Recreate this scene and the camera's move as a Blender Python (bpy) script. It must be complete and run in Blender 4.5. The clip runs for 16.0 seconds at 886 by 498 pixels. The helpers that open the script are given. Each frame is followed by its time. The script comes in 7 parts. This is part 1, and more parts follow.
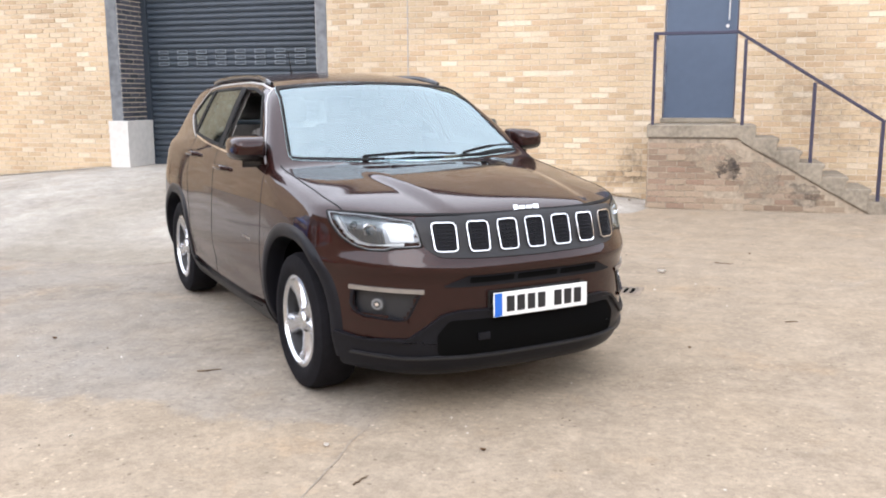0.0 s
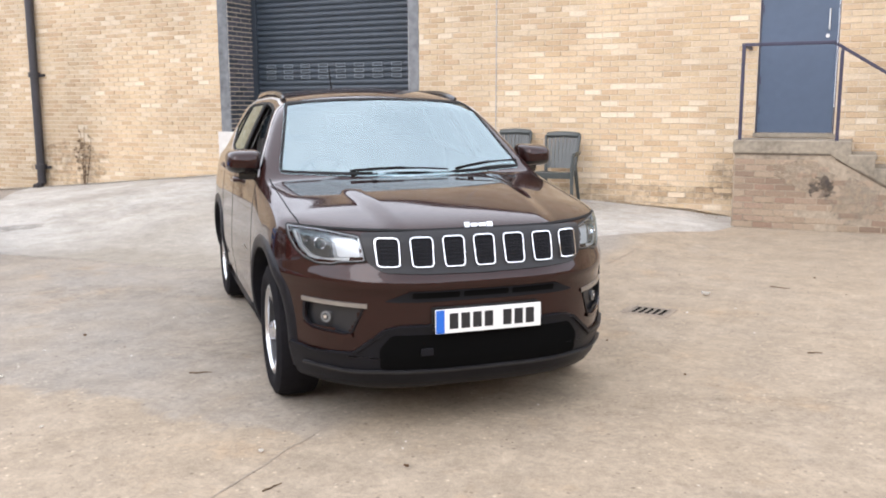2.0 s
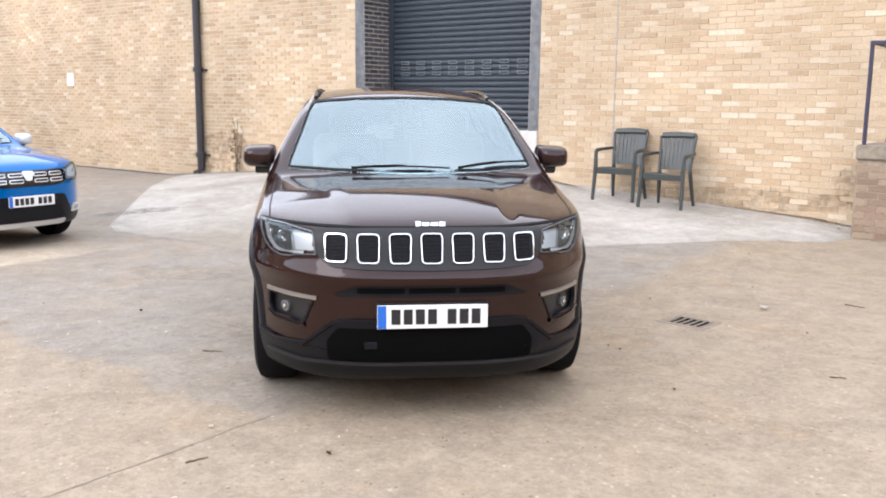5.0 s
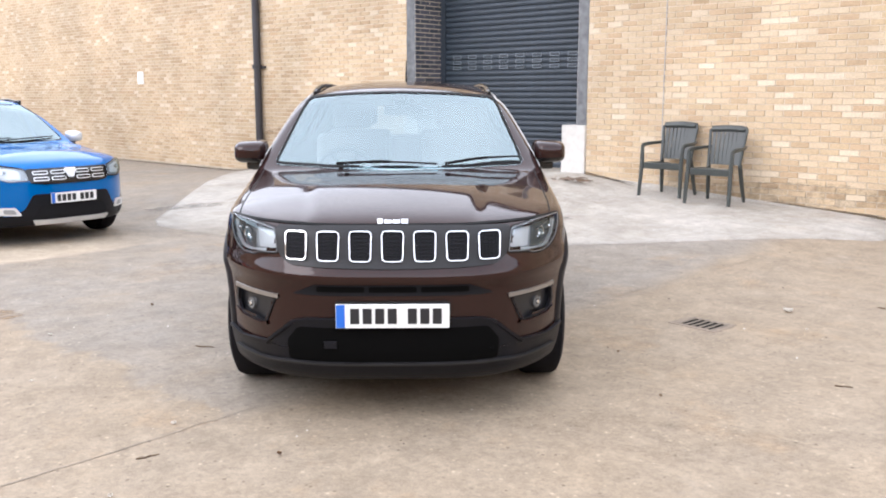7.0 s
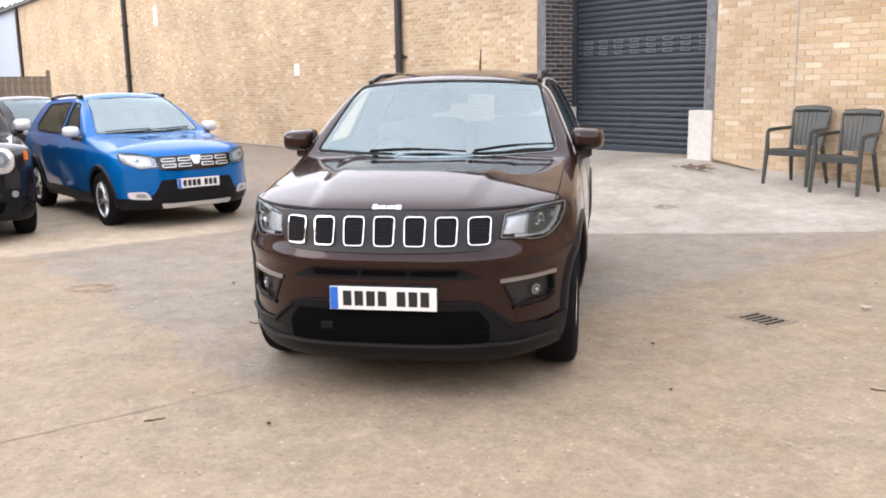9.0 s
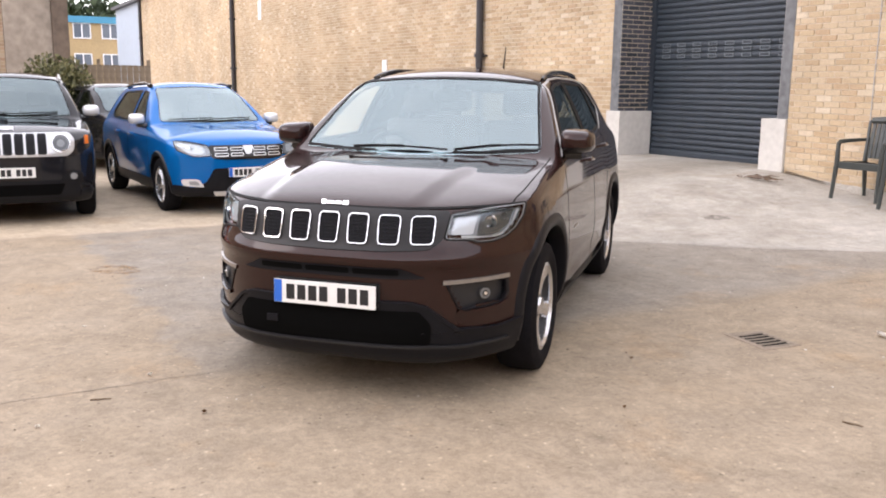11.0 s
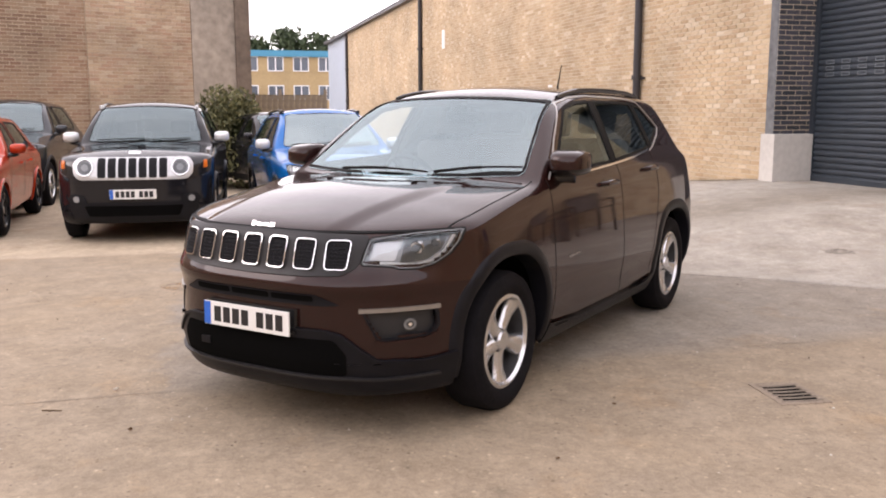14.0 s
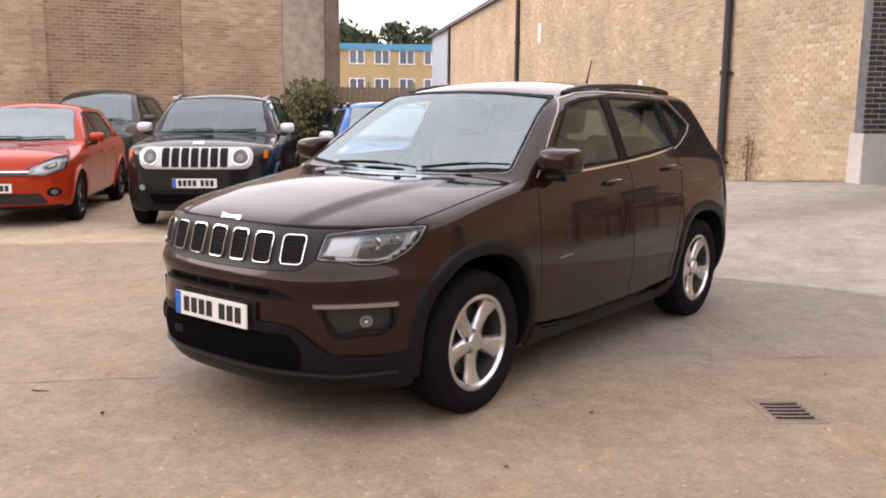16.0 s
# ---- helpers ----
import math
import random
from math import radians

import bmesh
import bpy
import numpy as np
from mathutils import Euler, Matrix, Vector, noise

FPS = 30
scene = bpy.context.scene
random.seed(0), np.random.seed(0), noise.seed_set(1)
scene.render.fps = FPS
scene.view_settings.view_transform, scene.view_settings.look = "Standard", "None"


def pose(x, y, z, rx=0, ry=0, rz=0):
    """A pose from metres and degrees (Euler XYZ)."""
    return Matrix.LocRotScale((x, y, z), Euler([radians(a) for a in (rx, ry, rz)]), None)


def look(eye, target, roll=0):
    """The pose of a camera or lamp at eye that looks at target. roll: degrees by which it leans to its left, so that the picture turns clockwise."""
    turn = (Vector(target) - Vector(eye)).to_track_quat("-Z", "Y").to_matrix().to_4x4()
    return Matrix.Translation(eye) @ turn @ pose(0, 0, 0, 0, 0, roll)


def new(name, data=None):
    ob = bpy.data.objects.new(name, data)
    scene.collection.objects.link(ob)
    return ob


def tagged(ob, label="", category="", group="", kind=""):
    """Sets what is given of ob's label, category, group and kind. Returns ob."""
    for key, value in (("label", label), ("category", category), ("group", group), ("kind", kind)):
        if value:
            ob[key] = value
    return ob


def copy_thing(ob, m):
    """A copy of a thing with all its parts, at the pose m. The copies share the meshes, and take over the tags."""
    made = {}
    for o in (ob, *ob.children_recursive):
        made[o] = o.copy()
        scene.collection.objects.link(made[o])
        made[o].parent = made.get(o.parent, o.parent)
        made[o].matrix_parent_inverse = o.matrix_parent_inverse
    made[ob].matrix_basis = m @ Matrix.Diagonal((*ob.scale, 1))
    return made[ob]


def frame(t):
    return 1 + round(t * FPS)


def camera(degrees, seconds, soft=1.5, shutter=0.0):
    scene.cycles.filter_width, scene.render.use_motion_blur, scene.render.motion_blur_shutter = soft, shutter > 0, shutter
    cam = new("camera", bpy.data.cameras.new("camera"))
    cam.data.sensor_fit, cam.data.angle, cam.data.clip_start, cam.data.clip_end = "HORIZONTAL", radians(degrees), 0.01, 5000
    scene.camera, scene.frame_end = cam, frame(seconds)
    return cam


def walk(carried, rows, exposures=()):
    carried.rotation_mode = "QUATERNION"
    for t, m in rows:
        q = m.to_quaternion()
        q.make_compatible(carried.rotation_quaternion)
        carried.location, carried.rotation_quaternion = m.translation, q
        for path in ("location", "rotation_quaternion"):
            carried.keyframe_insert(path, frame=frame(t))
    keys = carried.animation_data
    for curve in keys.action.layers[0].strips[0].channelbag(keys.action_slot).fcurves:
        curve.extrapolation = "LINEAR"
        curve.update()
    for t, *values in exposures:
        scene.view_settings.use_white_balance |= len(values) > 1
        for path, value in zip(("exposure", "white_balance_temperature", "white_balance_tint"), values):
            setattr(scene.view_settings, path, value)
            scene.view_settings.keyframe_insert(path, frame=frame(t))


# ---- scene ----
cam = camera(53.2, 16.0, soft=1.9)
PATH = [
    (0, (0.168, -0.156, 1.475), (-0.348, 1.746, 1.132), -0.3),
    (0.5, (0.41, -0.153, 1.476), (-0.166, 1.737, 1.166), -0.1),
    (1, (0.59, -0.049, 1.476), (-0.053, 1.824, 1.194), 0.1),
    (1.5, (0.765, 0.061, 1.486), (0.035, 1.897, 1.173), 0.2),
    (2, (1.034, 0.14, 1.5), (0.206, 1.933, 1.182), -0.2),
    (2.5, (1.236, 0.199, 1.517), (0.33, 1.951, 1.187), 0.4),
    (3, (1.379, 0.305, 1.502), (0.435, 2.038, 1.176), 0.3),
    (3.5, (1.541, 0.406, 1.521), (0.545, 2.108, 1.185), 0.7),
    (4, (1.686, 0.51, 1.527), (0.604, 2.159, 1.196), 0.0),
    (4.5, (1.871, 0.576, 1.533), (0.727, 2.183, 1.204), 0.2),
    (7, (2.38, 1.092, 1.531), (1.051, 2.547, 1.189), 0.0),
    (7.5, (2.513, 1.244, 1.517), (1.128, 2.645, 1.171), -0.3),
    (8, (2.67, 1.388, 1.519), (1.221, 2.722, 1.17), -0.2),
    (8.5, (2.799, 1.539, 1.525), (1.288, 2.798, 1.163), -1.0),
    (9, (3.025, 1.681, 1.532), (1.434, 2.836, 1.165), -1.0),
    (11.5, (3.412, 2.549, 1.496), (1.66, 3.447, 1.147), 0.4),
    (12, (3.466, 2.741, 1.476), (1.671, 3.56, 1.148), -0.1),
    (12.5, (3.456, 3.002, 1.492), (1.625, 3.735, 1.16), -0.2),
    (13, (3.517, 3.22, 1.498), (1.649, 3.862, 1.185), -0.9),
    (13.5, (3.605, 3.484, 1.503), (1.707, 4.035, 1.196), 0.1),
    (14, (3.61, 3.688, 1.476), (1.701, 4.201, 1.165), -0.1),
    (14.5, (3.562, 3.91, 1.485), (1.634, 4.335, 1.164), 0.6),
    (15, (3.606, 4.07, 1.483), (1.672, 4.447, 1.143), -0.0),
    (15.5, (3.609, 4.264, 1.481), (1.665, 4.589, 1.139), 0.9),
    (16, (3.654, 4.348, 1.482), (1.7, 4.623, 1.157), 0.5),
]
walk(cam, [(t, look(eye, target, roll)) for t, eye, target, roll in PATH],
     exposures=[(0.0, 0.00, 6010, 14), (0.6, -0.07, 6060, 14), (1.0, -0.13, 6080, 14), (1.75, -0.11, 6060, 14), (2.75, -0.02, 6000, 15), (4.5, -0.03, 5980, 15), (7.0, -0.01, 5960, 15), (9.0, -0.16, 6330, 17),
                (11.5, -0.34, 6480, 20), (12.0, -0.44, 6560, 21), (12.5, -0.45, 6620, 22), (16.0, -0.52, 6830, 24)])

# ---- world, sun, exposure ----
world = bpy.data.worlds.new("sky")
scene.world = world
world.use_nodes = True
wn, wl = world.node_tree.nodes, world.node_tree.links
sky = wn.new("ShaderNodeTexSky")
sky.sky_type, sky.sun_disc = 'NISHITA', False
sky.sun_elevation, sky.sun_rotation = radians(35), radians(192)
sky.air_density, sky.dust_density, sky.ozone_density = 1.0, 4.0, 1.0
scale = wn.new("ShaderNodeVectorMath")
scale.operation = 'SCALE'
scale.inputs["Scale"].default_value = 0.10
wl.new(sky.outputs[0], scale.inputs[0])
cloud = wn.new("ShaderNodeTexNoise")
cloud.inputs["Scale"].default_value, cloud.inputs["Detail"].default_value = 2.2, 5.0
cloud_ramp = wn.new("ShaderNodeValToRGB")
cloud_ramp.color_ramp.elements[0].position, cloud_ramp.color_ramp.elements[0].color = 0.3, (1.25, 1.3, 1.36, 1)
cloud_ramp.color_ramp.elements[1].position, cloud_ramp.color_ramp.elements[1].color = 0.7, (1.75, 1.75, 1.75, 1)
wl.new(cloud.outputs["Fac"], cloud_ramp.inputs[0])
overcast = wn.new("ShaderNodeMixRGB")
overcast.inputs[0].default_value = 0.85
wl.new(scale.outputs[0], overcast.inputs[1])
wl.new(cloud_ramp.outputs[0], overcast.inputs[2])
# an overcast vault: brighter overhead than at the horizon
geo_w, sep_w, grad = wn.new("ShaderNodeTexCoord"), wn.new("ShaderNodeSeparateXYZ"), wn.new("ShaderNodeMapRange")
wl.new(geo_w.outputs["Generated"], sep_w.inputs[0])
grad.inputs["From Min"].default_value, grad.inputs["From Max"].default_value = 0.0, 0.65
grad.inputs["To Min"].default_value, grad.inputs["To Max"].default_value = 2.72, 1.96
wl.new(sep_w.outputs["Z"], grad.inputs["Value"])
vault = wn.new("ShaderNodeVectorMath")
vault.operation = 'SCALE'
wl.new(overcast.outputs[0], vault.inputs[0])
wl.new(grad.outputs[0], vault.inputs["Scale"])
wl.new(vault.outputs[0], wn["Background"].inputs["Color"])
wn["Background"].inputs["Strength"].default_value = 1.0

sun = new("sun", bpy.data.lights.new("sun", 'SUN'))
sun.data.energy, sun.data.angle, sun.data.color = 0.85, radians(30), (1.0, 0.97, 0.93)
sun.matrix_world = look((0, 0, 0), (0.2, 0.98, -0.60))


# ---- materials ----
def mat_nodes(name):
    m = bpy.data.materials.new(name)
    m.use_nodes = True
    return m, m.node_tree.nodes, m.node_tree.links, m.node_tree.nodes["Principled BSDF"]


def plain(name, color, rough=0.5, metal=0.0, grain=0.06, scale=30.0, bump=0.0, coat=0.0, spec=0.5, dirt=0.0):
    """A surface of one colour with grain at two sizes."""
    m, n, l, b = mat_nodes(name)
    co = n.new("ShaderNodeTexCoord")
    fine, broad = n.new("ShaderNodeTexNoise"), n.new("ShaderNodeTexNoise")
    fine.inputs["Scale"].default_value, fine.inputs["Detail"].default_value = scale, 4
    broad.inputs["Scale"].default_value, broad.inputs["Detail"].default_value = scale * 0.08, 3
    l.new(co.outputs["Object"], fine.inputs[0])
    l.new(co.outputs["Object"], broad.inputs[0])
    add = n.new("ShaderNodeMath")
    l.new(fine.outputs["Fac"], add.inputs[0])
    l.new(broad.outputs["Fac"], add.inputs[1])
    ramp = n.new("ShaderNodeValToRGB")
    e = ramp.color_ramp.elements
    e[0].position, e[1].position = 0.35, 0.65
    e[0].color = tuple(c * (1 - grain - dirt) for c in color) + (1,)
    e[1].color = tuple(min(1, c * (1 + grain)) for c in color) + (1,)
    half = n.new("ShaderNodeMath")
    half.operation = 'MULTIPLY'
    half.inputs[1].default_value = 0.5
    l.new(add.outputs[0], half.inputs[0])
    l.new(half.outputs[0], ramp.inputs[0])
    l.new(ramp.outputs[0], b.inputs["Base Color"])
    b.inputs["Roughness"].default_value, b.inputs["Metallic"].default_value = rough, metal
    b.inputs["Coat Weight"].default_value, b.inputs["Coat Roughness"].default_value = coat, 0.03
    b.inputs["Specular IOR Level"].default_value = spec
    if bump:
        bp = n.new("ShaderNodeBump")
        bp.inputs["Strength"].default_value, bp.inputs["Distance"].default_value = bump, 0.01
        l.new(fine.outputs["Fac"], bp.inputs["Height"])
        l.new(bp.outputs[0], b.inputs["Normal"])
    return m


def paint(name, color, metal=0.55, rough=0.38, coat_ior=1.46):
    """Metallic car paint under a clear coat, with a fine flake and a film of dust."""
    m, n, l, b = mat_nodes(name)
    co = n.new("ShaderNodeTexCoord")
    flake, dust = n.new("ShaderNodeTexNoise"), n.new("ShaderNodeTexNoise")
    flake.inputs["Scale"].default_value, flake.inputs["Detail"].default_value = 900, 2
    dust.inputs["Scale"].default_value, dust.inputs["Detail"].default_value = 5, 6
    l.new(co.outputs["Object"], flake.inputs[0])
    l.new(co.outputs["Object"], dust.inputs[0])
    ramp = n.new("ShaderNodeValToRGB")
    e = ramp.color_ramp.elements
    e[0].position, e[1].position = 0.3, 0.75
    e[0].color = tuple(c * 0.8 for c in color) + (1,)
    e[1].color = tuple(min(1, c * 1.3) for c in color) + (1,)
    l.new(flake.outputs["Fac"], ramp.inputs[0])
    l.new(ramp.outputs[0], b.inputs["Base Color"])
    b.inputs["Metallic"].default_value, b.inputs["Roughness"].default_value = metal, rough
    b.inputs["Coat Weight"].default_value, b.inputs["Coat IOR"].default_value = 1.0, coat_ior
    b.inputs["Specular IOR Level"].default_value = 0.0
    dr = n.new("ShaderNodeMapRange")
    dr.inputs["From Min"].default_value, dr.inputs["From Max"].default_value = 0.35, 0.75
    dr.inputs["To Min"].default_value, dr.inputs["To Max"].default_value = 0.02, 0.08
    l.new(dust.outputs["Fac"], dr.inputs["Value"])
    l.new(dr.outputs[0], b.inputs["Coat Roughness"])
    return m


def pane_glass(name, tint, ior=1.9):
    """Thin glass: a clear tint with the gloss of its two faces."""
    m, n, l, b = mat_nodes(name)
    n.remove(b)
    out = n["Material Output"]
    tr, gl, fr, mix = n.new("ShaderNodeBsdfTransparent"), n.new("ShaderNodeBsdfGlossy"), n.new("ShaderNodeFresnel"), n.new("ShaderNodeMixShader")
    tr.inputs[0].default_value = (*tint, 1)
    gl.inputs["Roughness"].default_value = 0.0
    gl.inputs["Color"].default_value = (0.80, 0.96, 1.0, 1)
    fr.inputs[0].default_value = ior
    l.new(fr.outputs[0], mix.inputs[0])
    l.new(tr.outputs[0], mix.inputs[1])
    l.new(gl.outputs[0], mix.inputs[2])
    l.new(mix.outputs[0], out.inputs[0])
    return m


def brick_mat(name, colors, per_object, stained=0.78):
    """Fired clay: each brick its own tone, with specks, soot and a rough face."""
    m, n, l, b = mat_nodes(name)
    ramp = n.new("ShaderNodeValToRGB")
    ramp.color_ramp.interpolation = 'LINEAR'
    while len(ramp.color_ramp.elements) < len(colors):
        ramp.color_ramp.elements.new(0.5)
    for k, c in enumerate(colors):
        ramp.color_ramp.elements[k].position = k / (len(colors) - 1)
        ramp.color_ramp.elements[k].color = (*c, 1)
    if per_object:
        l.new(n.new("ShaderNodeObjectInfo").outputs["Random"], ramp.inputs[0])
    else:
        l.new(n.new("ShaderNodeNewGeometry").outputs["Random Per Island"], ramp.inputs[0])
    geo = n.new("ShaderNodeNewGeometry")
    broad, fine = n.new("ShaderNodeTexNoise"), n.new("ShaderNodeTexNoise")
    broad.inputs["Scale"].default_value, broad.inputs["Detail"].default_value = 0.55, 6
    fine.inputs["Scale"].default_value, fine.inputs["Detail"].default_value = 55, 5
    l.new(geo.outputs["Position"], broad.inputs[0])
    l.new(geo.outputs["Position"], fine.inputs[0])
    soot = n.new("ShaderNodeMapRange")
    soot.inputs["From Min"].default_value, soot.inputs["From Max"].default_value = 0.35, 0.7
    soot.inputs["To Min"].default_value, soot.inputs["To Max"].default_value = stained, 1.1
    l.new(broad.outputs["Fac"], soot.inputs["Value"])
    speck = n.new("ShaderNodeMapRange")
    speck.inputs["From Min"].default_value, speck.inputs["From Max"].default_value = 0.3, 0.7
    speck.inputs["To Min"].default_value, speck.inputs["To Max"].default_value = 0.85, 1.1
    l.new(fine.outputs["Fac"], speck.inputs["Value"])
    mul = n.new("ShaderNodeMath")
    mul.operation = 'MULTIPLY'
    l.new(soot.outputs[0], mul.inputs[0])
    l.new(speck.outputs[0], mul.inputs[1])
    vm = n.new("ShaderNodeVectorMath")
    vm.operation = 'SCALE'
    l.new(ramp.outputs[0], vm.inputs[0])
    l.new(mul.outputs[0], vm.inputs["Scale"])
    l.new(vm.outputs[0], b.inputs["Base Color"])
    b.inputs["Roughness"].default_value = 0.88
    bp = n.new("ShaderNodeBump")
    bp.inputs["Strength"].default_value, bp.inputs["Distance"].default_value = 0.5, 0.004
    l.new(fine.outputs["Fac"], bp.inputs["Height"])
    l.new(bp.outputs[0], b.inputs["Normal"])
    return m


def ground_mat(name, base, warm, warm_side, speckle=1.0, dirty_x=None, dirty_y=None):
    """Worn concrete: grey and sandy areas, aggregate, stains and cracks. warm_side: whether the sandy tone takes over past the slab joint."""
    m, n, l, b = mat_nodes(name)
    geo = n.new("ShaderNodeNewGeometry")
    def noise_at(scale, detail=5, rough=0.55):
        t = n.new("ShaderNodeTexNoise")
        t.inputs["Scale"].default_value, t.inputs["Detail"].default_value, t.inputs["Roughness"].default_value = scale, detail, rough
        l.new(geo.outputs["Position"], t.inputs[0])
        return t.outputs["Fac"]
    def ranged(v, a, c, lo, hi):
        r = n.new("ShaderNodeMapRange")
        r.inputs["From Min"].default_value, r.inputs["From Max"].default_value = a, c
        r.inputs["To Min"].default_value, r.inputs["To Max"].default_value = lo, hi
        l.new(v, r.inputs["Value"])
        return r.outputs[0]
    def math_(op, a, c):
        k = n.new("ShaderNodeMath")
        k.operation = op
        for i, v in enumerate((a, c)):
            if isinstance(v, float):
                k.inputs[i].default_value = v
            else:
                l.new(v, k.inputs[i])
        return k.outputs[0]
    def mixed(fac, c1, c2, mode='MIX'):
        k = n.new("ShaderNodeMixRGB")
        k.blend_type = mode
        for i, v in enumerate((fac, c1, c2)):
            if isinstance(v, tuple):
                k.inputs[i].default_value = (*v, 1)
            elif isinstance(v, float):
                k.inputs[i].default_value = v
            else:
                l.new(v, k.inputs[i])
        return k.outputs[0]
    sandy = ranged(noise_at(0.7, 8, 0.7), 0.36, 0.66, 0.0, 0.8)
    if warm_side:
        sep = n.new("ShaderNodeSeparateXYZ")
        l.new(geo.outputs["Position"], sep.inputs[0])
        side = ranged(math_('ADD', sep.outputs[0], ranged(noise_at(0.8), 0.0, 1.0, -0.35, 0.35)), -1.38, -1.02, 0.0, 0.85)
        near = ranged(math_('ADD', sep.outputs[1], ranged(noise_at(1.6, 6, 0.7), 0.0, 1.0, -0.45, 0.45)), 3.50, 3.36, 0.0, 0.85)
        side = math_('MAXIMUM', side, near)
        sandy = math_('MAXIMUM', math_('MULTIPLY', sandy, 0.6), math_('ADD', math_('MULTIPLY', side, 0.75), math_('MULTIPLY', sandy, 0.25)))
    if dirty_x is not None:
        sep = n.new("ShaderNodeSeparateXYZ")
        l.new(geo.outputs["Position"], sep.inputs[0])
        side = ranged(math_('ADD', sep.outputs[0], ranged(noise_at(0.6), 0.0, 1.0, -1.5, 1.5)), dirty_x, dirty_x - 2.2, 0.0, 0.85)
        worn = ranged(sep.outputs[0], -6.4, -7.8, 1.0, 0.3)
        sandy = math_('MAXIMUM', sandy, math_('MULTIPLY', side, worn))
        side = ranged(math_('ADD', sep.outputs[1], ranged(noise_at(0.8), 0.0, 1.0, -1.1, 1.1)), dirty_y, dirty_y - 2.2, 0.0, 1.0)
        sandy = math_('MAXIMUM', sandy, math_('MULTIPLY', side, worn))
    col = mixed(sandy, base, warm)
    if warm_side:
        # the pale slabs that the parked cars stand on
        wavy = math_('ADD', sep.outputs[0], ranged(noise_at(2.0), 0.0, 1.0, -0.12, 0.12))
        pale = math_('MULTIPLY', ranged(wavy, -6.30, -6.42, 0.0, 0.8), ranged(sep.outputs[1], 5.2, 6.4, 1.0, 0.0))
        col = mixed(pale, col, (0.49, 0.40, 0.292))
        # the cleaner grey slab between the joint and the ramp
        clean = math_('MULTIPLY', math_('SUBTRACT', 1.0, side), ranged(sep.outputs[1], 5.6, 7.4, 0.0, 0.55))
        col = mixed(math_('MULTIPLY', clean, ranged(sep.outputs[0], -6.2, -4.6, 0.0, 1.0)), col, tuple(c * 1.12 for c in base))
    # rusty and pale areas, a metre or so across
    col = mixed(ranged(noise_at(1.15, 7, 0.7), 0.56, 0.72, 0.0, 0.45), col, tuple(c * k for c, k in zip(warm, (1.08, 0.92, 0.74))))
    col = mixed(ranged(noise_at(0.9, 8, 0.75), 0.40, 0.26, 0.0, 0.5), col, tuple(min(1.0, c * 1.28) for c in base))
    blot = ranged(noise_at(2.6, 9, 0.75), 0.3, 0.7, 0.80, 1.16)
    mottle = ranged(noise_at(8.5, 7, 0.7), 0.3, 0.7, 0.87, 1.12)
    blot = math_('MULTIPLY', blot, mottle)
    aggr = ranged(noise_at(38, 4, 0.7), 0.32, 0.68, 1 - 0.16 * speckle, 1 + 0.13 * speckle)
    grit = ranged(noise_at(230, 2, 0.7), 0.3, 0.7, 1 - 0.18 * speckle, 1 + 0.15 * speckle)
    tone = math_('MULTIPLY', math_('MULTIPLY', blot, aggr), grit)
    # exposed pale and dark stones in the concrete
    stones = n.new("ShaderNodeTexVoronoi")
    stones.inputs["Scale"].default_value = 26
    l.new(geo.outputs["Position"], stones.inputs["Vector"])
    pick = n.new("ShaderNodeSeparateColor")
    l.new(stones.outputs["Color"], pick.inputs[0])
    dot = ranged(stones.outputs["Distance"], 0.16, 0.26, 1.0, 0.0)
    tone = math_('MULTIPLY', tone, math_('ADD', math_('MULTIPLY', math_('MULTIPLY', dot, ranged(pick.outputs[0], 0.80, 0.84, 0.0, 1.0)), 0.42 * speckle), 1.0))
    tone = math_('MULTIPLY', tone, math_('SUBTRACT', 1.0, math_('MULTIPLY', math_('MULTIPLY', dot, ranged(pick.outputs[1], 0.86, 0.90, 0.0, 1.0)), 0.38 * speckle)))
    vm = n.new("ShaderNodeVectorMath")
    vm.operation = 'SCALE'
    l.new(col, vm.inputs[0])
    l.new(tone, vm.inputs["Scale"])
    vor = n.new("ShaderNodeTexVoronoi")
    vor.feature = 'DISTANCE_TO_EDGE'
    vor.inputs["Scale"].default_value = 0.32
    warp = n.new("ShaderNodeVectorMath")
    nz = n.new("ShaderNodeTexNoise")
    nz.inputs["Scale"].default_value, nz.inputs["Detail"].default_value = 1.3, 6
    l.new(geo.outputs["Position"], nz.inputs[0])
    l.new(geo.outputs["Position"], warp.inputs[0])
    l.new(nz.outputs["Color"], warp.inputs[1])
    l.new(warp.outputs[0], vor.inputs["Vector"])
    crack = math_('MULTIPLY', ranged(vor.outputs["Distance"], 0.0, 0.004, 0.3, 0.0), ranged(noise_at(0.9), 0.5, 0.65, 0.0, 1.0))
    done = mixed(crack, vm.outputs[0], (0.10, 0.085, 0.065))
    l.new(done, b.inputs["Base Color"])
    l.new(ranged(noise_at(3.0), 0.3, 0.7, 0.75, 0.95), b.inputs["Roughness"])
    b.inputs["Specular IOR Level"].default_value = 0.25
    bp = n.new("ShaderNodeBump")
    bp.inputs["Strength"].default_value, bp.inputs["Distance"].default_value = 0.38, 0.006
    l.new(math_('ADD', noise_at(70, 3, 0.7), math_('MULTIPLY', noise_at(6, 4), 1.5)), bp.inputs["Height"])
    l.new(bp.outputs[0], b.inputs["Normal"])
    return m


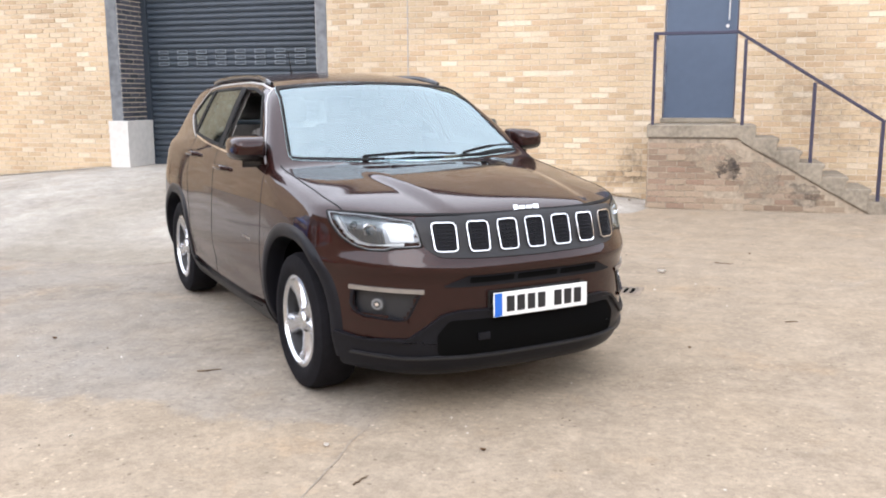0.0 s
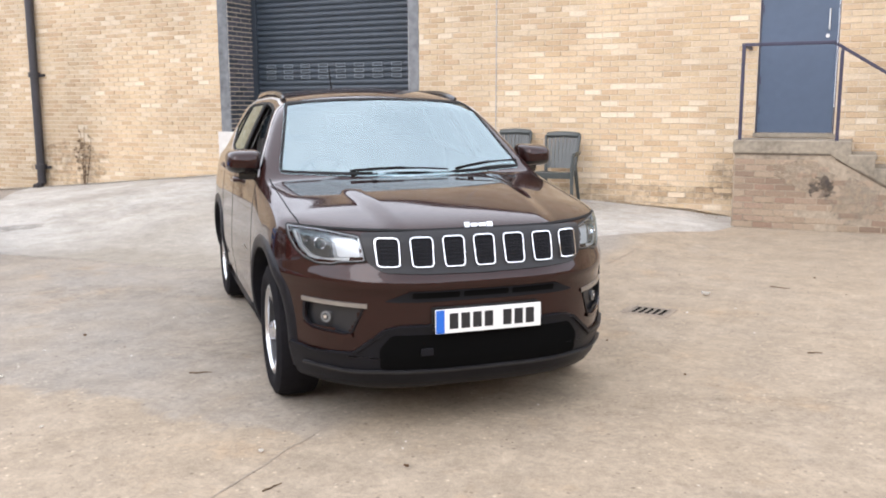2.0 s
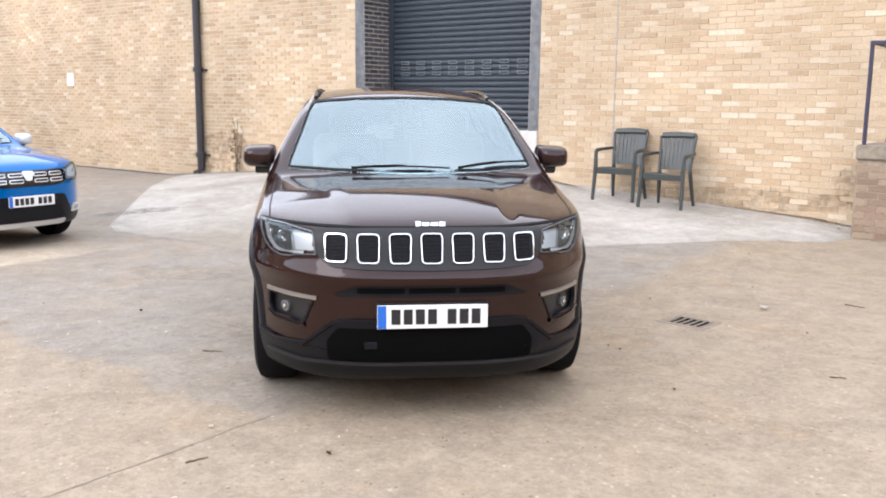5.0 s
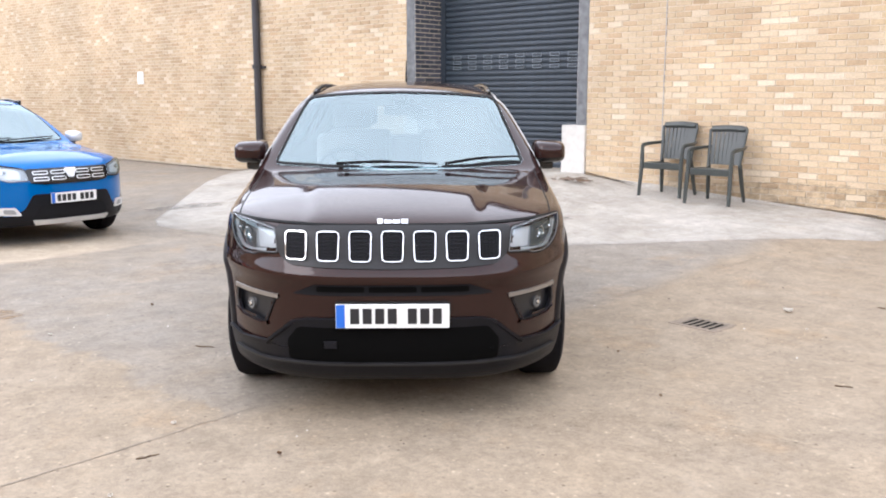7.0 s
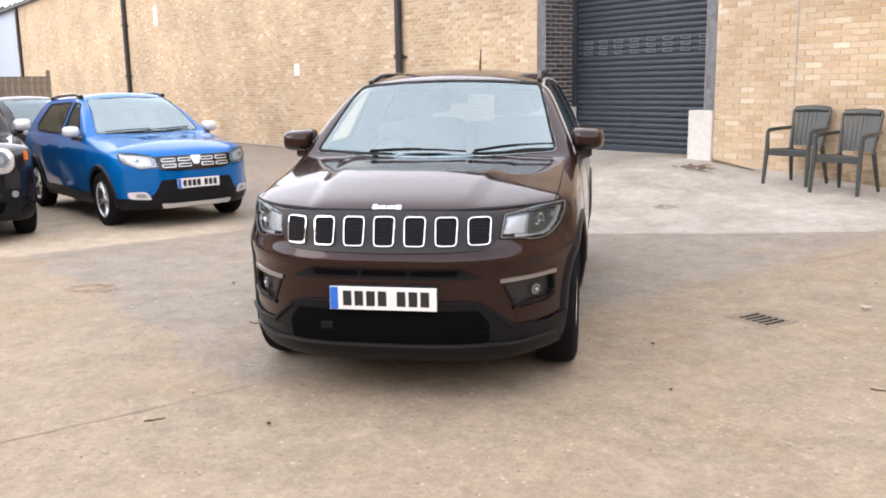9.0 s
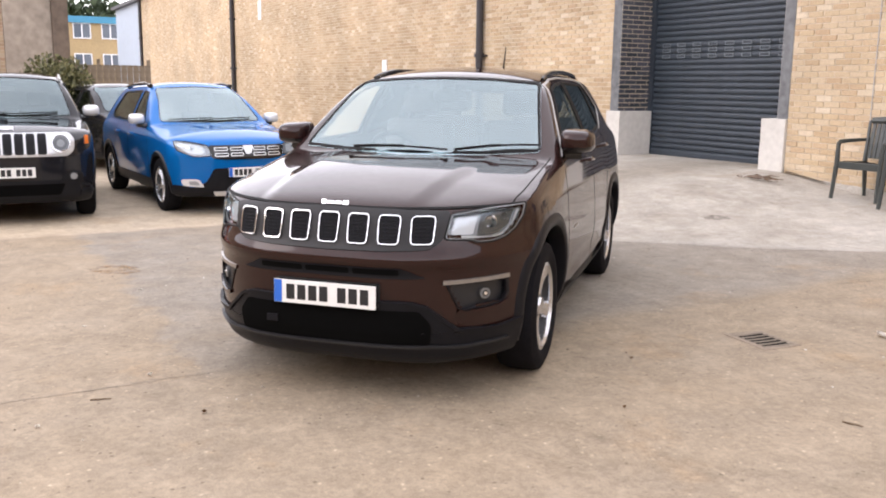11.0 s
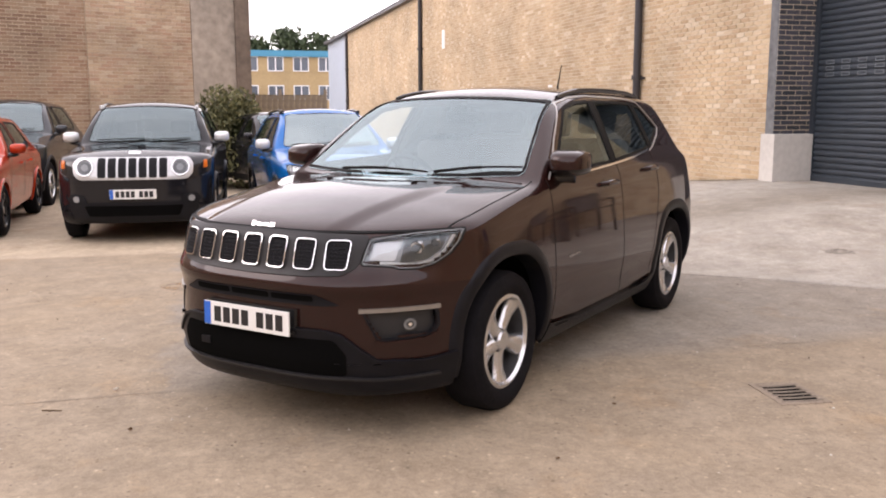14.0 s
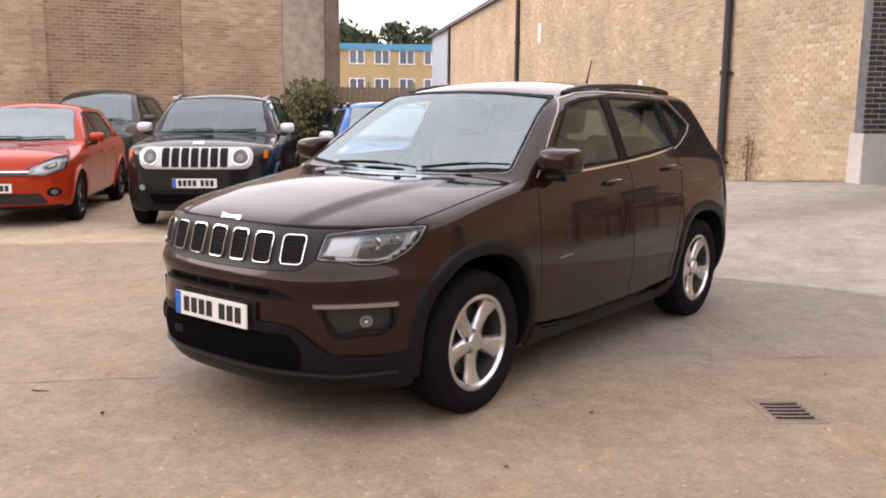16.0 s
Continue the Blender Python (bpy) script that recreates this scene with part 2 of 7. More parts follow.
TAN = [(0.44, 0.315, 0.19), (0.53, 0.40, 0.25), (0.56, 0.435, 0.285), (0.49, 0.35, 0.215), (0.59, 0.465, 0.315), (0.54, 0.415, 0.27), (0.68, 0.575, 0.43)]
M_BRICK = brick_mat("tan_brick", TAN, False)
M_BRICK_ONE = brick_mat("tan_brick_single", TAN, True)
M_BLUEBRICK = brick_mat("engineering_brick", [(0.035, 0.04, 0.05), (0.06, 0.065, 0.08), (0.09, 0.09, 0.11), (0.05, 0.05, 0.06)], False)
OLD = [(0.41, 0.275, 0.18), (0.53, 0.39, 0.26), (0.58, 0.44, 0.30), (0.48, 0.31, 0.21), (0.62, 0.50, 0.36)]
M_BASEBRICK = brick_mat("stained_brick", [(0.21, 0.145, 0.10), (0.30, 0.225, 0.155), (0.35, 0.27, 0.19), (0.25, 0.165, 0.115), (0.40, 0.325, 0.235)], False)
M_OLDBRICK = brick_mat("old_brick", OLD, False, 0.52)
M_REDDISH = brick_mat("reddish_old_brick", [(0.33, 0.20, 0.125), (0.45, 0.30, 0.19), (0.52, 0.37, 0.245), (0.40, 0.24, 0.155), (0.56, 0.43, 0.30)], False, 0.5)
M_MORTAR = plain("mortar", (0.56, 0.47, 0.355), 0.95, grain=0.12, scale=40, bump=0.3, dirt=0.06)
M_MORTAR_GREY = plain("grey_mortar", (0.36, 0.34, 0.32), 0.95, grain=0.12, scale=40, bump=0.3)
M_MORTAR_BASE = plain("grimy_mortar", (0.33, 0.27, 0.20), 0.95, grain=0.25, scale=20, bump=0.3, dirt=0.15)
M_MORTAR_OLD = plain("old_mortar", (0.50, 0.41, 0.31), 0.95, grain=0.2, scale=20, bump=0.3, dirt=0.1)
M_GROUND = ground_mat("yard_concrete", (0.262, 0.234, 0.199), (0.336, 0.260, 0.175), True, 1.05)
M_APRON = ground_mat("ramp_concrete", (0.480, 0.450, 0.402), (0.276, 0.243, 0.196), False, 0.8, -3.9, 9.4)
M_STRIP = plain("pale_strip_concrete", (0.44, 0.405, 0.35), 0.9, grain=0.16, scale=14, bump=0.4, dirt=0.08)
# dirt at the wall foot, and painted shade under the stair slab
M_DIRTSHADE = plain("gap_dirt_and_shade", (0.13, 0.105, 0.08), 0.95, grain=0.35, scale=30)
M_CONCRETE = plain("step_concrete", (0.265, 0.225, 0.17), 0.9, grain=0.26, scale=18, bump=0.5, dirt=0.12)
M_WHITE_BLOCK = plain("white_painted_concrete", (0.60, 0.575, 0.53), 0.8, grain=0.06, scale=12, bump=0.3, dirt=0.08)
M_SHUTTER = plain("blue_grey_steel", (0.032, 0.042, 0.055), 0.45, 0.0, grain=0.10, scale=14, dirt=0.06)
M_SHUTTER_DASH = plain("shutter_slot_trim", (0.14, 0.16, 0.18), 0.5, grain=0.1)
M_DOOR = plain("slate_blue_paint", (0.062, 0.088, 0.135), 0.5, grain=0.05, scale=10, dirt=0.05)
M_RAIL = plain("dark_violet_paint", (0.030, 0.027, 0.055), 0.45, grain=0.15, scale=30)
M_STEEL = plain("brushed_steel", (0.62, 0.62, 0.62), 0.3, 1.0, grain=0.08)
M_PIPE = plain("black_iron", (0.03, 0.027, 0.03), 0.5, grain=0.2, scale=25, bump=0.2)
M_CHAIR = plain("dark_grey_plastic_chair", (0.042, 0.048, 0.045), 0.36, grain=0.12, scale=20)
M_DUSTY = plain("dusty_iron", (0.165, 0.135, 0.105), 0.85, grain=0.25, scale=50, bump=0.4)
M_GRATERIM = plain("sandy_iron_frame", (0.25, 0.20, 0.15), 0.9, grain=0.25, scale=50, bump=0.4)
M_LAMP = plain("lamp_reflector", (0.33, 0.345, 0.36), 0.25, 0.4, grain=0.04)
M_GLASSGREY = plain("grey_lamp_glass", (0.10, 0.105, 0.11), 0.08, 0.5, grain=0.05)
M_LAMPBOWL = plain("grey_lamp_bowl", (0.20, 0.21, 0.22), 0.25, 0.4, grain=0.05)
M_BEZEL = plain("grey_bezel_plastic", (0.014, 0.0145, 0.017), 0.42, grain=0.1, scale=40)
M_STRIPMETAL = plain("brushed_silver_strip", (0.34, 0.325, 0.31), 0.28, 0.8, grain=0.15, scale=25)
M_BARSILVER = plain("silver_grille_paint", (0.55, 0.555, 0.565), 0.3, 0.5, grain=0.05)
M_SATIN = plain("satin_silver_strip", (0.46, 0.45, 0.44), 0.4, 0.6, grain=0.06)
M_IRON = plain("cast_iron", (0.06, 0.055, 0.05), 0.7, grain=0.3, scale=60, bump=0.5)
M_DARK = plain("shade_black", (0.004, 0.004, 0.004), 0.95, spec=0.02)
M_BROWN = paint("brown_metallic_paint", (0.0208, 0.0067, 0.0055), 0.33, 0.38, 1.42)
M_CLAD = plain("dark_grey_plastic", (0.0058, 0.0060, 0.0085), 0.42, grain=0.15, scale=120, bump=0.12, spec=0.20)
M_GLOSSBLACK = plain("gloss_black_plastic", (0.012, 0.012, 0.013), 0.15)
M_GRILLEPANEL = plain("satin_grey_panel", (0.020, 0.0195, 0.0205), 0.42, grain=0.05, spec=0.3)
M_MESH = plain("black_grille_mesh", (0.009, 0.009, 0.011), 0.6, spec=0.15)
M_CHROME = plain("chrome", (0.85, 0.85, 0.86), 0.10, 1.0, grain=0.01)
M_ALLOY = plain("silver_alloy", (0.60, 0.61, 0.63), 0.26, 0.9, grain=0.04)
M_BARREL = plain("dark_rim_barrel", (0.05, 0.05, 0.052), 0.5, 0.6, grain=0.1)
M_TYRE = plain("tyre_rubber", (0.0095, 0.0090, 0.0105), 0.8, grain=0.25, scale=40, bump=0.2, spec=0.07)
M_RUBBER = plain("black_seal", (0.008, 0.008, 0.008), 0.6, spec=0.12)
M_WS = pane_glass("windscreen_glass", (0.62, 0.73, 0.74), 3.1)
M_FARGLASS = pane_glass("parked_car_glass", (0.50, 0.57, 0.59), 3.5)
M_DIMGLASS = pane_glass("tinted_screen_glass", (0.40, 0.45, 0.46), 2.5)
M_SIDEGLASS = pane_glass("side_glass", (0.62, 0.70, 0.66), 1.7)
M_REARGLASS = pane_glass("privacy_glass", (0.30, 0.32, 0.32), 1.8)
M_LENS = pane_glass("lamp_lens", (0.93, 0.95, 0.97), 1.45)
M_PLATE = plain("white_plate", (0.78, 0.78, 0.76), 0.35, grain=0.02)
M_PLATEBLUE = plain("plate_blue", (0.02, 0.13, 0.55), 0.35, grain=0.02)
M_INK = plain("black_ink", (0.012, 0.012, 0.014), 0.5)
M_SEAT = plain("grey_seat_cloth", (0.16, 0.15, 0.14), 0.9, grain=0.2, scale=60)
M_TRIM = plain("dark_interior_trim", (0.045, 0.045, 0.045), 0.7, grain=0.1)
M_LINING = plain("pale_headlining", (0.34, 0.32, 0.29), 0.9, grain=0.1)
M_AMBER = plain("amber_plastic", (0.65, 0.14, 0.01), 0.2)
M_BLUE = paint("bright_blue_paint", (0.0005, 0.118, 0.385), 0.35, 0.35, 1.40)
M_RED = paint("orange_red_paint", (0.40, 0.036, 0.010), 0.3, 0.35, 1.42)
M_BLACKPAINT = paint("black_paint", (0.012, 0.012, 0.015), 0.2, 0.3)
M_GREYPAINT = paint("dark_grey_paint", (0.03, 0.033, 0.038), 0.4, 0.35)
M_CAPS = plain("satin_silver_plastic", (0.68, 0.69, 0.70), 0.25, 0.3, grain=0.02)


# ---- building helpers ----
def link_mesh(name, verts, faces, material, smooth=False):
    me = bpy.data.meshes.new(name)
    me.from_pydata([tuple(map(float, v)) for v in verts], [], [tuple(map(int, f)) for f in faces])
    me.materials.append(material)
    if smooth:
        me.polygons.foreach_set("use_smooth", [True] * len(me.polygons))
    me.update()
    return new(name, me)


def part(name, bm, material, parent=None, label="", smooth=False, bevel=0.0):
    """Links a bmesh as one mesh object under a thing or a part."""
    if bevel:
        bmesh.ops.bevel(bm, geom=[e for e in bm.edges if e.calc_face_angle(0) > 0.5], offset=bevel, segments=2, affect='EDGES', profile=0.6)
    me = bpy.data.meshes.new(name)
    bm.to_mesh(me)
    bm.free()
    me.materials.append(material)
    if smooth:
        me.shade_smooth()
        me.set_sharp_from_angle(angle=radians(40))
    ob = new(name, me)
    if parent:
        ob.parent = parent
    if label:
        ob["label"] = label
    return ob


def box(bm, lo, hi, m=None):
    c = [(a + b) / 2 for a, b in zip(lo, hi)]
    s = [abs(b - a) for a, b in zip(lo, hi)]
    mat = Matrix.Translation(c) @ Matrix.Diagonal((*s, 1))
    return bmesh.ops.create_cube(bm, size=1, matrix=(m @ mat) if m else mat)


def boxes(*pairs):
    bm = bmesh.new()
    for lo, hi in pairs:
        box(bm, lo, hi)
    return bm


def rod(bm, a, b, r, r2=None, seg=10):
    a, b = Vector(a), Vector(b)
    d = b - a
    m = Matrix.Translation((a + b) / 2) @ d.to_track_quat('Z', 'Y').to_matrix().to_4x4()
    return bmesh.ops.create_cone(bm, cap_ends=True, segments=seg, radius1=r, radius2=r if r2 is None else r2, depth=d.length, matrix=m)


def tube(bm, pts, r, seg=8):
    """A round tube through points, in one piece."""
    pts = [Vector(p) for p in pts]
    rings = []
    for i, p in enumerate(pts):
        d = (pts[min(i + 1, len(pts) - 1)] - pts[max(i - 1, 0)]).normalized()
        u = d.cross(Vector((0, 0, 1)) if abs(d.z) < 0.9 else Vector((1, 0, 0))).normalized()
        v = d.cross(u)
        rr = r[i] if isinstance(r, (list, tuple)) else r
        rings.append([bm.verts.new(p + (u * math.cos(a) + v * math.sin(a)) * rr) for a in (2 * math.pi * k / seg for k in range(seg))])
    for r0, r1 in zip(rings, rings[1:]):
        for k in range(seg):
            bm.faces.new((r0[k], r0[(k + 1) % seg], r1[(k + 1) % seg], r1[k]))
    bm.faces.new(rings[0][::-1])
    bm.faces.new(rings[-1])
    bmesh.ops.recalc_face_normals(bm, faces=bm.faces)


def lathe(bm, profile, seg=40, axis='y'):
    """Turns a closed profile of (radius, along) about the axis."""
    rings = []
    for k in range(seg):
        a = 2 * math.pi * k / seg
        rings.append([bm.verts.new((r * math.cos(a), s, r * math.sin(a))) for r, s in profile])
    n = len(profile)
    for k in range(seg):
        r0, r1 = rings[k], rings[(k + 1) % seg]
        for i in range(n):
            j = (i + 1) % n
            bm.faces.new((r0[i], r0[j], r1[j], r1[i]))
    bmesh.ops.recalc_face_normals(bm, faces=bm.faces)


def thing(name, m, label, category, group="", kind=""):
    e = new(name)
    e.empty_display_size = 0.1
    e.matrix_world = m
    return tagged(e, label, category, group, kind)


def smooth01(v, a, b):
    t = np.clip((np.asarray(v, float) - a) / (b - a), 0, 1)
    return t * t * (3 - 2 * t)


# ---- the ground ----
RISE_X = [-60, -14.0, -13.0, -10.9, -8.8, -4.9, -3.7, -2.0, -0.9, -0.3, 3, 60]
RISE_Z = [-0.08, -0.08, 0.0, 0.17, 0.35, 0.385, 0.215, 0.165, 0.11, 0.03, 0.03, 0.03]


def gz(x, y):
    """The yard's height: near level, falling a little to the parked cars, with a ramp up to the roller shutter."""
    s = smooth01(y, 6.7, 12.0)
    return np.interp(x, [-60, -14, -7, -2.5, 60], [-0.10, -0.10, -0.07, -0.012, -0.012]) * (1 - s) + np.interp(x, RISE_X, RISE_Z) * s


def ground():
    near_x = np.linspace(-22, 8, 91)
    near_y = np.linspace(-6, 14, 61)
    xs = np.r_[-900, -300, -120, -60, -40, -30, near_x, 14, 25, 50, 120, 300, 900]
    ys = np.r_[-900, -300, -120, -50, -25, -12, near_y, 25, 60, 150, 400, 900]
    X, Y = np.meshgrid(xs, ys)
    Z = gz(X, Y)
    v = np.stack([X, Y, Z], -1).reshape(-1, 3)
    nx = len(xs)
    f = [(j * nx + i, j * nx + i + 1, (j + 1) * nx + i + 1, (j + 1) * nx + i) for j in range(len(ys) - 1) for i in range(nx - 1)]
    ob = link_mesh("ground", v, f, M_GROUND, True)
    tagged(ob, "worn sandy concrete yard with stains and grit", "ground", kind="structure")


def apron():
    """The flared concrete ramp in front of the shutter."""
    ys = np.linspace(6.75, 12.9, 50)
    rows = []
    for y in ys:
        x0 = np.interp(y, [6.75, 7.0, 9.65, 12.23, 12.25, 12.9], [-7.6, -8.1, -10.95, -13.3, -8.65, -8.65])
        x1 = np.interp(y, [6.75, 8.0, 8.85, 9.9, 10.8, 12.23, 12.25, 12.9], [-4.5, -3.2, -2.2, -1.25, -0.42, 0.0, -4.95, -4.95])
        rows.append([(x, y, float(gz(x, y)) + 0.008 + 0.004 * noise.noise((x * 0.9, y * 0.9, 3))) for x in np.linspace(x0, x1, 60)])
    v = [p for r in rows for p in r]
    f = [(j * 60 + i, j * 60 + i + 1, (j + 1) * 60 + i + 1, (j + 1) * 60 + i) for j in range(len(ys) - 1) for i in range(59)]
    n = len(v)
    rim = [j * 60 for j in range(len(ys))][::-1] + list(range(60)) + [j * 60 + 59 for j in range(len(ys))]
    rim = [r for k, r in enumerate(rim) if k == 0 or r != rim[k - 1]]
    v += [(v[r][0], v[r][1], v[r][2] - 0.05) for r in rim]
    f += [(rim[k], n + k, n + k + 1, rim[k + 1]) for k in range(len(rim) - 1)]
    ob = link_mesh("pavement", v, f, M_APRON, True)
    tagged(ob, "pale concrete ramp flaring out from the roller shutter", "pavement", kind="structure")


ground()
apron()

# ---- the warehouse wall ----
WY = 12.25
SH0, SH1, SHY, SHTOP = -8.45, -5.12, 12.95, 4.4
D0, D1, DZ0, DZ1 = -0.134, 0.797, 1.145, 3.18
WX0, WX1, WTOP = -51.0, 9.0, 5.95


def solid_wall(name, spans, material, label):
    bm = boxes(*spans)
    ob = part(name, bm, material)
    return tagged(ob, label, "wall", kind="structure")


wall = solid_wall("wall_north", [
    ((WX0, WY, -0.3), (SH0, WY + 0.9, WTOP)),
    ((SH0, WY, SHTOP), (SH1, WY + 0.9, WTOP)),
    ((SH1, WY, -0.3), (D0, WY + 0.9, WTOP)),
    ((D0, WY, -0.3), (D1, WY + 0.9, DZ0)),
    ((D0, WY, DZ1), (D1, WY + 0.9, WTOP)),
    ((D1, WY, -0.3), (WX1, WY + 0.9, WTOP)),
], M_MORTAR, "long tan brick warehouse wall with sooty stains")


def brick_grid(x0, x1, z0, z1, skip, seed, length=0.225, height=0.065, joint=0.011):
    """Places of stretcher-bond bricks on an upright plane, as (x, z, length)."""
    rng = random.Random(seed)
    out, row, z = [], 0, z0
    while z + height <= z1 + 1e-6:
        x = x0 - (length * 0.5 if row % 2 else 0)
        while x < x1:
            a, b = max(x, x0), min(x + length, x1)
            if b - a > 0.04 and not skip(a, b, z, z + height):
                out.append((a, b, z, z + height, rng.random()))
            x += length + joint
        z += height + joint
        row += 1
    return out


def bricks_mesh(name, rows, place, material, proud=0.007, seed=1):
    """Many bricks in one mesh; place(u, depth, z) gives the world point."""
    rng = random.Random(seed)
    v, f = [], []
    for a, b, z0, z1, r in rows:
        d = proud * (0.55 + 0.9 * rng.random())
        c = 0.003
        n = len(v)
        v += [place(a, -0.004, z0), place(b, -0.004, z0), place(b, -0.004, z1), place(a, -0.004, z1)]
        v += [place(a + c, d, z0 + c), place(b - c, d + 0.002 * rng.random(), z0 + c), place(b - c, d, z1 - c), place(a + c, d, z1 - c)]
        f += [(n + 4, n + 5, n + 6, n + 7), (n, n + 1, n + 5, n + 4), (n + 1, n + 2, n + 6, n + 5), (n + 2, n + 3, n + 7, n + 6), (n + 3, n, n + 4, n + 7)]
    return link_mesh(name, v, f, material)


def north_skip(a, b, z0, z1):
    return z1 < float(gz((a + b) / 2, 12.2)) - 0.02


def trimmed(rows, gaps):
    """Cuts the bricks that run into an opening back to its edge."""
    out = []
    for a, b, z0, z1, r in rows:
        spans = [(a, b)]
        for g0, g1, lo, hi in gaps:
            if z1 > lo and z0 < hi:
                spans = [q for u, w in spans for q in ((u, min(w, g0)), (max(u, g1), w))]
        out += [(u, w, z0, z1, r) for u, w in spans if w - u > 0.03]
    return out


north_rows = trimmed(brick_grid(WX0, WX1, -0.02, WTOP - 0.1, north_skip, 3), [(SH0 - 0.205, SH1 + 0.18, -1, SHTOP), (D0 - 0.003, D1 + 0.003, DZ0 - 0.03, DZ1 + 0.003)])


def near_patch(r):
    return -4.8 < r[0] and r[1] < -0.5 and 0.42 < r[2] < 1.62


def quoins():
    """The shutter opening's edges: grey render outside, dark engineering brick in the reveals."""
    render = plain("grey_pier_render", (0.155, 0.16, 0.165), 0.85, grain=0.35, scale=9, bump=0.4, dirt=0.2)
    for x0, x1 in ((SH0 - 0.205, SH0 - 0.005), (SH1 + 0.005, SH1 + 0.178)):
        bm = bmesh.new()
        n = 46
        prev = None
        for k in range(n + 1):
            z = 0.38 + (SHTOP - 0.38) * k / n
            w0, w1 = 0.012 * noise.noise((x0, z * 5, 1)), 0.012 * noise.noise((x1, z * 5, 4))
            ring = [bm.verts.new(c) for c in ((x0 + w0, WY, z), (x0 + w0 + 0.006, WY - 0.012, z), ((x0 + x1) / 2, WY - 0.014 - 0.003 * noise.noise((x0, z * 3, 7)), z), (x1 + w1 - 0.006, WY - 0.012, z), (x1 + w1, WY, z))]
            if prev:
                for i in range(4):
                    bm.faces.new((prev[i], prev[i + 1], ring[i + 1], ring[i]))
            prev = ring
        bmesh.ops.recalc_face_normals(bm, faces=bm.faces)
        part("pier_face", bm, render, wall, "grey rendered edge of the opening")
    rev = brick_grid(WY + 0.0, SHY - 0.02, 0.40, SHTOP, lambda *a: False, 8)
    ob = bricks_mesh("reveal_bricks", rev, lambda u, d, z: (SH0 + d, u, z), M_BLUEBRICK, 0.006, 9)
    ob.parent = wall
    tagged(ob, kind="stuff")
    ob = bricks_mesh("reveal_bricks", rev, lambda u, d, z: (SH1 - d, u, z), M_BLUEBRICK, 0.006, 10)
    ob.parent = wall
    tagged(ob, kind="stuff")
    bm = boxes(((SH0 - 0.205, WY - 0.004, 0.25), (SH0, WY, SHTOP)), ((SH1, WY - 0.004, 0.25), (SH1 + 0.18, WY, SHTOP)))
    part("mortar_bed", bm, M_MORTAR_GREY, wall)


def roller_shutter():
    base = 0.39
    s = thing("roller_shutter", pose(0, SHY, base), "closed blue-grey steel roller shutter with rows of slots", "shutter")
    pitch, n = 0.092, 44
    w0, w1 = SH0 - 0.02, SH1 + 0.02
    bm = bmesh.new()
    prof = [(0.0, 0.0), (-0.012, 0.006), (-0.022, 0.022), (-0.026, 0.044), (-0.022, 0.066), (-0.010, 0.082), (0.0, 0.086), (0.0, 0.092)]
    ra = [bm.verts.new((w0, y, z)) for y, z in prof]
    rb = [bm.verts.new((w1, y, z)) for y, z in prof]
    for i in range(len(prof) - 1):
        bm.faces.new((ra[i], rb[i], rb[i + 1], ra[i + 1]))
    first = part("slat", bm, M_SHUTTER, s, smooth=True)
    for k in range(1, n):
        o = new("slat", first.data)
        o.parent = s
        o.location.z = pitch * k
    bm = boxes(((w0, -0.035, -0.03), (w1, 0.03, 0.06)))
    part("bottom_bar", bm, M_SHUTTER, s, bevel=0.006)
    for x0, x1 in ((SH0, SH0 + 0.09), (SH1 - 0.09, SH1)):
        bm = boxes(((x0, -0.06, -0.05), (x1, 0.03, SHTOP - base)))
        part("guide_rail", bm, M_SHUTTER, s, bevel=0.006)
    bm = bmesh.new()
    box(bm, (-0.085, -0.006, -0.014), (0.085, 0, 0.014))
    rim = boxes(((-0.085, -0.008, 0.018), (0.085, 0.004, 0.030)), ((-0.085, -0.008, -0.030), (0.085, 0.004, -0.018)),
                ((-0.093, -0.008, -0.030), (-0.080, 0.004, 0.030)), ((0.080, -0.008, -0.030), (0.093, 0.004, 0.030)))
    bm.free()
    slot = None
    for row in range(3):
        for k in range(9):
            z = pitch * (17 + row) + 0.044
            x = w0 + 0.38 + k * 0.345
            if slot is None:
                slot = part("slot_frame", rim, M_SHUTTER_DASH, s, "pale slot trim")
                o = slot
            else:
                o = new("slot_frame", slot.data)
                o.parent = s
            o.location = (x, -0.025, z)
    bm = boxes(((SH0 - 0.1, 0.05, -0.4), (SH1 + 0.1, 0.12, SHTOP - base + 0.2)))
    part("backing", bm, M_DARK, s)


def concrete_block(x0, x1, y0, label):
    b = thing("plinth_block", pose((x0 + x1) / 2, (y0 + 12.9) / 2, 0.335), label, "block", "blocks beside the shutter")
    w, d = (x1 - x0) / 2, (12.9 - y0) / 2
    bm = boxes(((-w, -d, 0), (w, d, 0.76)))
    bmesh.ops.subdivide_edges(bm, edges=bm.edges[:], cuts=4, use_grid_fill=True)
    for v in bm.verts:
        v.co += Vector((noise.noise(v.co * 6), noise.noise(v.co * 6 + Vector((9, 0, 0))), 0)) * 0.006
    part("block", bm, M_WHITE_BLOCK, b, bevel=0.01)


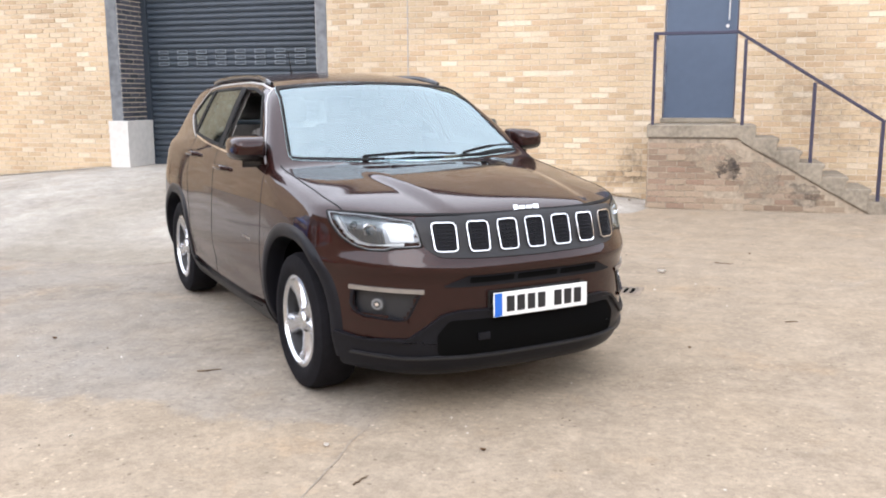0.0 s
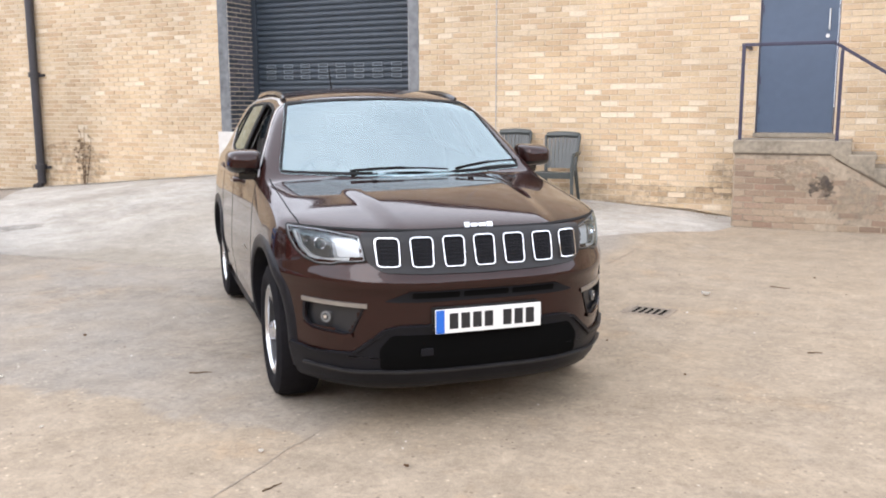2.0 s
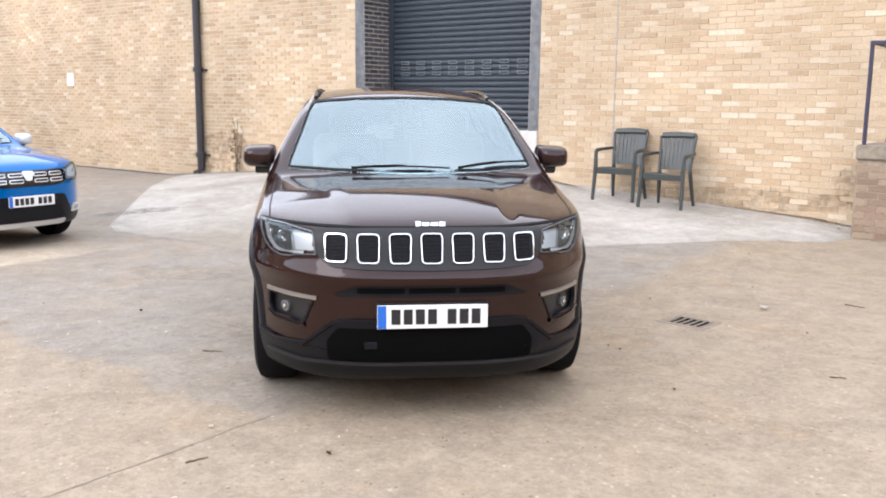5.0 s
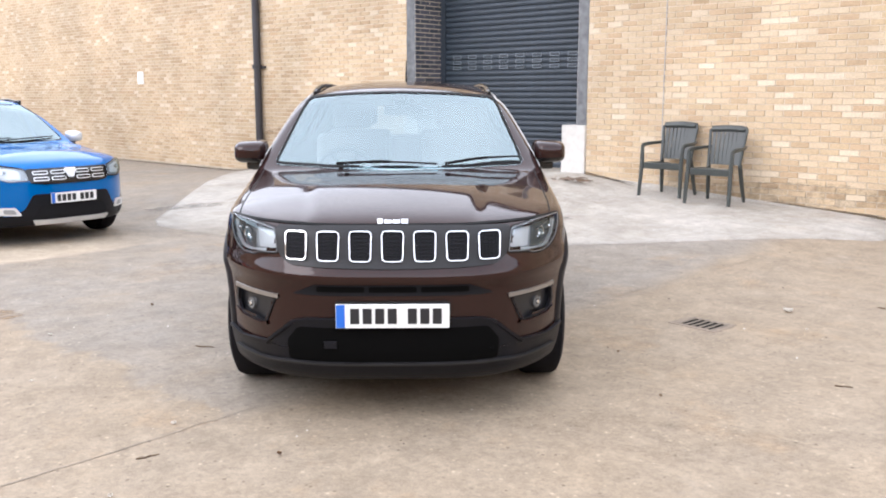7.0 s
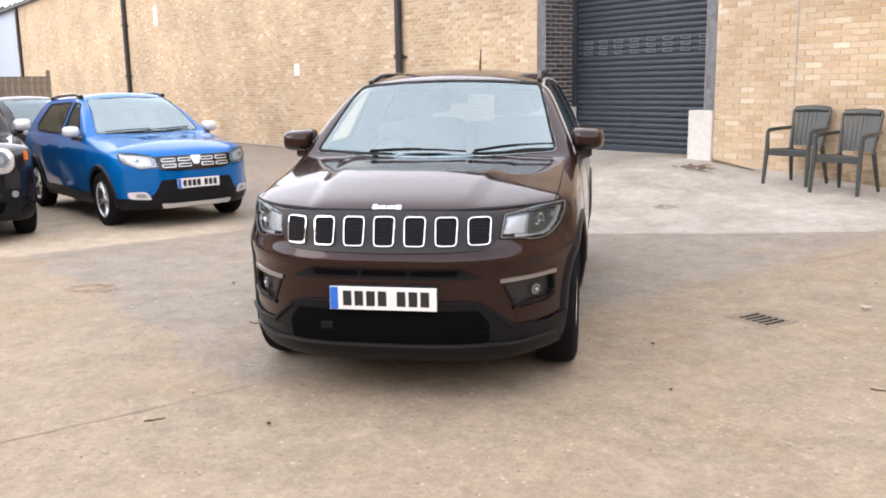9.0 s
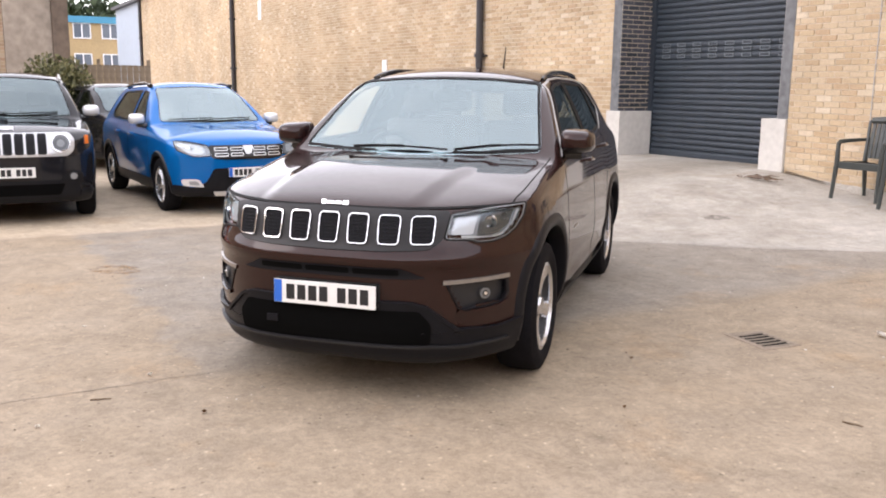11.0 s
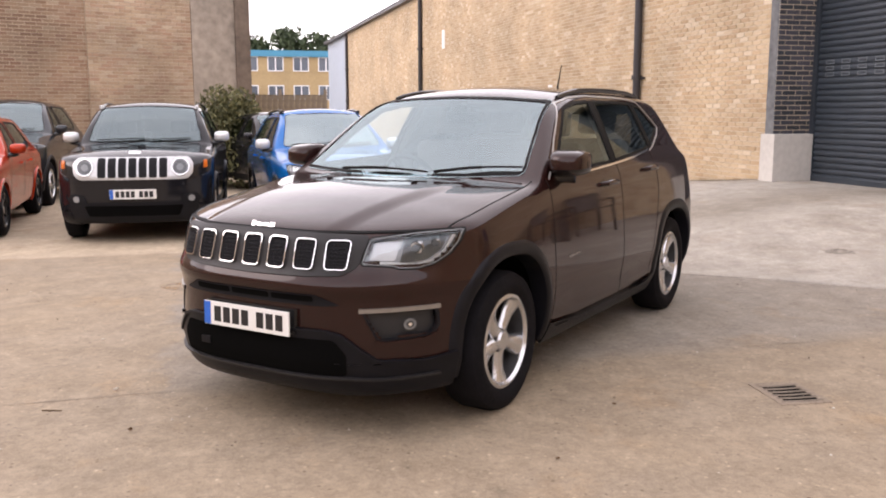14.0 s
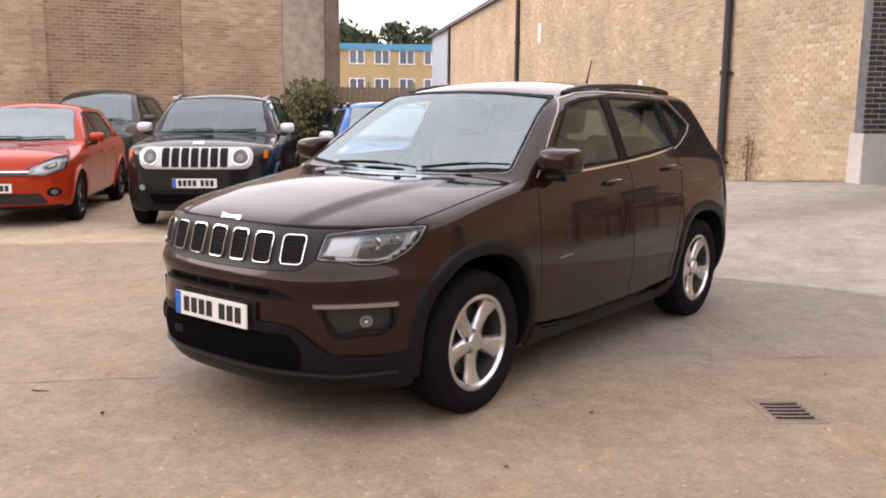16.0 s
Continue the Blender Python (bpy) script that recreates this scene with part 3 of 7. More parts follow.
def drainpipe(x, top, radius, group):
    base = float(gz(x, 12.15))
    p = thing("drainpipe", pose(x, WY - 0.10, base), "black cast-iron drainpipe fixed up the brick wall", "drainpipe", group)
    bm = bmesh.new()
    rod(bm, (0, 0, 0.10), (0, 0, top - base), radius, seg=14)
    part("pipe", bm, M_PIPE, p, smooth=True)
    bm = bmesh.new()
    tube(bm, [(0, 0, 0.22), (0, 0, 0.10), (0, -0.06, 0.03), (0, -0.15, 0.005)], radius * 1.05, 12)
    part("shoe", bm, M_PIPE, p, smooth=True)
    for z in (0.35, 2.05, 3.9):
        bm = bmesh.new()
        rod(bm, (0, 0, z), (0, 0, z + 0.09), radius * 1.4, seg=14)
        box(bm, (-radius * 2.4, 0.03, z + 0.01), (radius * 2.4, 0.12, z + 0.06))
        part("collar", bm, M_PIPE, p, bevel=0.004)


def steel_door():
    d = thing("door_1", pose((D0 + D1) / 2, WY + 0.06, DZ0), "closed slate-blue steel fire door above the concrete landing", "door", kind="structure")
    w, h = (D1 - D0) / 2, DZ1 - DZ0
    part("leaf", boxes(((-w + 0.020, -0.035, 0.012), (w - 0.020, 0.02, h - 0.020))), M_DOOR, d, bevel=0.004)
    for lo, hi in (((-w + 0.001, -0.052, 0.008), (-w + 0.016, 0.05, h - 0.001)), ((w - 0.016, -0.052, 0.008), (w - 0.001, 0.05, h - 0.001)), ((-w + 0.016, -0.052, h - 0.016), (w - 0.016, 0.05, h - 0.001))):
        part("jamb", boxes((lo, hi)), M_RAIL, d, "thin dark frame", bevel=0.003)
    part("threshold", boxes(((-w - 0.02, -0.10, -0.045), (w + 0.02, 0.05, 0.006))), M_CONCRETE, d, bevel=0.004)
    bm = bmesh.new()
    tube(bm, [(w - 0.12, -0.03, 1.28), (w - 0.12, -0.085, 1.28), (w - 0.12, -0.085, 1.52), (w - 0.12, -0.03, 1.52)], 0.011, 10)
    part("pull_handle", bm, M_STEEL, d, "bright steel pull handle", smooth=True)
    bm = bmesh.new()
    rod(bm, (w - 0.135, -0.03, 1.20), (w - 0.135, -0.055, 1.20), 0.024, seg=16)
    part("lock", bm, M_STEEL, d, smooth=True)
    for z in (0.25, 0.62, 1.5):
        part("hinge", boxes(((-w + 0.028, -0.045, z), (-w + 0.045, -0.03, z + 0.1))), M_RAIL, d, bevel=0.002)


PX0, PX1, PY0, PTOP = -0.29, 1.0, 11.40, 1.09
NSTEP, GOING = 6, 0.268


def stairs():
    s = thing("stairs_1", pose(0, 0, 0), "weathered concrete steps and landing on a stained brick base", "stairs", kind="structure")
    rise = (PTOP - 0.03) / (NSTEP + 1)

    def slope(x):
        return 0.90 - (x - 0.85) * 0.85 / 1.50
    bm = boxes(((PX0, PY0, PTOP - 0.155), (PX1 + 0.02, WY, PTOP)))
    bmesh.ops.subdivide_edges(bm, edges=bm.edges[:], cuts=6, use_grid_fill=True)
    for v in bm.verts:
        v.co += Vector((0, noise.noise(v.co * 7), noise.noise(v.co * 5 + Vector((4, 0, 0))))) * 0.006
    part("landing", bm, M_CONCRETE, s, "worn concrete landing slab with rounded lip", bevel=0.012)
    for k in range(NSTEP):
        x0 = PX1 + k * GOING
        top = PTOP - rise * (k + 1)
        x1 = x0 + GOING + 0.03
        yf = PY0 - 0.012 + 0.008 * (k % 2)
        bm = bmesh.new()
        prof = [(x0 - 0.02, slope(x0) - 0.01), (x1 - 0.03, max(slope(x1 - 0.03) - 0.01, -0.1)), (x1 - 0.025, top - 0.06), (x1, top - 0.05), (x1, top), (x0 - 0.02, top)]
        a = [bm.verts.new((x, yf, z)) for x, z in prof]
        b = [bm.verts.new((x, WY, z)) for x, z in prof]
        bm.faces.new(a)
        bm.faces.new(b[::-1])
        for i in range(len(prof)):
            bm.faces.new((a[i], b[i], b[(i + 1) % len(prof)], a[(i + 1) % len(prof)]))
        bmesh.ops.recalc_face_normals(bm, faces=bm.faces)
        for v in bm.verts:
            v.co += Vector((noise.noise(v.co * 9 + Vector((k, 0, 0))), 0, noise.noise(v.co * 7))) * 0.012
        part("step", bm, M_CONCRETE, s, bevel=0.02)
    # brick cheek under the landing and the flight
    x_end = PX1 + NSTEP * GOING + 0.05
    v = [(PX0 + 0.02, PY0 + 0.02, -0.2), (x_end, PY0 + 0.02, -0.2), (x_end, PY0 + 0.02, 0.05), (PX1 - 0.02, PY0 + 0.02, PTOP - 0.16), (PX0 + 0.02, PY0 + 0.02, PTOP - 0.15)]
    n = len(v)
    v += [(x, WY, z) for x, y, z in v]
    f = [tuple(range(n)), tuple(range(2 * n - 1, n - 1, -1))] + [(i, i + n, (i + 1) % n + n, (i + 1) % n) for i in range(n)]
    ob = link_mesh("brick_base", v, f, M_MORTAR_BASE)
    ob.parent = s
    ob["label"] = "stained brick base with patched render"
    # concrete haunch between the landing and the flight
    bm = bmesh.new()
    prof = [(0.80, PTOP - 0.16), (1.0, slope(1.0) - 0.01), (1.02, PTOP - 0.10), (0.80, PTOP - 0.12)]
    a = [bm.verts.new((x, PY0 - 0.008, z)) for x, z in prof]
    b = [bm.verts.new((x, WY, z)) for x, z in prof]
    bm.faces.new(a)
    bm.faces.new(b[::-1])
    for i in range(4):
        bm.faces.new((a[i], b[i], b[(i + 1) % 4], a[(i + 1) % 4]))
    bmesh.ops.recalc_face_normals(bm, faces=bm.faces)
    part("haunch", bm, M_CONCRETE, s, bevel=0.006)
    # dark strips paint the joint and its shadow under the slab and the flight
    part("slab_shade_strip", boxes(((PX0 + 0.02, PY0 + 0.008, PTOP - 0.170), (0.82, PY0 + 0.03, PTOP - 0.154))), M_DIRTSHADE, s)
    bm = bmesh.new()
    rod(bm, (0.86, PY0 + 0.012, slope(0.86) - 0.012), (x_end, PY0 + 0.012, slope(x_end) - 0.012), 0.010, seg=6)
    part("flight_shade_strip", bm, M_DIRTSHADE, s)

    def skip(a, b, z0, z1):
        return z1 > min(PTOP - 0.17, slope(b) - 0.02)
    rows = [r for r in brick_grid(PX0 + 0.03, x_end, 0.04, PTOP - 0.2, skip, 12) if r[4] > 0.08]
    ob = bricks_mesh("base_bricks", rows, lambda u, dd, z: (u, PY0 + 0.02 - dd, z), M_BASEBRICK, 0.006, 13)
    ob.parent = s
    tagged(ob, kind="stuff")
    side = brick_grid(PY0 + 0.03, WY, 0.04, PTOP - 0.2, lambda *a: False, 14)
    ob = bricks_mesh("base_bricks", side, lambda u, dd, z: (PX0 + 0.02 - dd, u, z), M_BASEBRICK, 0.006, 15)
    ob.parent = s
    tagged(ob, kind="stuff")


def handrail():
    r = thing("handrail", pose(0, 0, 0), "dark violet painted steel handrail along the steps", "handrail")
    y = PY0 + 0.06
    posts = [(-0.225, PTOP, 2.215), (0.853, PTOP, 2.13), (1.665, 0.63, 1.60), (2.45, 0.18, 1.14)]
    for x, z0, z1 in posts:
        part("post", boxes(((x - 0.02, y - 0.02, z0 - 0.02), (x + 0.02, y + 0.02, z1))), M_RAIL, r, bevel=0.004)
    part("top_rail", boxes(((-0.245, y - 0.024, 2.195), (0.78, y + 0.024, 2.232))), M_RAIL, r, bevel=0.004)
    a, b = Vector((0.76, y, 2.215)), Vector((2.47, y, 1.13))
    d = b - a
    bm = bmesh.new()
    m = Matrix.Translation(a) @ Matrix.Rotation(math.atan2(-d.z, d.x), 4, 'Y')
    box(bm, (0, -0.024, -0.018), (d.length, 0.024, 0.018), m)
    part("sloping_rail", bm, M_RAIL, r, bevel=0.004)
    part("return_rail", boxes(((-0.245, y, 2.195), (-0.205, WY, 2.232))), M_RAIL, r, bevel=0.004)


def garden_chair():
    """A slatted plastic armchair, its front towards -y."""
    c = thing("garden_chair", pose(0, 0, 0), "dark greenish grey slatted plastic garden armchair by the brick wall", "chair", "garden chairs by the wall")
    seat = bmesh.new()
    n = 10
    v, f = [], []
    for j in range(n + 1):
        t = j / n
        hw = 0.25 - 0.03 * t
        for i in range(n + 1):
            u = i / n * 2 - 1
            z = 0.43 - 0.02 * t - 0.018 * (1 - u * u) + (0.018 * (1 - t * 4) ** 2 * -1 if t < 0.25 else 0)
            v.append(seat.verts.new((u * hw, -0.24 + 0.46 * t, z)))
    for j in range(n):
        for i in range(n):
            seat.faces.new((v[j * (n + 1) + i], v[j * (n + 1) + i + 1], v[(j + 1) * (n + 1) + i + 1], v[(j + 1) * (n + 1) + i]))
    bmesh.ops.solidify(seat, geom=seat.faces[:], thickness=0.03)
    bmesh.ops.recalc_face_normals(seat, faces=seat.faces)
    part("seat", seat, M_CHAIR, c, smooth=True)
    part("seat_lip", boxes(((-0.245, -0.262, 0.345), (0.245, -0.238, 0.425))), M_CHAIR, c, bevel=0.008)

    def back_pt(u, t):
        hw = 0.20 + 0.03 * t
        return (u * hw, 0.20 + 0.12 * t + 0.04 * u * u * -1 + 0.02, 0.42 + 0.485 * t)
    for i in range(8):
        u = -0.80 + 1.60 * i / 7
        bm = bmesh.new()
        pts = [back_pt(u, t) for t in (0.06, 0.3, 0.6, 0.88)]
        prev = None
        for x, y, z in pts:
            ring = [bm.verts.new((x + dx, y + dy, z)) for dx, dy in ((-0.0225, -0.006), (0.0225, -0.006), (0.0225, 0.006), (-0.0225, 0.006))]
            if prev:
                for k in range(4):
                    bm.faces.new((prev[k], prev[(k + 1) % 4], ring[(k + 1) % 4], ring[k]))
            prev = ring
        part("back_slat", bm, M_CHAIR, c)
    bm = bmesh.new()
    tube(bm, [back_pt(-1, 0.0), back_pt(-1, 0.5), back_pt(-1.02, 0.92), back_pt(-0.95, 0.97), back_pt(-0.6, 0.99), back_pt(0, 1.0), back_pt(0.6, 0.99), back_pt(0.95, 0.97), back_pt(1.02, 0.92), back_pt(1, 0.5), back_pt(1, 0.0)], 0.02, 8)
    part("back_frame", bm, M_CHAIR, c, smooth=True)
    bm = bmesh.new()
    x0, y0, z0 = back_pt(-0.8, 0.95)
    tube(bm, [back_pt(-0.93, 0.93), back_pt(0, 0.945), back_pt(0.93, 0.93)], 0.032, 8)
    part("top_rail", bm, M_CHAIR, c, smooth=True)
    for sx in (-1, 1):
        bm = bmesh.new()
        tube(bm, [(sx * 0.21, 0.33, 0.66), (sx * 0.265, 0.15, 0.655), (sx * 0.285, -0.05, 0.65), (sx * 0.28, -0.2, 0.64), (sx * 0.275, -0.245, 0.615)], [0.018, 0.02, 0.024, 0.026, 0.022], 8)
        part("armrest", bm, M_CHAIR, c, smooth=True)
        bm = bmesh.new()
        tube(bm, [(sx * 0.275, -0.24, 0.63), (sx * 0.268, -0.25, 0.43), (sx * 0.28, -0.29, 0.0)], [0.022, 0.028, 0.022], 6)
        part("leg", bm, M_CHAIR, c, smooth=True)
        bm = bmesh.new()
        tube(bm, [(sx * 0.20, 0.20, 0.45), (sx * 0.215, 0.24, 0.25), (sx * 0.235, 0.30, 0.0)], [0.026, 0.026, 0.02], 6)
        part("leg", bm, M_CHAIR, c, smooth=True)
    return c


def drain_grate():
    g = thing("drain_grate", pose(-0.275, 6.63, -0.012, 0, 0, -6), "worn cast-iron drain grate sunk in the yard", "drain")
    w, d = 0.18, 0.14
    part("frame", boxes(((-w, -d, -0.02), (w, -d + 0.045, 0.004)), ((-w, d - 0.045, -0.02), (w, d, 0.004)), ((-w, -d + 0.045, -0.02), (-w + 0.05, d - 0.045, 0.004)), ((w - 0.05, -d + 0.045, -0.02), (w, d - 0.045, 0.004))), M_GRATERIM, g, bevel=0.002)
    # thin black sheet paints the darkness of the pit between the bars
    part("pit_shade", boxes(((-w + 0.03, -d + 0.03, 0.001), (w - 0.03, d - 0.03, 0.0025))), M_DARK, g)
    bar = None
    for k in range(6):
        if bar is None:
            bm = bmesh.new()
            prev = None
            for j in range(9):
                y = (-d + 0.028) + (2 * d - 0.056) * j / 8
                x = 0.012 * (1 - (y / d) ** 2)
                ring = [bm.verts.new((x + dx, y, z)) for dx, z in ((-0.0115, 0.0), (-0.0115, 0.005), (0.0115, 0.005), (0.0115, 0.0))]
                if prev:
                    for i in range(4):
                        bm.faces.new((prev[i], prev[(i + 1) % 4], ring[(i + 1) % 4], ring[i]))
                prev = ring
            bmesh.ops.recalc_face_normals(bm, faces=bm.faces)
            bar = part("bar", bm, M_DUSTY, g)
            o = bar
        else:
            o = new("bar", bar.data)
            o.parent = g
        o.location.x = -0.125 + 0.050 * k


quoins()
roller_shutter()
concrete_block(-8.70, -8.35, 12.2, "white-painted concrete block at the foot of the brick pier")
concrete_block(-5.35, -4.94, 12.2, "white-painted concrete block beside the shutter, chipped at the top")
drainpipe(-12.86, 6.2, 0.075, "drainpipes on the long wall")
drainpipe(-31.35, 6.2, 0.085, "drainpipes on the long wall")
drainpipe(-50.0, 6.2, 0.085, "drainpipes on the long wall")
steel_door()
stairs()
handrail()
chair = garden_chair()
chair.matrix_world = pose(-3.35, 11.84, float(gz(-3.35, 11.8)) + 0.012, 0, 0, 3) @ Matrix.Diagonal((1.03, 1.0, 1.05, 1))
copy_thing(chair, pose(-2.59, 11.66, float(gz(-2.55, 11.6)) + 0.010, 0, 0, 2))
drain_grate()


def movement_joint():
    bm = boxes(((-3.71, WY - 0.012, 0.2), (-3.695, WY - 0.001, WTOP)))
    ob = part("trim_joint", bm, M_MORTAR_GREY)
    tagged(ob, "grey sealant movement joint up the brick wall", "trim", kind="structure")


movement_joint()


def roof_edge():
    bm = boxes(((WX0 - 8, WY - 0.25, WTOP - 0.02), (WX1, WY + 1.2, WTOP + 0.16)))
    ob = part("roof_edge", bm, M_PIPE)
    tagged(ob, "dark gutter and roof edge of the warehouse", "roof", kind="structure")
    bm = boxes(((WX0 - 8, WY + 0.05, -0.3), (WX0, WY + 0.9, WTOP - 0.02)))
    ob = part("wall_cladding", bm, plain("pale_blue_cladding", (0.36, 0.42, 0.50), 0.6, grain=0.06, scale=3))
    tagged(ob, "pale blue-grey clad end bay of the warehouse", "wall", kind="structure")


roof_edge()


def wall_plaque(x, z, w, h, name, label):
    p = thing(name, pose(x, WY - 0.012, z), label, "sign")
    part("plate", boxes(((-w / 2, -0.01, -h / 2), (w / 2, 0.01, h / 2))), M_PLATE, p, bevel=0.003)


wall_plaque(-17.7, 1.95, 0.27, 0.29, "wall_sign", "small blank white sign on the brick wall")
wall_plaque(-28.1, 4.0, 0.34, 0.66, "wall_sign", "small white notice high on the brick wall")

# ---- the old brick building beyond the parked cars ----
AX, AY = Vector((-19.19, 4.85, 0)), Vector((0.388, -0.922, 0))


def annex():
    a = thing("annex_building", Matrix.Translation(AX) @ Matrix.Rotation(math.atan2(AY.y, AY.x), 4, 'Z'), "old brown brick building with patched, sooty walls", "building")
    L, H = 26.0, 4.6
    part("wall", boxes(((0, -6, -0.3), (L, 0, H))), M_MORTAR_OLD, a)
    part("corner_pier", boxes(((-0.02, -0.5, -0.3), (0.36, 0.09, H))), plain("sooty_render", (0.17, 0.13, 0.10), 0.9, grain=0.3, scale=6, bump=0.3), a, "sooty dark corner pier")
    part("render_patch", boxes(((0.36, -0.2, -0.3), (1.45, 0.03, H))), plain("grey_render", (0.36, 0.305, 0.25), 0.9, grain=0.25, scale=5, bump=0.3, dirt=0.12), a, "grey rendered strip")
    piers = (3.65, 6.75, 12.2)
    for x in piers:
        part("pilaster", boxes(((x, -0.2, -0.3), (x + 0.22, 0.06, H))), M_MORTAR_OLD, a)
    rows = trimmed(brick_grid(1.45, L, 0.0, H - 0.2, lambda *k: False, 21), [(x, x + 0.22, -1, H) for x in piers])
    for lo, hi, m in ((1.4, 3.7, M_OLDBRICK), (3.7, 6.8, M_REDDISH), (6.8, L, M_OLDBRICK)):
        ob = bricks_mesh("wall_bricks", [r for r in rows if lo <= r[0] < hi], lambda u, d, z: (u, d, z), m, 0.008, 22)
        ob.parent = a
        tagged(ob, kind="stuff")
    rows = [r for x in piers for r in brick_grid(x, x + 0.22, 0.0, H - 0.2, lambda *k: False, int(x))]
    ob = bricks_mesh("pilaster_bricks", rows, lambda u, d, z: (u, d + 0.06, z), M_OLDBRICK, 0.008, 23)
    ob.parent = a
    tagged(ob, kind="stuff")


annex()


def closing_walls():
    """Plain unseen walls, added behind and beside the camera to close the yard and darken reflections."""
    for name, lo, hi in (("unseen_wall_south", (-30, -13.4, -0.3), (20, -13.0, 6.5)), ("unseen_wall_east", (19.6, -13.0, -0.3), (20, 12.2, 6.5)), ("unseen_wall_northeast", (9.01, 12.25, -0.3), (20, 12.6, 5.95))):
        ob = part(name, boxes((lo, hi)), M_MORTAR_OLD)
        tagged(ob, "unseen plain brown wall added to close the yard and darken reflections", "wall", kind="structure")


closing_walls()


def slab_joint():
    """The joint between the grey slabs and the sandy ones."""
    v, f = [], []
    ys = np.linspace(-3, 9.6, 240)
    for y in ys:
        x = -1.17 + 0.025 * noise.noise((0, y * 1.3, 2)) + 0.012 * noise.noise((5, y * 6, 2)) + (max(0, y - 7) * 0.11)
        w = 0.003 + 0.005 * noise.noise((9, y * 2.3, 1))
        z = float(gz(x, y)) + 0.003
        v += [(x - max(w, 0.0004), y, z), (x + max(w, 0.0004), y, z)]
    f = [(2 * i, 2 * i + 1, 2 * i + 3, 2 * i + 2) for i in range(len(ys) - 1)]
    ob = link_mesh("slab_joint", v, f, plain("joint_dirt", (0.27, 0.225, 0.175), 0.95, grain=0.3, scale=40))
    tagged(ob, "dirt-filled joint between two concrete slabs", "trim", kind="structure")


slab_joint()


def wall_foot():
    """A pale concrete strip and a dirty gap along the foot of the wall."""
    for x0, x1, y0, lift, m, nm, label in ((-13.4, SH0 - 0.26, 11.93, 0.016, M_STRIP, "pavement_strip", "pale concrete strip along the foot of the wall"), (-30.0, SH0 - 0.26, WY - 0.045, 0.020, M_DIRTSHADE, "trim_foot", "dark dirt in the gap at the foot of the wall"),
                                           (SH1 + 0.20, -0.40, WY - 0.045, 0.020, M_DIRTSHADE, "trim_foot", "dark dirt in the gap at the foot of the wall")):
        n = 120
        v = []
        for k in range(n + 1):
            x = x0 + (x1 - x0) * k / n
            w = 0.03 * noise.noise((x * 1.7, 3, 1)) if y0 < 12.1 else 0.018 * noise.noise((x * 4, 5, 2))
            for y in (y0 + w, WY):
                v.append((x, y, float(gz(x, y)) + lift))
        f = [(2 * k, 2 * k + 2, 2 * k + 3, 2 * k + 1) for k in range(n)]
        tagged(link_mesh(nm, v, f, m), label, "trim", kind="structure")


wall_foot()


# ---- litter and stains on the ground ----
def stain(name, x, y, rx, ry, turn, color, label, seed, strength=0.6, rough=0.8, wall=None):
    """A thin uneven film of dirt lying on the ground; one paints a hole's shade on the stair base."""
    v, f, n, k = [], [], 40, 6
    c, s = math.cos(radians(turn)), math.sin(radians(turn))
    for j in range(k + 1):
        for i in range(n):
            a = 2 * math.pi * i / n
            r = j / k * (1 + 0.35 * noise.noise((2.2 * math.cos(a), 2.2 * math.sin(a), seed)) + 0.18 * noise.noise((6 * math.cos(a), 6 * math.sin(a), seed)))
            u, w = r * rx * math.cos(a), r * ry * math.sin(a)
            px, py = x + c * u - s * w, y + s * u + c * w
            if wall is not None:
                v.append((px, wall, py))
                continue
            lift = 0.014 if -9.5 < px < -2.2 and py > 6.7 else 0.003
            v.append((px, py, float(gz(px, py)) + lift))
    f = [(j * n + i, j * n + (i + 1) % n, (j + 1) * n + (i + 1) % n, (j + 1) * n + i) for j in range(k) for i in range(n)]
    m, nn, l, b = mat_nodes(name)
    geo, t, r = nn.new("ShaderNodeNewGeometry"), nn.new("ShaderNodeTexNoise"), nn.new("ShaderNodeMapRange")
    t.inputs["Scale"].default_value, t.inputs["Detail"].default_value, t.inputs["Roughness"].default_value = 9, 8, 0.75
    l.new(geo.outputs["Position"], t.inputs[0])
    l.new(t.outputs["Fac"], r.inputs["Value"])
    r.inputs["From Min"].default_value, r.inputs["From Max"].default_value = 0.42, 0.62
    r.inputs["To Min"].default_value, r.inputs["To Max"].default_value = 0.0, strength
    l.new(r.outputs[0], b.inputs["Alpha"])
    b.inputs["Base Color"].default_value, b.inputs["Roughness"].default_value = (*color, 1), rough
    ob = link_mesh("stain", v, f, m, True)
    tagged(ob, label, "stain", kind="structure")


stain("rust_dirt", -4.23, 3.46, 0.24, 0.17, 30, (0.30, 0.16, 0.05), "orange-brown rust stain on the yard", 3, 0.55)
stain("damp_dirt", -8.65, 7.8, 0.55, 0.22, 50, (0.13, 0.115, 0.10), "dark damp streak on the concrete", 5, 0.55)
stain("grime", -3.53, 9.56, 0.16, 0.12, 10, (0.09, 0.07, 0.055), "small dark grimy spot on the ramp", 8)
stain("oil_dirt", -2.2, 5.0, 0.9, 0.35, 60, (0.16, 0.13, 0.10), "faint oily stain on the yard", 11, 0.15)
stain("oil_dirt", 0.55, 4.6, 0.7, 0.25, 20, (0.20, 0.16, 0.115), "faint brown stain on the yard", 12, 0.13)
stain("oil_dirt", -4.6, 5.6, 0.8, 0.3, 15, (0.17, 0.145, 0.115), "faint oily stain on the yard", 14, 0.15)
stain("soot", -0.52, 0.52, 0.16, 0.26, 0, (0.05, 0.04, 0.035), "black sooty smear on the brick wall", 19, 0.32, wall=WY - 0.010)
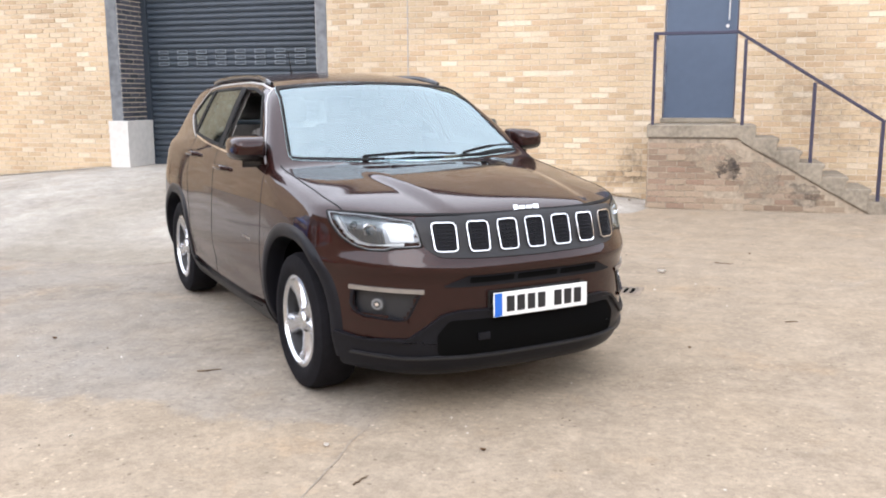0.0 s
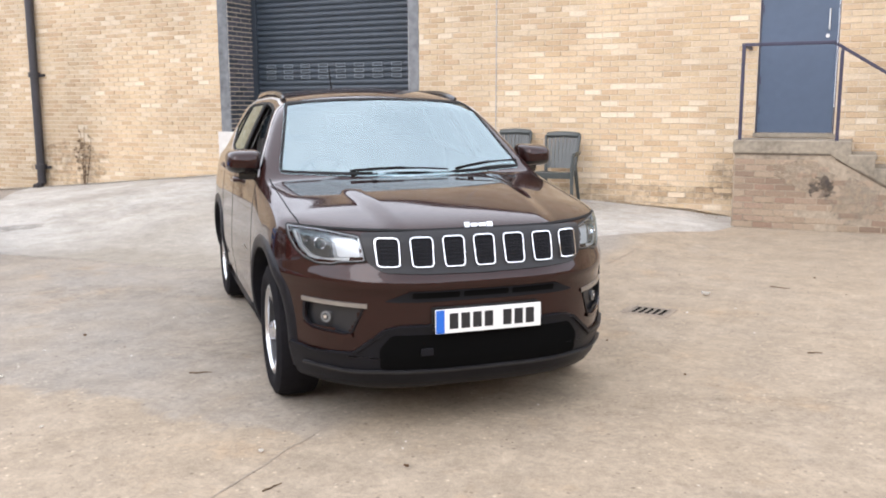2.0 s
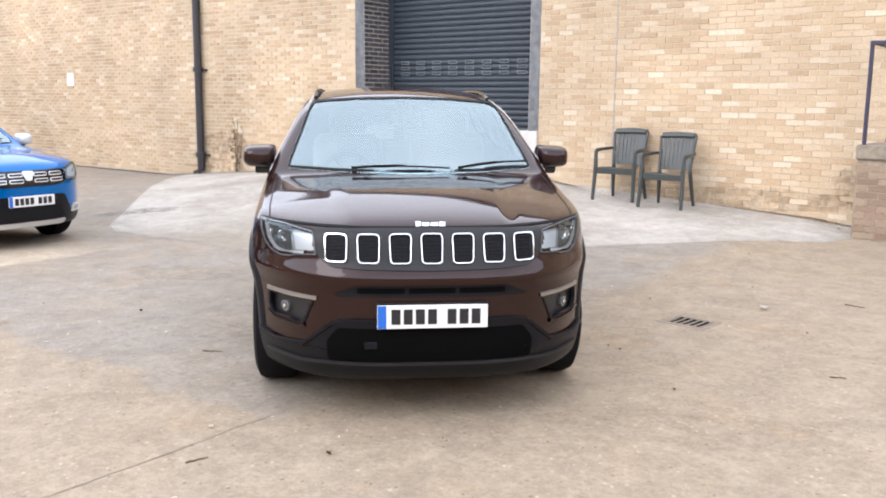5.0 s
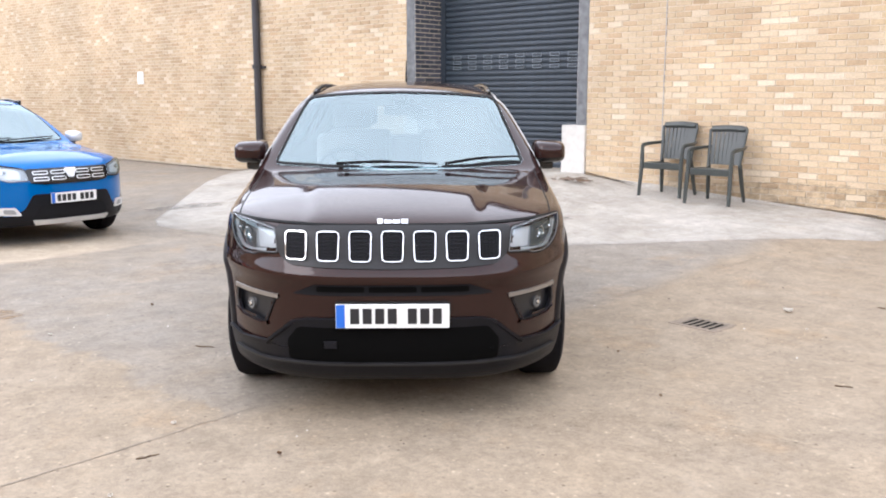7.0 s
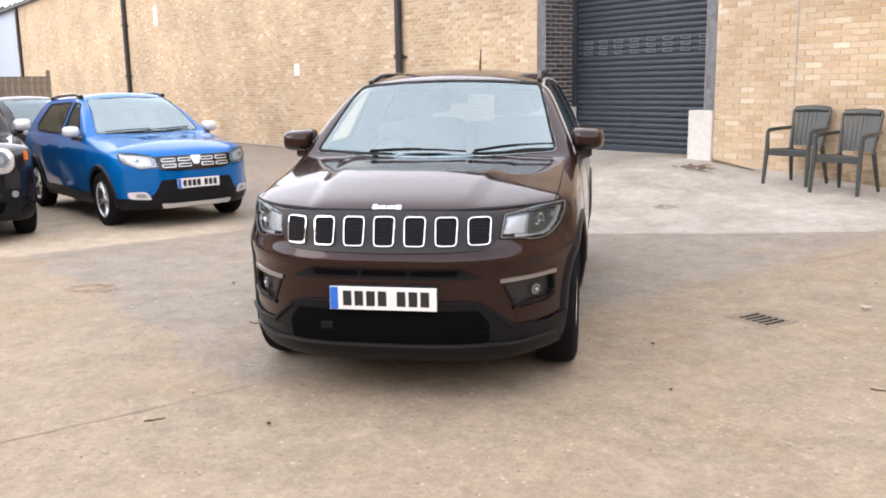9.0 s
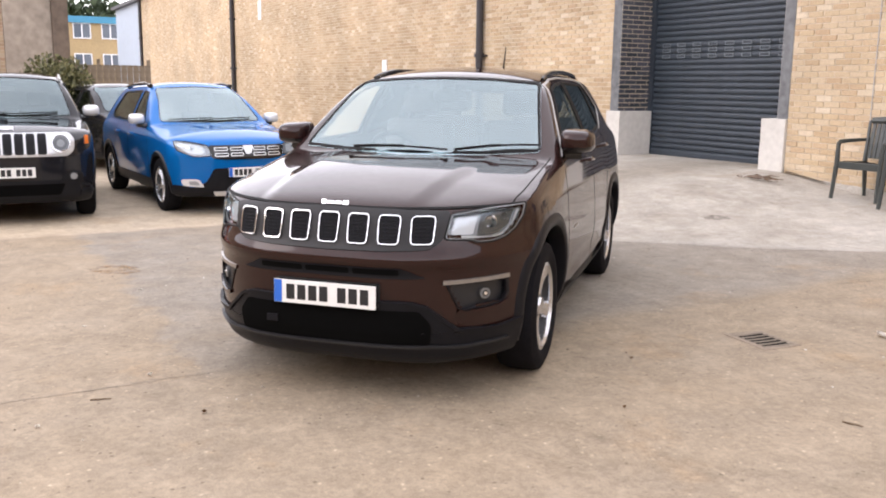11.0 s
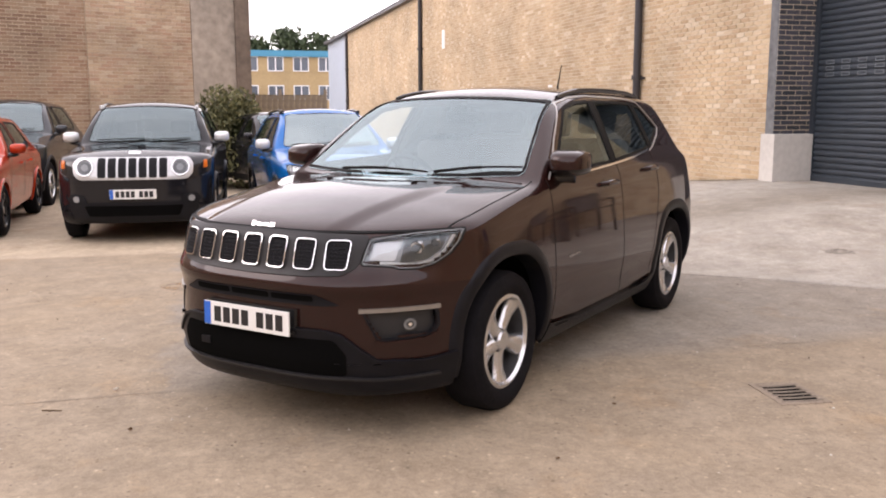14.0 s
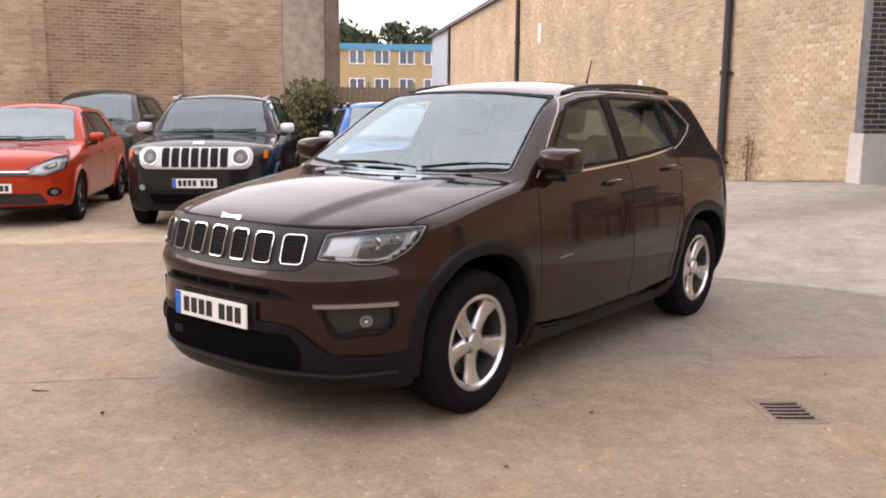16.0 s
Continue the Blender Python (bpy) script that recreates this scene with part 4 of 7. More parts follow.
stain("grime_film", -2.0, 0.28, 1.9, 0.16, 3, (0.16, 0.12, 0.08), "brown grime along the foot of the wall", 20, 0.30, wall=WY - 0.010)
stain("grime_film", -12.2, 0.45, 0.9, 0.45, 0, (0.20, 0.14, 0.085), "brown damp stain low on the brick wall", 22, 0.35, wall=WY - 0.010)
stain("grime_film", 2.2, 1.2, 0.9, 0.5, -20, (0.22, 0.17, 0.12), "brown stain on the wall above the steps", 23, 0.22, wall=WY - 0.010)
# no soot here: the dark film paints the shade inside a hole
stain("soot", 0.72, 0.55, 0.15, 0.13, 0, (0.045, 0.035, 0.03), "dark patch painted as a shaded hole in the base", 24, 0.95, wall=PY0 + 0.004)
stain("old_render", 0.55, 0.68, 0.38, 0.17, -10, (0.36, 0.29, 0.21), "patch of old cement render on the base", 25, 0.85, wall=PY0 + 0.005)
stain("old_render", 1.05, 0.40, 0.30, 0.25, -25, (0.33, 0.27, 0.20), "patch of old cement render on the base", 26, 0.85, wall=PY0 + 0.005)
stain("soot", 1.62, 0.24, 0.22, 0.14, -25, (0.08, 0.065, 0.055), "sooty dark end of the base", 27, 0.6, wall=PY0 + 0.008)

M_TWIG = plain("dry_twig", (0.13, 0.085, 0.05), 0.9, grain=0.3, scale=60)
M_LEAF = plain("dead_leaf", (0.17, 0.09, 0.04), 0.8, grain=0.3, scale=60)
M_PAPER = plain("white_scrap", (0.72, 0.68, 0.62), 0.8, grain=0.08, scale=40)
M_RUST = plain("rusty_scrap", (0.17, 0.125, 0.095), 0.85, grain=0.35, scale=50, bump=0.4)


def twig(x, y, length, turn, seed):
    rng = random.Random(seed)
    bm = bmesh.new()
    pts = [(-length / 2 + length * i / 5, rng.uniform(-0.06, 0.06) * length, 0.004 + rng.uniform(0, 0.003)) for i in range(6)]
    tube(bm, pts, [0.0035, 0.0045, 0.004, 0.0035, 0.003, 0.002], 5)
    ob = part("twig", bm, M_TWIG)
    ob.matrix_world = pose(x, y, float(gz(x, y)), 0, 0, turn)
    tagged(ob, "thin dry brown twig lying on the yard", "twig", "twigs on the yard")


def leaf(x, y, size, turn, seed, material=None, name="leaf", label="curled dead brown leaf on the yard"):
    rng = random.Random(seed)
    bm = bmesh.new()
    rows = []
    for i in range(7):
        t = i / 6 * 2 - 1
        w = 0.42 * (1 - t * t) ** 0.7 + 0.02
        rows.append([bm.verts.new((t * size / 2, u * w * size, 0.006 + size * (0.25 * u * u + 0.12 * t * t) + rng.uniform(0, 0.08) * size)) for u in (-1, -0.4, 0, 0.4, 1)])
    for a, b in zip(rows, rows[1:]):
        for i in range(4):
            bm.faces.new((a[i], a[i + 1], b[i + 1], b[i]))
    bmesh.ops.solidify(bm, geom=bm.faces[:], thickness=0.002)
    ob = part(name, bm, material or M_LEAF)
    ob.matrix_world = pose(x, y, float(gz(x, y)), 0, 0, turn)
    tagged(ob, label, name.replace("_", " "), name + "s on the yard")


for x, y, ln, tn in ((-2.295, 4.015, 0.13, 30), (0.55, 7.9, 0.16, -10), (-1.0, 2.9, 0.10, 70), (0.9, 5.9, 0.09, 20)):
    twig(x, y, ln, tn, x * 7)
rng = random.Random(21)
for x, y in ((-0.34, 5.65), (-0.6, 3.3), (0.25, 5.1), (-3.6, 4.4), (0.8, 8.4), (-1.4, 1.9)):
    leaf(x, y, rng.uniform(0.018, 0.032), rng.uniform(0, 360), x)
for x, y, k in ((0.03, 7.35, 0.07), (-1.26, 3.18, 0.03), (-0.75, 2.6, 0.025), (-3.3, 3.5, 0.03), (-2.4, 3.0, 0.022), (-0.51, 11.92, 0.06), (-0.68, 12.04, 0.04), (-0.80, 12.08, 0.03)):
    leaf(x, y, k, 40 * x, y, M_PAPER, "paper_scrap", "small white paper scrap lying on the yard")


def pebbles():
    """Loose grit and chips of stone scattered over the yard."""
    rng = random.Random(31)
    v, f = [], []
    for k in range(520):
        x, y = rng.uniform(-5.5, 3.0), rng.uniform(1.2, 9.5)
        r = 0.0022 + 0.0075 * rng.random() ** 3
        z = float(gz(x, y)) + r * 0.3 + (0.008 if y > 8 and x < -2 else 0)
        b = len(v)
        v += [(x + r * rng.uniform(0.7, 1.3), y, z), (x, y + r * rng.uniform(0.7, 1.3), z), (x - r, y, z), (x, y - r, z), (x, y, z + r * 0.8), (x, y, z - r * 0.6)]
        f += [(b, b + 1, b + 4), (b + 1, b + 2, b + 4), (b + 2, b + 3, b + 4), (b + 3, b, b + 4), (b + 1, b, b + 5), (b + 2, b + 1, b + 5), (b + 3, b + 2, b + 5), (b, b + 3, b + 5)]
    m, n, l, b = mat_nodes("stone_chips")
    geo, ramp = n.new("ShaderNodeNewGeometry"), n.new("ShaderNodeValToRGB")
    e = ramp.color_ramp.elements
    e[0].color, e[1].color = (0.07, 0.055, 0.04, 1), (0.75, 0.72, 0.66, 1)
    mid = e.new(0.45)
    mid.color = (0.30, 0.24, 0.17, 1)
    l.new(geo.outputs["Random Per Island"], ramp.inputs[0])
    l.new(ramp.outputs[0], b.inputs["Base Color"])
    b.inputs["Roughness"].default_value = 0.9
    ob = link_mesh("grit", v, f, m)
    tagged(ob, "loose grit and pale stone chips on the yard", "grit", kind="stuff")


pebbles()


def scrap_heap():
    """Rusty bits and dry stalks swept against the white block."""
    h = thing("scrap_heap", pose(-4.66, 11.42, float(gz(-4.66, 11.42)) + 0.012), "small heap of rusty scrap and dry stalks by the block", "debris")
    rng = random.Random(4)
    for k in range(22):
        a, r = rng.uniform(0, 6.28), rng.uniform(0, 0.16)
        x, y = rng.gauss(0, 0.17), rng.gauss(0, 0.07)
        ln = rng.uniform(0.08, 0.26)
        bm = bmesh.new()
        z = 0.012 + 0.035 * max(0, 1 - abs(x) * 4) * rng.random()
        tube(bm, [(x - math.cos(a) * ln / 2, y - math.sin(a) * ln / 2, z), (x, y, z + 0.015), (x + math.cos(a) * ln / 2, y + math.sin(a) * ln / 2, z)], [0.007, 0.010, 0.005], 5)
        part("stalk", bm, M_RUST if k % 3 else M_TWIG, h)


scrap_heap()


def wall_weed():
    """A dry weed growing from the foot of the wall."""
    w = thing("weed", pose(-11.76, 12.16, float(gz(-11.76, 12.16))), "tall dry brown weed at the foot of the wall", "plant")
    rng = random.Random(9)
    for k in range(5):
        bm = bmesh.new()
        a, h = rng.uniform(-0.25, 0.25), rng.uniform(0.55, 1.05)
        tube(bm, [(0.02 * k - 0.04, 0, 0), (0.02 * k - 0.04 + a * 0.4, 0.02, h * 0.5), (a, 0.03, h)], [0.008, 0.006, 0.003], 5)
        for j in range(16):
            t = rng.uniform(0.15, 1.0)
            c = Vector((a * t, 0.02, h * t))
            d = Vector((rng.uniform(-1, 1), rng.uniform(-0.6, 0.1), rng.uniform(-0.2, 0.8))).normalized() * rng.uniform(0.05, 0.11)
            n = d.cross(Vector((0.3, 1, 0.2))).normalized() * 0.018
            bm.faces.new([bm.verts.new(p) for p in (c, c + d * 0.5 + n, c + d, c + d * 0.5 - n)])
        part("stem", bm, M_TWIG, w)


wall_weed()

# ---- the distance ----
def far_building():
    b = thing("office_building", pose(-71.4, 9.2, 0), "two-storey yellow brick offices with white windows and a blue fascia", "building")
    # distance haze is mixed into the brick and fascia colours
    brick = plain("hazy_yellow_brick", (0.42, 0.31, 0.165), 0.9, grain=0.12, scale=6)
    part("wall", boxes(((-10, -14, 0), (0, 14, 5.8))), brick, b)
    part("fascia", boxes(((-10.2, -14.2, 5.8), (0.25, 14.2, 6.3))), plain("hazy_blue_fascia", (0.05, 0.25, 0.40), 0.5), b, "bright blue fascia band")
    white = plain("white_upvc", (0.75, 0.76, 0.78), 0.5)
    gl = plain("far_window_glass", (0.10, 0.12, 0.15), 0.1)
    for z in (2.3, 4.62):
        for k in range(12):
            y = -12.0 + 2.07 * k + 0.03
            w = part("window", boxes(((0.0, y - 0.65, z), (0.08, y + 0.65, z + 0.08)), ((0.0, y - 0.65, z + 1.12), (0.08, y + 0.65, z + 1.2)),
                                     ((0.0, y - 0.65, z + 0.08), (0.08, y - 0.57, z + 1.12)), ((0.0, y + 0.57, z + 0.08), (0.08, y + 0.65, z + 1.12)), ((0.0, y - 0.05, z + 0.08), (0.08, y + 0.05, z + 1.12))), white, b, "white window frame")
            part("pane", boxes(((0.01, y - 0.58, z + 0.07), (0.04, y + 0.58, z + 1.13))), gl, w)


far_building()


def leaf_mat(name, a, b_):
    m, n, l, b = mat_nodes(name)
    ramp = n.new("ShaderNodeValToRGB")
    ramp.color_ramp.elements[0].color, ramp.color_ramp.elements[1].color = (*a, 1), (*b_, 1)
    l.new(n.new("ShaderNodeNewGeometry").outputs["Random Per Island"], ramp.inputs[0])
    l.new(ramp.outputs[0], b.inputs["Base Color"])
    b.inputs["Roughness"].default_value = 0.6
    return m


M_LEAF = leaf_mat("hedge_leaf", (0.045, 0.050, 0.018), (0.20, 0.19, 0.075))
M_FARLEAF = leaf_mat("tree_leaf", (0.025, 0.045, 0.018), (0.07, 0.10, 0.04))
M_BARK = plain("bark", (0.10, 0.075, 0.05), 0.9, grain=0.3, scale=12, bump=0.5)


def leaf_cloud(centres, count, size, rng):
    v, f = [], []
    for _ in range(count):
        c, r = centres[rng.randrange(len(centres))]
        d = Vector((rng.gauss(0, 1), rng.gauss(0, 1), rng.gauss(0, 1))).normalized()
        p = Vector(c) + Vector((d.x * r[0], d.y * r[1], d.z * r[2])) * (0.35 + 0.8 * rng.random())
        q = Euler((rng.random() * 6, rng.random() * 6, rng.random() * 6)).to_matrix()
        s = size * (0.6 + 0.8 * rng.random())
        n = len(v)
        v += [p + q @ Vector(k) * s for k in ((-0.5, 0, 0), (0, -0.28, 0.06), (0.55, 0, 0), (0, 0.28, 0.06))]
        f.append((n, n + 1, n + 2, n + 3))
    return v, f


def tree(x, y, height, seed):
    rng = random.Random(seed)
    t = thing("tree", pose(x, y, 0), "dark green broadleaf tree far behind the offices", "tree", "trees behind the offices")
    bm = bmesh.new()
    tube(bm, [(0, 0, 0), (0.1, 0, height * 0.3), (-0.1, 0.1, height * 0.6), (0.05, 0, height * 0.85)], [0.35, 0.28, 0.18, 0.06], 8)
    part("trunk", bm, M_BARK, t, smooth=True)
    centres = []
    for k in range(9):
        a = rng.random() * 6.28
        r = height * 0.18 * (0.4 + rng.random())
        z = height * (0.5 + 0.42 * rng.random())
        tip = (r * math.cos(a), r * math.sin(a), z)
        bm = bmesh.new()
        tube(bm, [(0, 0, z * 0.7), tuple(Vector(tip) * 0.6 + Vector((0, 0, z * 0.35))), tip], [0.1, 0.06, 0.02], 5)
        part("limb", bm, M_BARK, t)
        s = height * (0.12 + 0.07 * rng.random())
        centres.append((tip, (s, s, s * 0.8)))
    v, f = leaf_cloud(centres, 2600, 0.55, rng)
    ob = link_mesh("crown", v, f, M_FARLEAF)
    ob.parent = t


for k, (x, y, h) in enumerate(((-92, 6, 10.2), (-90, 10.5, 9.2), (-95, 14.5, 10.4), (-90, 18.5, 9.6), (-93, 22, 9.0), (-91, 2, 9.8))):
    tree(x, y, h, 40 + k)


def hedge():
    rng = random.Random(77)
    h = thing("ivy_bush", pose(-15.0, 3.95, -0.1), "yellowish green unkempt bush against the old building", "bush")
    centres = [((0, 0, 0.8), (0.8, 0.7, 0.85)), ((-0.5, 0.35, 1.1), (0.7, 0.6, 0.8)), ((0.1, -0.35, 1.0), (0.6, 0.5, 0.6)), ((-0.3, 0.15, 1.55), (0.5, 0.5, 0.5)), ((0.0, -0.75, 0.9), (0.55, 0.45, 0.65)), ((0.1, 0.6, 0.6), (0.6, 0.5, 0.6)), ((-0.2, 0.55, 1.35), (0.45, 0.35, 0.6))]
    bm = bmesh.new()
    for k in range(7):
        a = k * 0.9
        tube(bm, [(0, 0, 0), (0.3 * math.cos(a), 0.3 * math.sin(a), 0.7), (0.7 * math.cos(a), 0.7 * math.sin(a), 1.3)], [0.03, 0.02, 0.008], 5)
    part("branches", bm, M_BARK, h)
    v, f = leaf_cloud(centres, 11000, 0.085, rng)
    ob = link_mesh("foliage", v, f, M_LEAF)
    ob.parent = h


hedge()


M_BOARD = plain("weathered_boards", (0.27, 0.215, 0.155), 0.9, grain=0.25, scale=8, dirt=0.15)


def palisade():
    p = thing("palisade_fence", pose(-20.5, 5.2, -0.1), "weathered brown board fence across the far end of the yard", "fence")
    first = None
    for y in (-0.7, 0.5, 1.7):
        part("post", boxes(((-0.04, y - 0.04, 0), (0.04, y + 0.04, 2.12))), M_BOARD, p)
    for z in (0.35, 1.8):
        part("rail", boxes(((0.0, -0.75, z), (0.04, 1.75, z + 0.05))), M_BOARD, p)
    for k in range(17):
        if first is None:
            bm = boxes(((0.04, -0.068, 0.05), (0.06, 0.068, 1.98)))
            first = part("pale", bm, M_BOARD, p)
            o = first
        else:
            o = new("pale", first.data)
            o.parent = p
        o.location.y = -0.65 + 0.145 * k


palisade()


# ---- cars: smooth shells from rounded solids ----
def curve(pts, soft=0.05):
    """A smoothed profile through a few points."""
    xs = np.linspace(pts[0][0] - 0.5, pts[-1][0] + 0.5, 3000)
    ys = np.interp(xs, [p[0] for p in pts], [p[1] for p in pts])
    step = xs[1] - xs[0]
    k = np.arange(-int(3 * soft / step) - 1, int(3 * soft / step) + 2) * step
    g = np.exp(-0.5 * (k / soft) ** 2)
    ys = np.convolve(np.pad(ys, len(k) // 2, mode="edge"), g / g.sum(), mode="valid")
    return lambda v: np.interp(v, xs, ys)


def smax(a, b, k):
    return 0.5 * (a + b + np.sqrt((a - b) ** 2 + k * k))


def smin(a, b, k):
    return -smax(-a, -b, k)


class Shell:
    """A car body as one rounded solid; x ahead of the front axle, y to its left, z up."""

    def __init__(self, front, rear, top, width, roof, wheelbase, ws, glass_y, back, nose=(0.85, 3.5), tail=(0.30, 3.5), floor=0.22,
                 arch=0.40, wheel_z=0.35, crown=0.055, taper=0.0, well=0.50, dome=0.0, dz=0.0, shift=0.0, axles=None, arch_top=None, square=2.0, flare=0.0):
        self.front, self.rear, self.top, self.width, self.roof = curve(front, 0.02), curve(rear, 0.04), curve(top, 0.07), curve(width, 0.035), curve(roof, 0.10)
        self.wb, self.ws, self.gy, self.back, self.nose, self.tail, self.floor = wheelbase, ws, glass_y, back, nose, tail, floor
        self.arch, self.wz, self.crown, self.taper, self.well, self.dome, self.dz, self.shift = arch, wheel_z, crown, taper, well, dome, dz, shift
        self.axles, self.arch_top, self.square, self.flare = axles or (0.0, -wheelbase), arch_top or (arch, arch), square, flare

    def to_arch(self, k, x, z):
        """How far a place of the side view lies outside the opening over axle k."""
        n = self.square
        q = (np.abs(x - self.axles[k]) / self.arch) ** n + (np.maximum(z - self.wz, 0) / self.arch_top[k]) ** n
        return (q ** (1 / n) - 1) * self.arch

    def arch_line(self, k, th, off):
        """The opening's edge over axle k, drawn out by a margin."""
        a, b, n = self.arch + off, self.arch_top[k] + off, self.square
        c, s_ = np.cos(th), np.sin(th)
        r = ((np.abs(c) / a) ** n + (np.maximum(s_, 0) / b) ** n) ** (-1 / n)
        return self.axles[k] + r * c, self.wz + r * s_

    def solid(self, x, y, z):
        x = x - self.shift
        ay = np.sqrt(y * y + 2e-4)
        f = self.front(z) - self.nose[0] * ay ** self.nose[1]
        r = self.rear(z) + self.tail[0] * ay ** self.tail[1]
        w = self.width(z) * (1 - self.taper * ((x + self.wb / 2) / 2.2) ** 2)
        if self.flare:
            band = smooth01(z, 0.30, 0.55) * (1 - smooth01(z, 0.82, 1.10))
            w = w + self.flare * band * sum(np.exp(-(((x + self.shift - xa) / 0.47) ** 4)) for xa in self.axles)
            w = w - 0.012 * np.exp(-((z - 0.43) / 0.07) ** 2) * np.exp(-((x + 1.40) / 0.85) ** 6)
        fade = smooth01(x, -0.5, 0.3)
        top = self.top(x) - (0.015 + self.crown * fade) * (ay / 0.75) ** 2.4
        if self.dome:
            top = top + self.dome * fade * (1 - smooth01(ay + 0.10 * x, 0.42, 0.52))
        low = smax(smax(ay - w, z - top, 0.045), smax(x - f, r - x, 0.05), 0.045)
        low = smax(low, self.floor - z, 0.05)
        s0, s1, s2 = self.ws
        zg = z - self.dz
        wsx = s0 - (zg - 1.12) * s1 - s2 * ay * ay
        b0, b1, b2 = self.back
        bx = b0 - (1.58 - zg) * b1 + b2 * ay * ay
        g0, g1, g2 = self.gy
        zb = smax(zg - 1.13, 0.0, 0.03)
        gw = g0 - zb * g1 - g2 * zb ** 2
        gw = gw - 0.03 * smooth01(-x, 1.8, 3.2)
        rf = self.roof(x) - 0.05 * (ay / 0.6) ** 2.2
        green = smax(smax(ay - gw, z - rf, 0.05), smax(x - wsx, bx - x, 0.04), 0.05)
        green = np.maximum(green, 0.95 - zg)
        return smin(low, green, 0.03)

    def value(self, x, y, z):
        u = self.solid(x, y, z)
        ay = np.abs(y)
        for k in (0, 1):
            u = np.maximum(u, -np.maximum(self.to_arch(k, x, z), self.well - ay))
        return u

    def side(self, x, z):
        """The body's half width at a place of the side view."""
        x, z = np.broadcast_arrays(np.asarray(x, float), np.asarray(z, float))
        lo, hi = np.zeros(x.shape), np.full(x.shape, 1.3)
        for _ in range(26):
            mid = (lo + hi) / 2
            inside = self.solid(x, mid, z) < 0
            lo, hi = np.where(inside, mid, lo), np.where(inside, hi, mid)
        return lo

    def ahead(self, y, z):
        """How far ahead the body reaches at a place of the front view."""
        y, z = np.broadcast_arrays(np.asarray(y, float), np.asarray(z, float))
        lo, hi = np.full(y.shape, -1.2), np.full(y.shape, 1.6)
        for _ in range(26):
            mid = (lo + hi) / 2
            inside = self.solid(mid, y, z) < 0
            lo, hi = np.where(inside, mid, lo), np.where(inside, hi, mid)
        return lo

    def above(self, x, y):
        x, y = np.broadcast_arrays(np.asarray(x, float), np.asarray(y, float))
        lo, hi = np.full(x.shape, 0.5), np.full(x.shape, 2.2)
        for _ in range(26):
            mid = (lo + hi) / 2
            inside = self.solid(x, y, mid) < 0
            lo, hi = np.where(inside, mid, lo), np.where(inside, hi, mid)
        return lo

    def gradient(self, p, fn=None, e=1e-3):
        fn = fn or self.value
        g = np.stack([fn(*(p + e * d).T) - fn(*(p - e * d).T) for d in np.eye(3)], -1) / (2 * e)
        return g

    def mesh(self, step):
        """The skin as quads: one point in each cell that the skin crosses, drawn onto it."""
        x = np.arange(-self.wb - 1.15, 1.15, step)
        y = np.arange(-1.08, 1.08 + step, step)
        z = np.arange(0.12, 1.95, step)
        v = self.value(*np.meshgrid(x, y, z, indexing="ij"))
        s = v < 0
        c = s[:-1, :-1, :-1]
        same = np.ones(c.shape, bool)
        n = [d - 1 for d in v.shape]
        for i in (0, 1):
            for j in (0, 1):
                for k in (0, 1):
                    same &= s[i:i + n[0], j:j + n[1], k:k + n[2]] == c
        cells = np.argwhere(~same)
        index = np.full(c.shape, -1)
        index[tuple(cells.T)] = np.arange(len(cells))
        p = np.stack([x[cells[:, 0]], y[cells[:, 1]], z[cells[:, 2]]], -1) + step / 2
        for _ in range(6):
            g = self.gradient(p)
            d = self.value(*p.T)
            move = g * (d / np.maximum((g * g).sum(-1), 0.05))[:, None]
            p = p - np.clip(move, -step, step)
        faces = []
        for axis in range(3):
            a, b = [d for d in range(3) if d != axis]
            lo = [slice(1, -1)] * 3
            lo[axis] = slice(0, -1)
            hi = list(lo)
            hi[axis] = slice(1, None)
            s0, s1 = s[tuple(lo)], s[tuple(hi)]
            at = np.argwhere(s0 != s1)
            flip = s0[tuple(at.T)]
            for d in (a, b):
                at[:, d] += 1
            quad = []
            for da, db in ((-1, -1), (0, -1), (0, 0), (-1, 0)):
                q = at.copy()
                q[:, a] += da
                q[:, b] += db
                quad.append(index[tuple(q.T)])
            quad = np.stack(quad, -1)
            if axis == 1:
                flip = ~flip
            quad[~flip] = quad[~flip][:, ::-1]
            faces.append(quad)
        return p, np.concatenate(faces)


def inside_poly(poly, u, v):
    hit = np.zeros(np.shape(u), bool)
    for (x0, y0), (x1, y1) in zip(poly, poly[1:] + poly[:1]):
        if y0 != y1:
            hit ^= ((y0 > v) != (y1 > v)) & (u < (x1 - x0) * (v - y0) / (y1 - y0) + x0)
    return hit


def rounded(poly, r=0.03, n=4):
    """A polygon with its corners rounded."""
    out = []
    m = len(poly)
    for i, p in enumerate(poly):
        a, b, p = Vector(poly[i - 1]), Vector(poly[(i + 1) % m]), Vector(p)
        da, db = a - p, b - p
        k = min(r, da.length * 0.45, db.length * 0.45)
        a, b = p + da.normalized() * k, p + db.normalized() * k
        for j in range(n + 1):
            t = j / n
            out.append(tuple(a * (1 - t) ** 2 + p * 2 * t * (1 - t) + b * t * t))
    return out


def dense(poly, step=0.04):
    out = []
    for (x0, y0), (x1, y1) in zip(poly, poly[1:] + poly[:1]):
        k = max(1, int(math.hypot(x1 - x0, y1 - y0) / step))
        out += [(x0 + (x1 - x0) * i / k, y0 + (y1 - y0) * i / k) for i in range(k)]
    return out


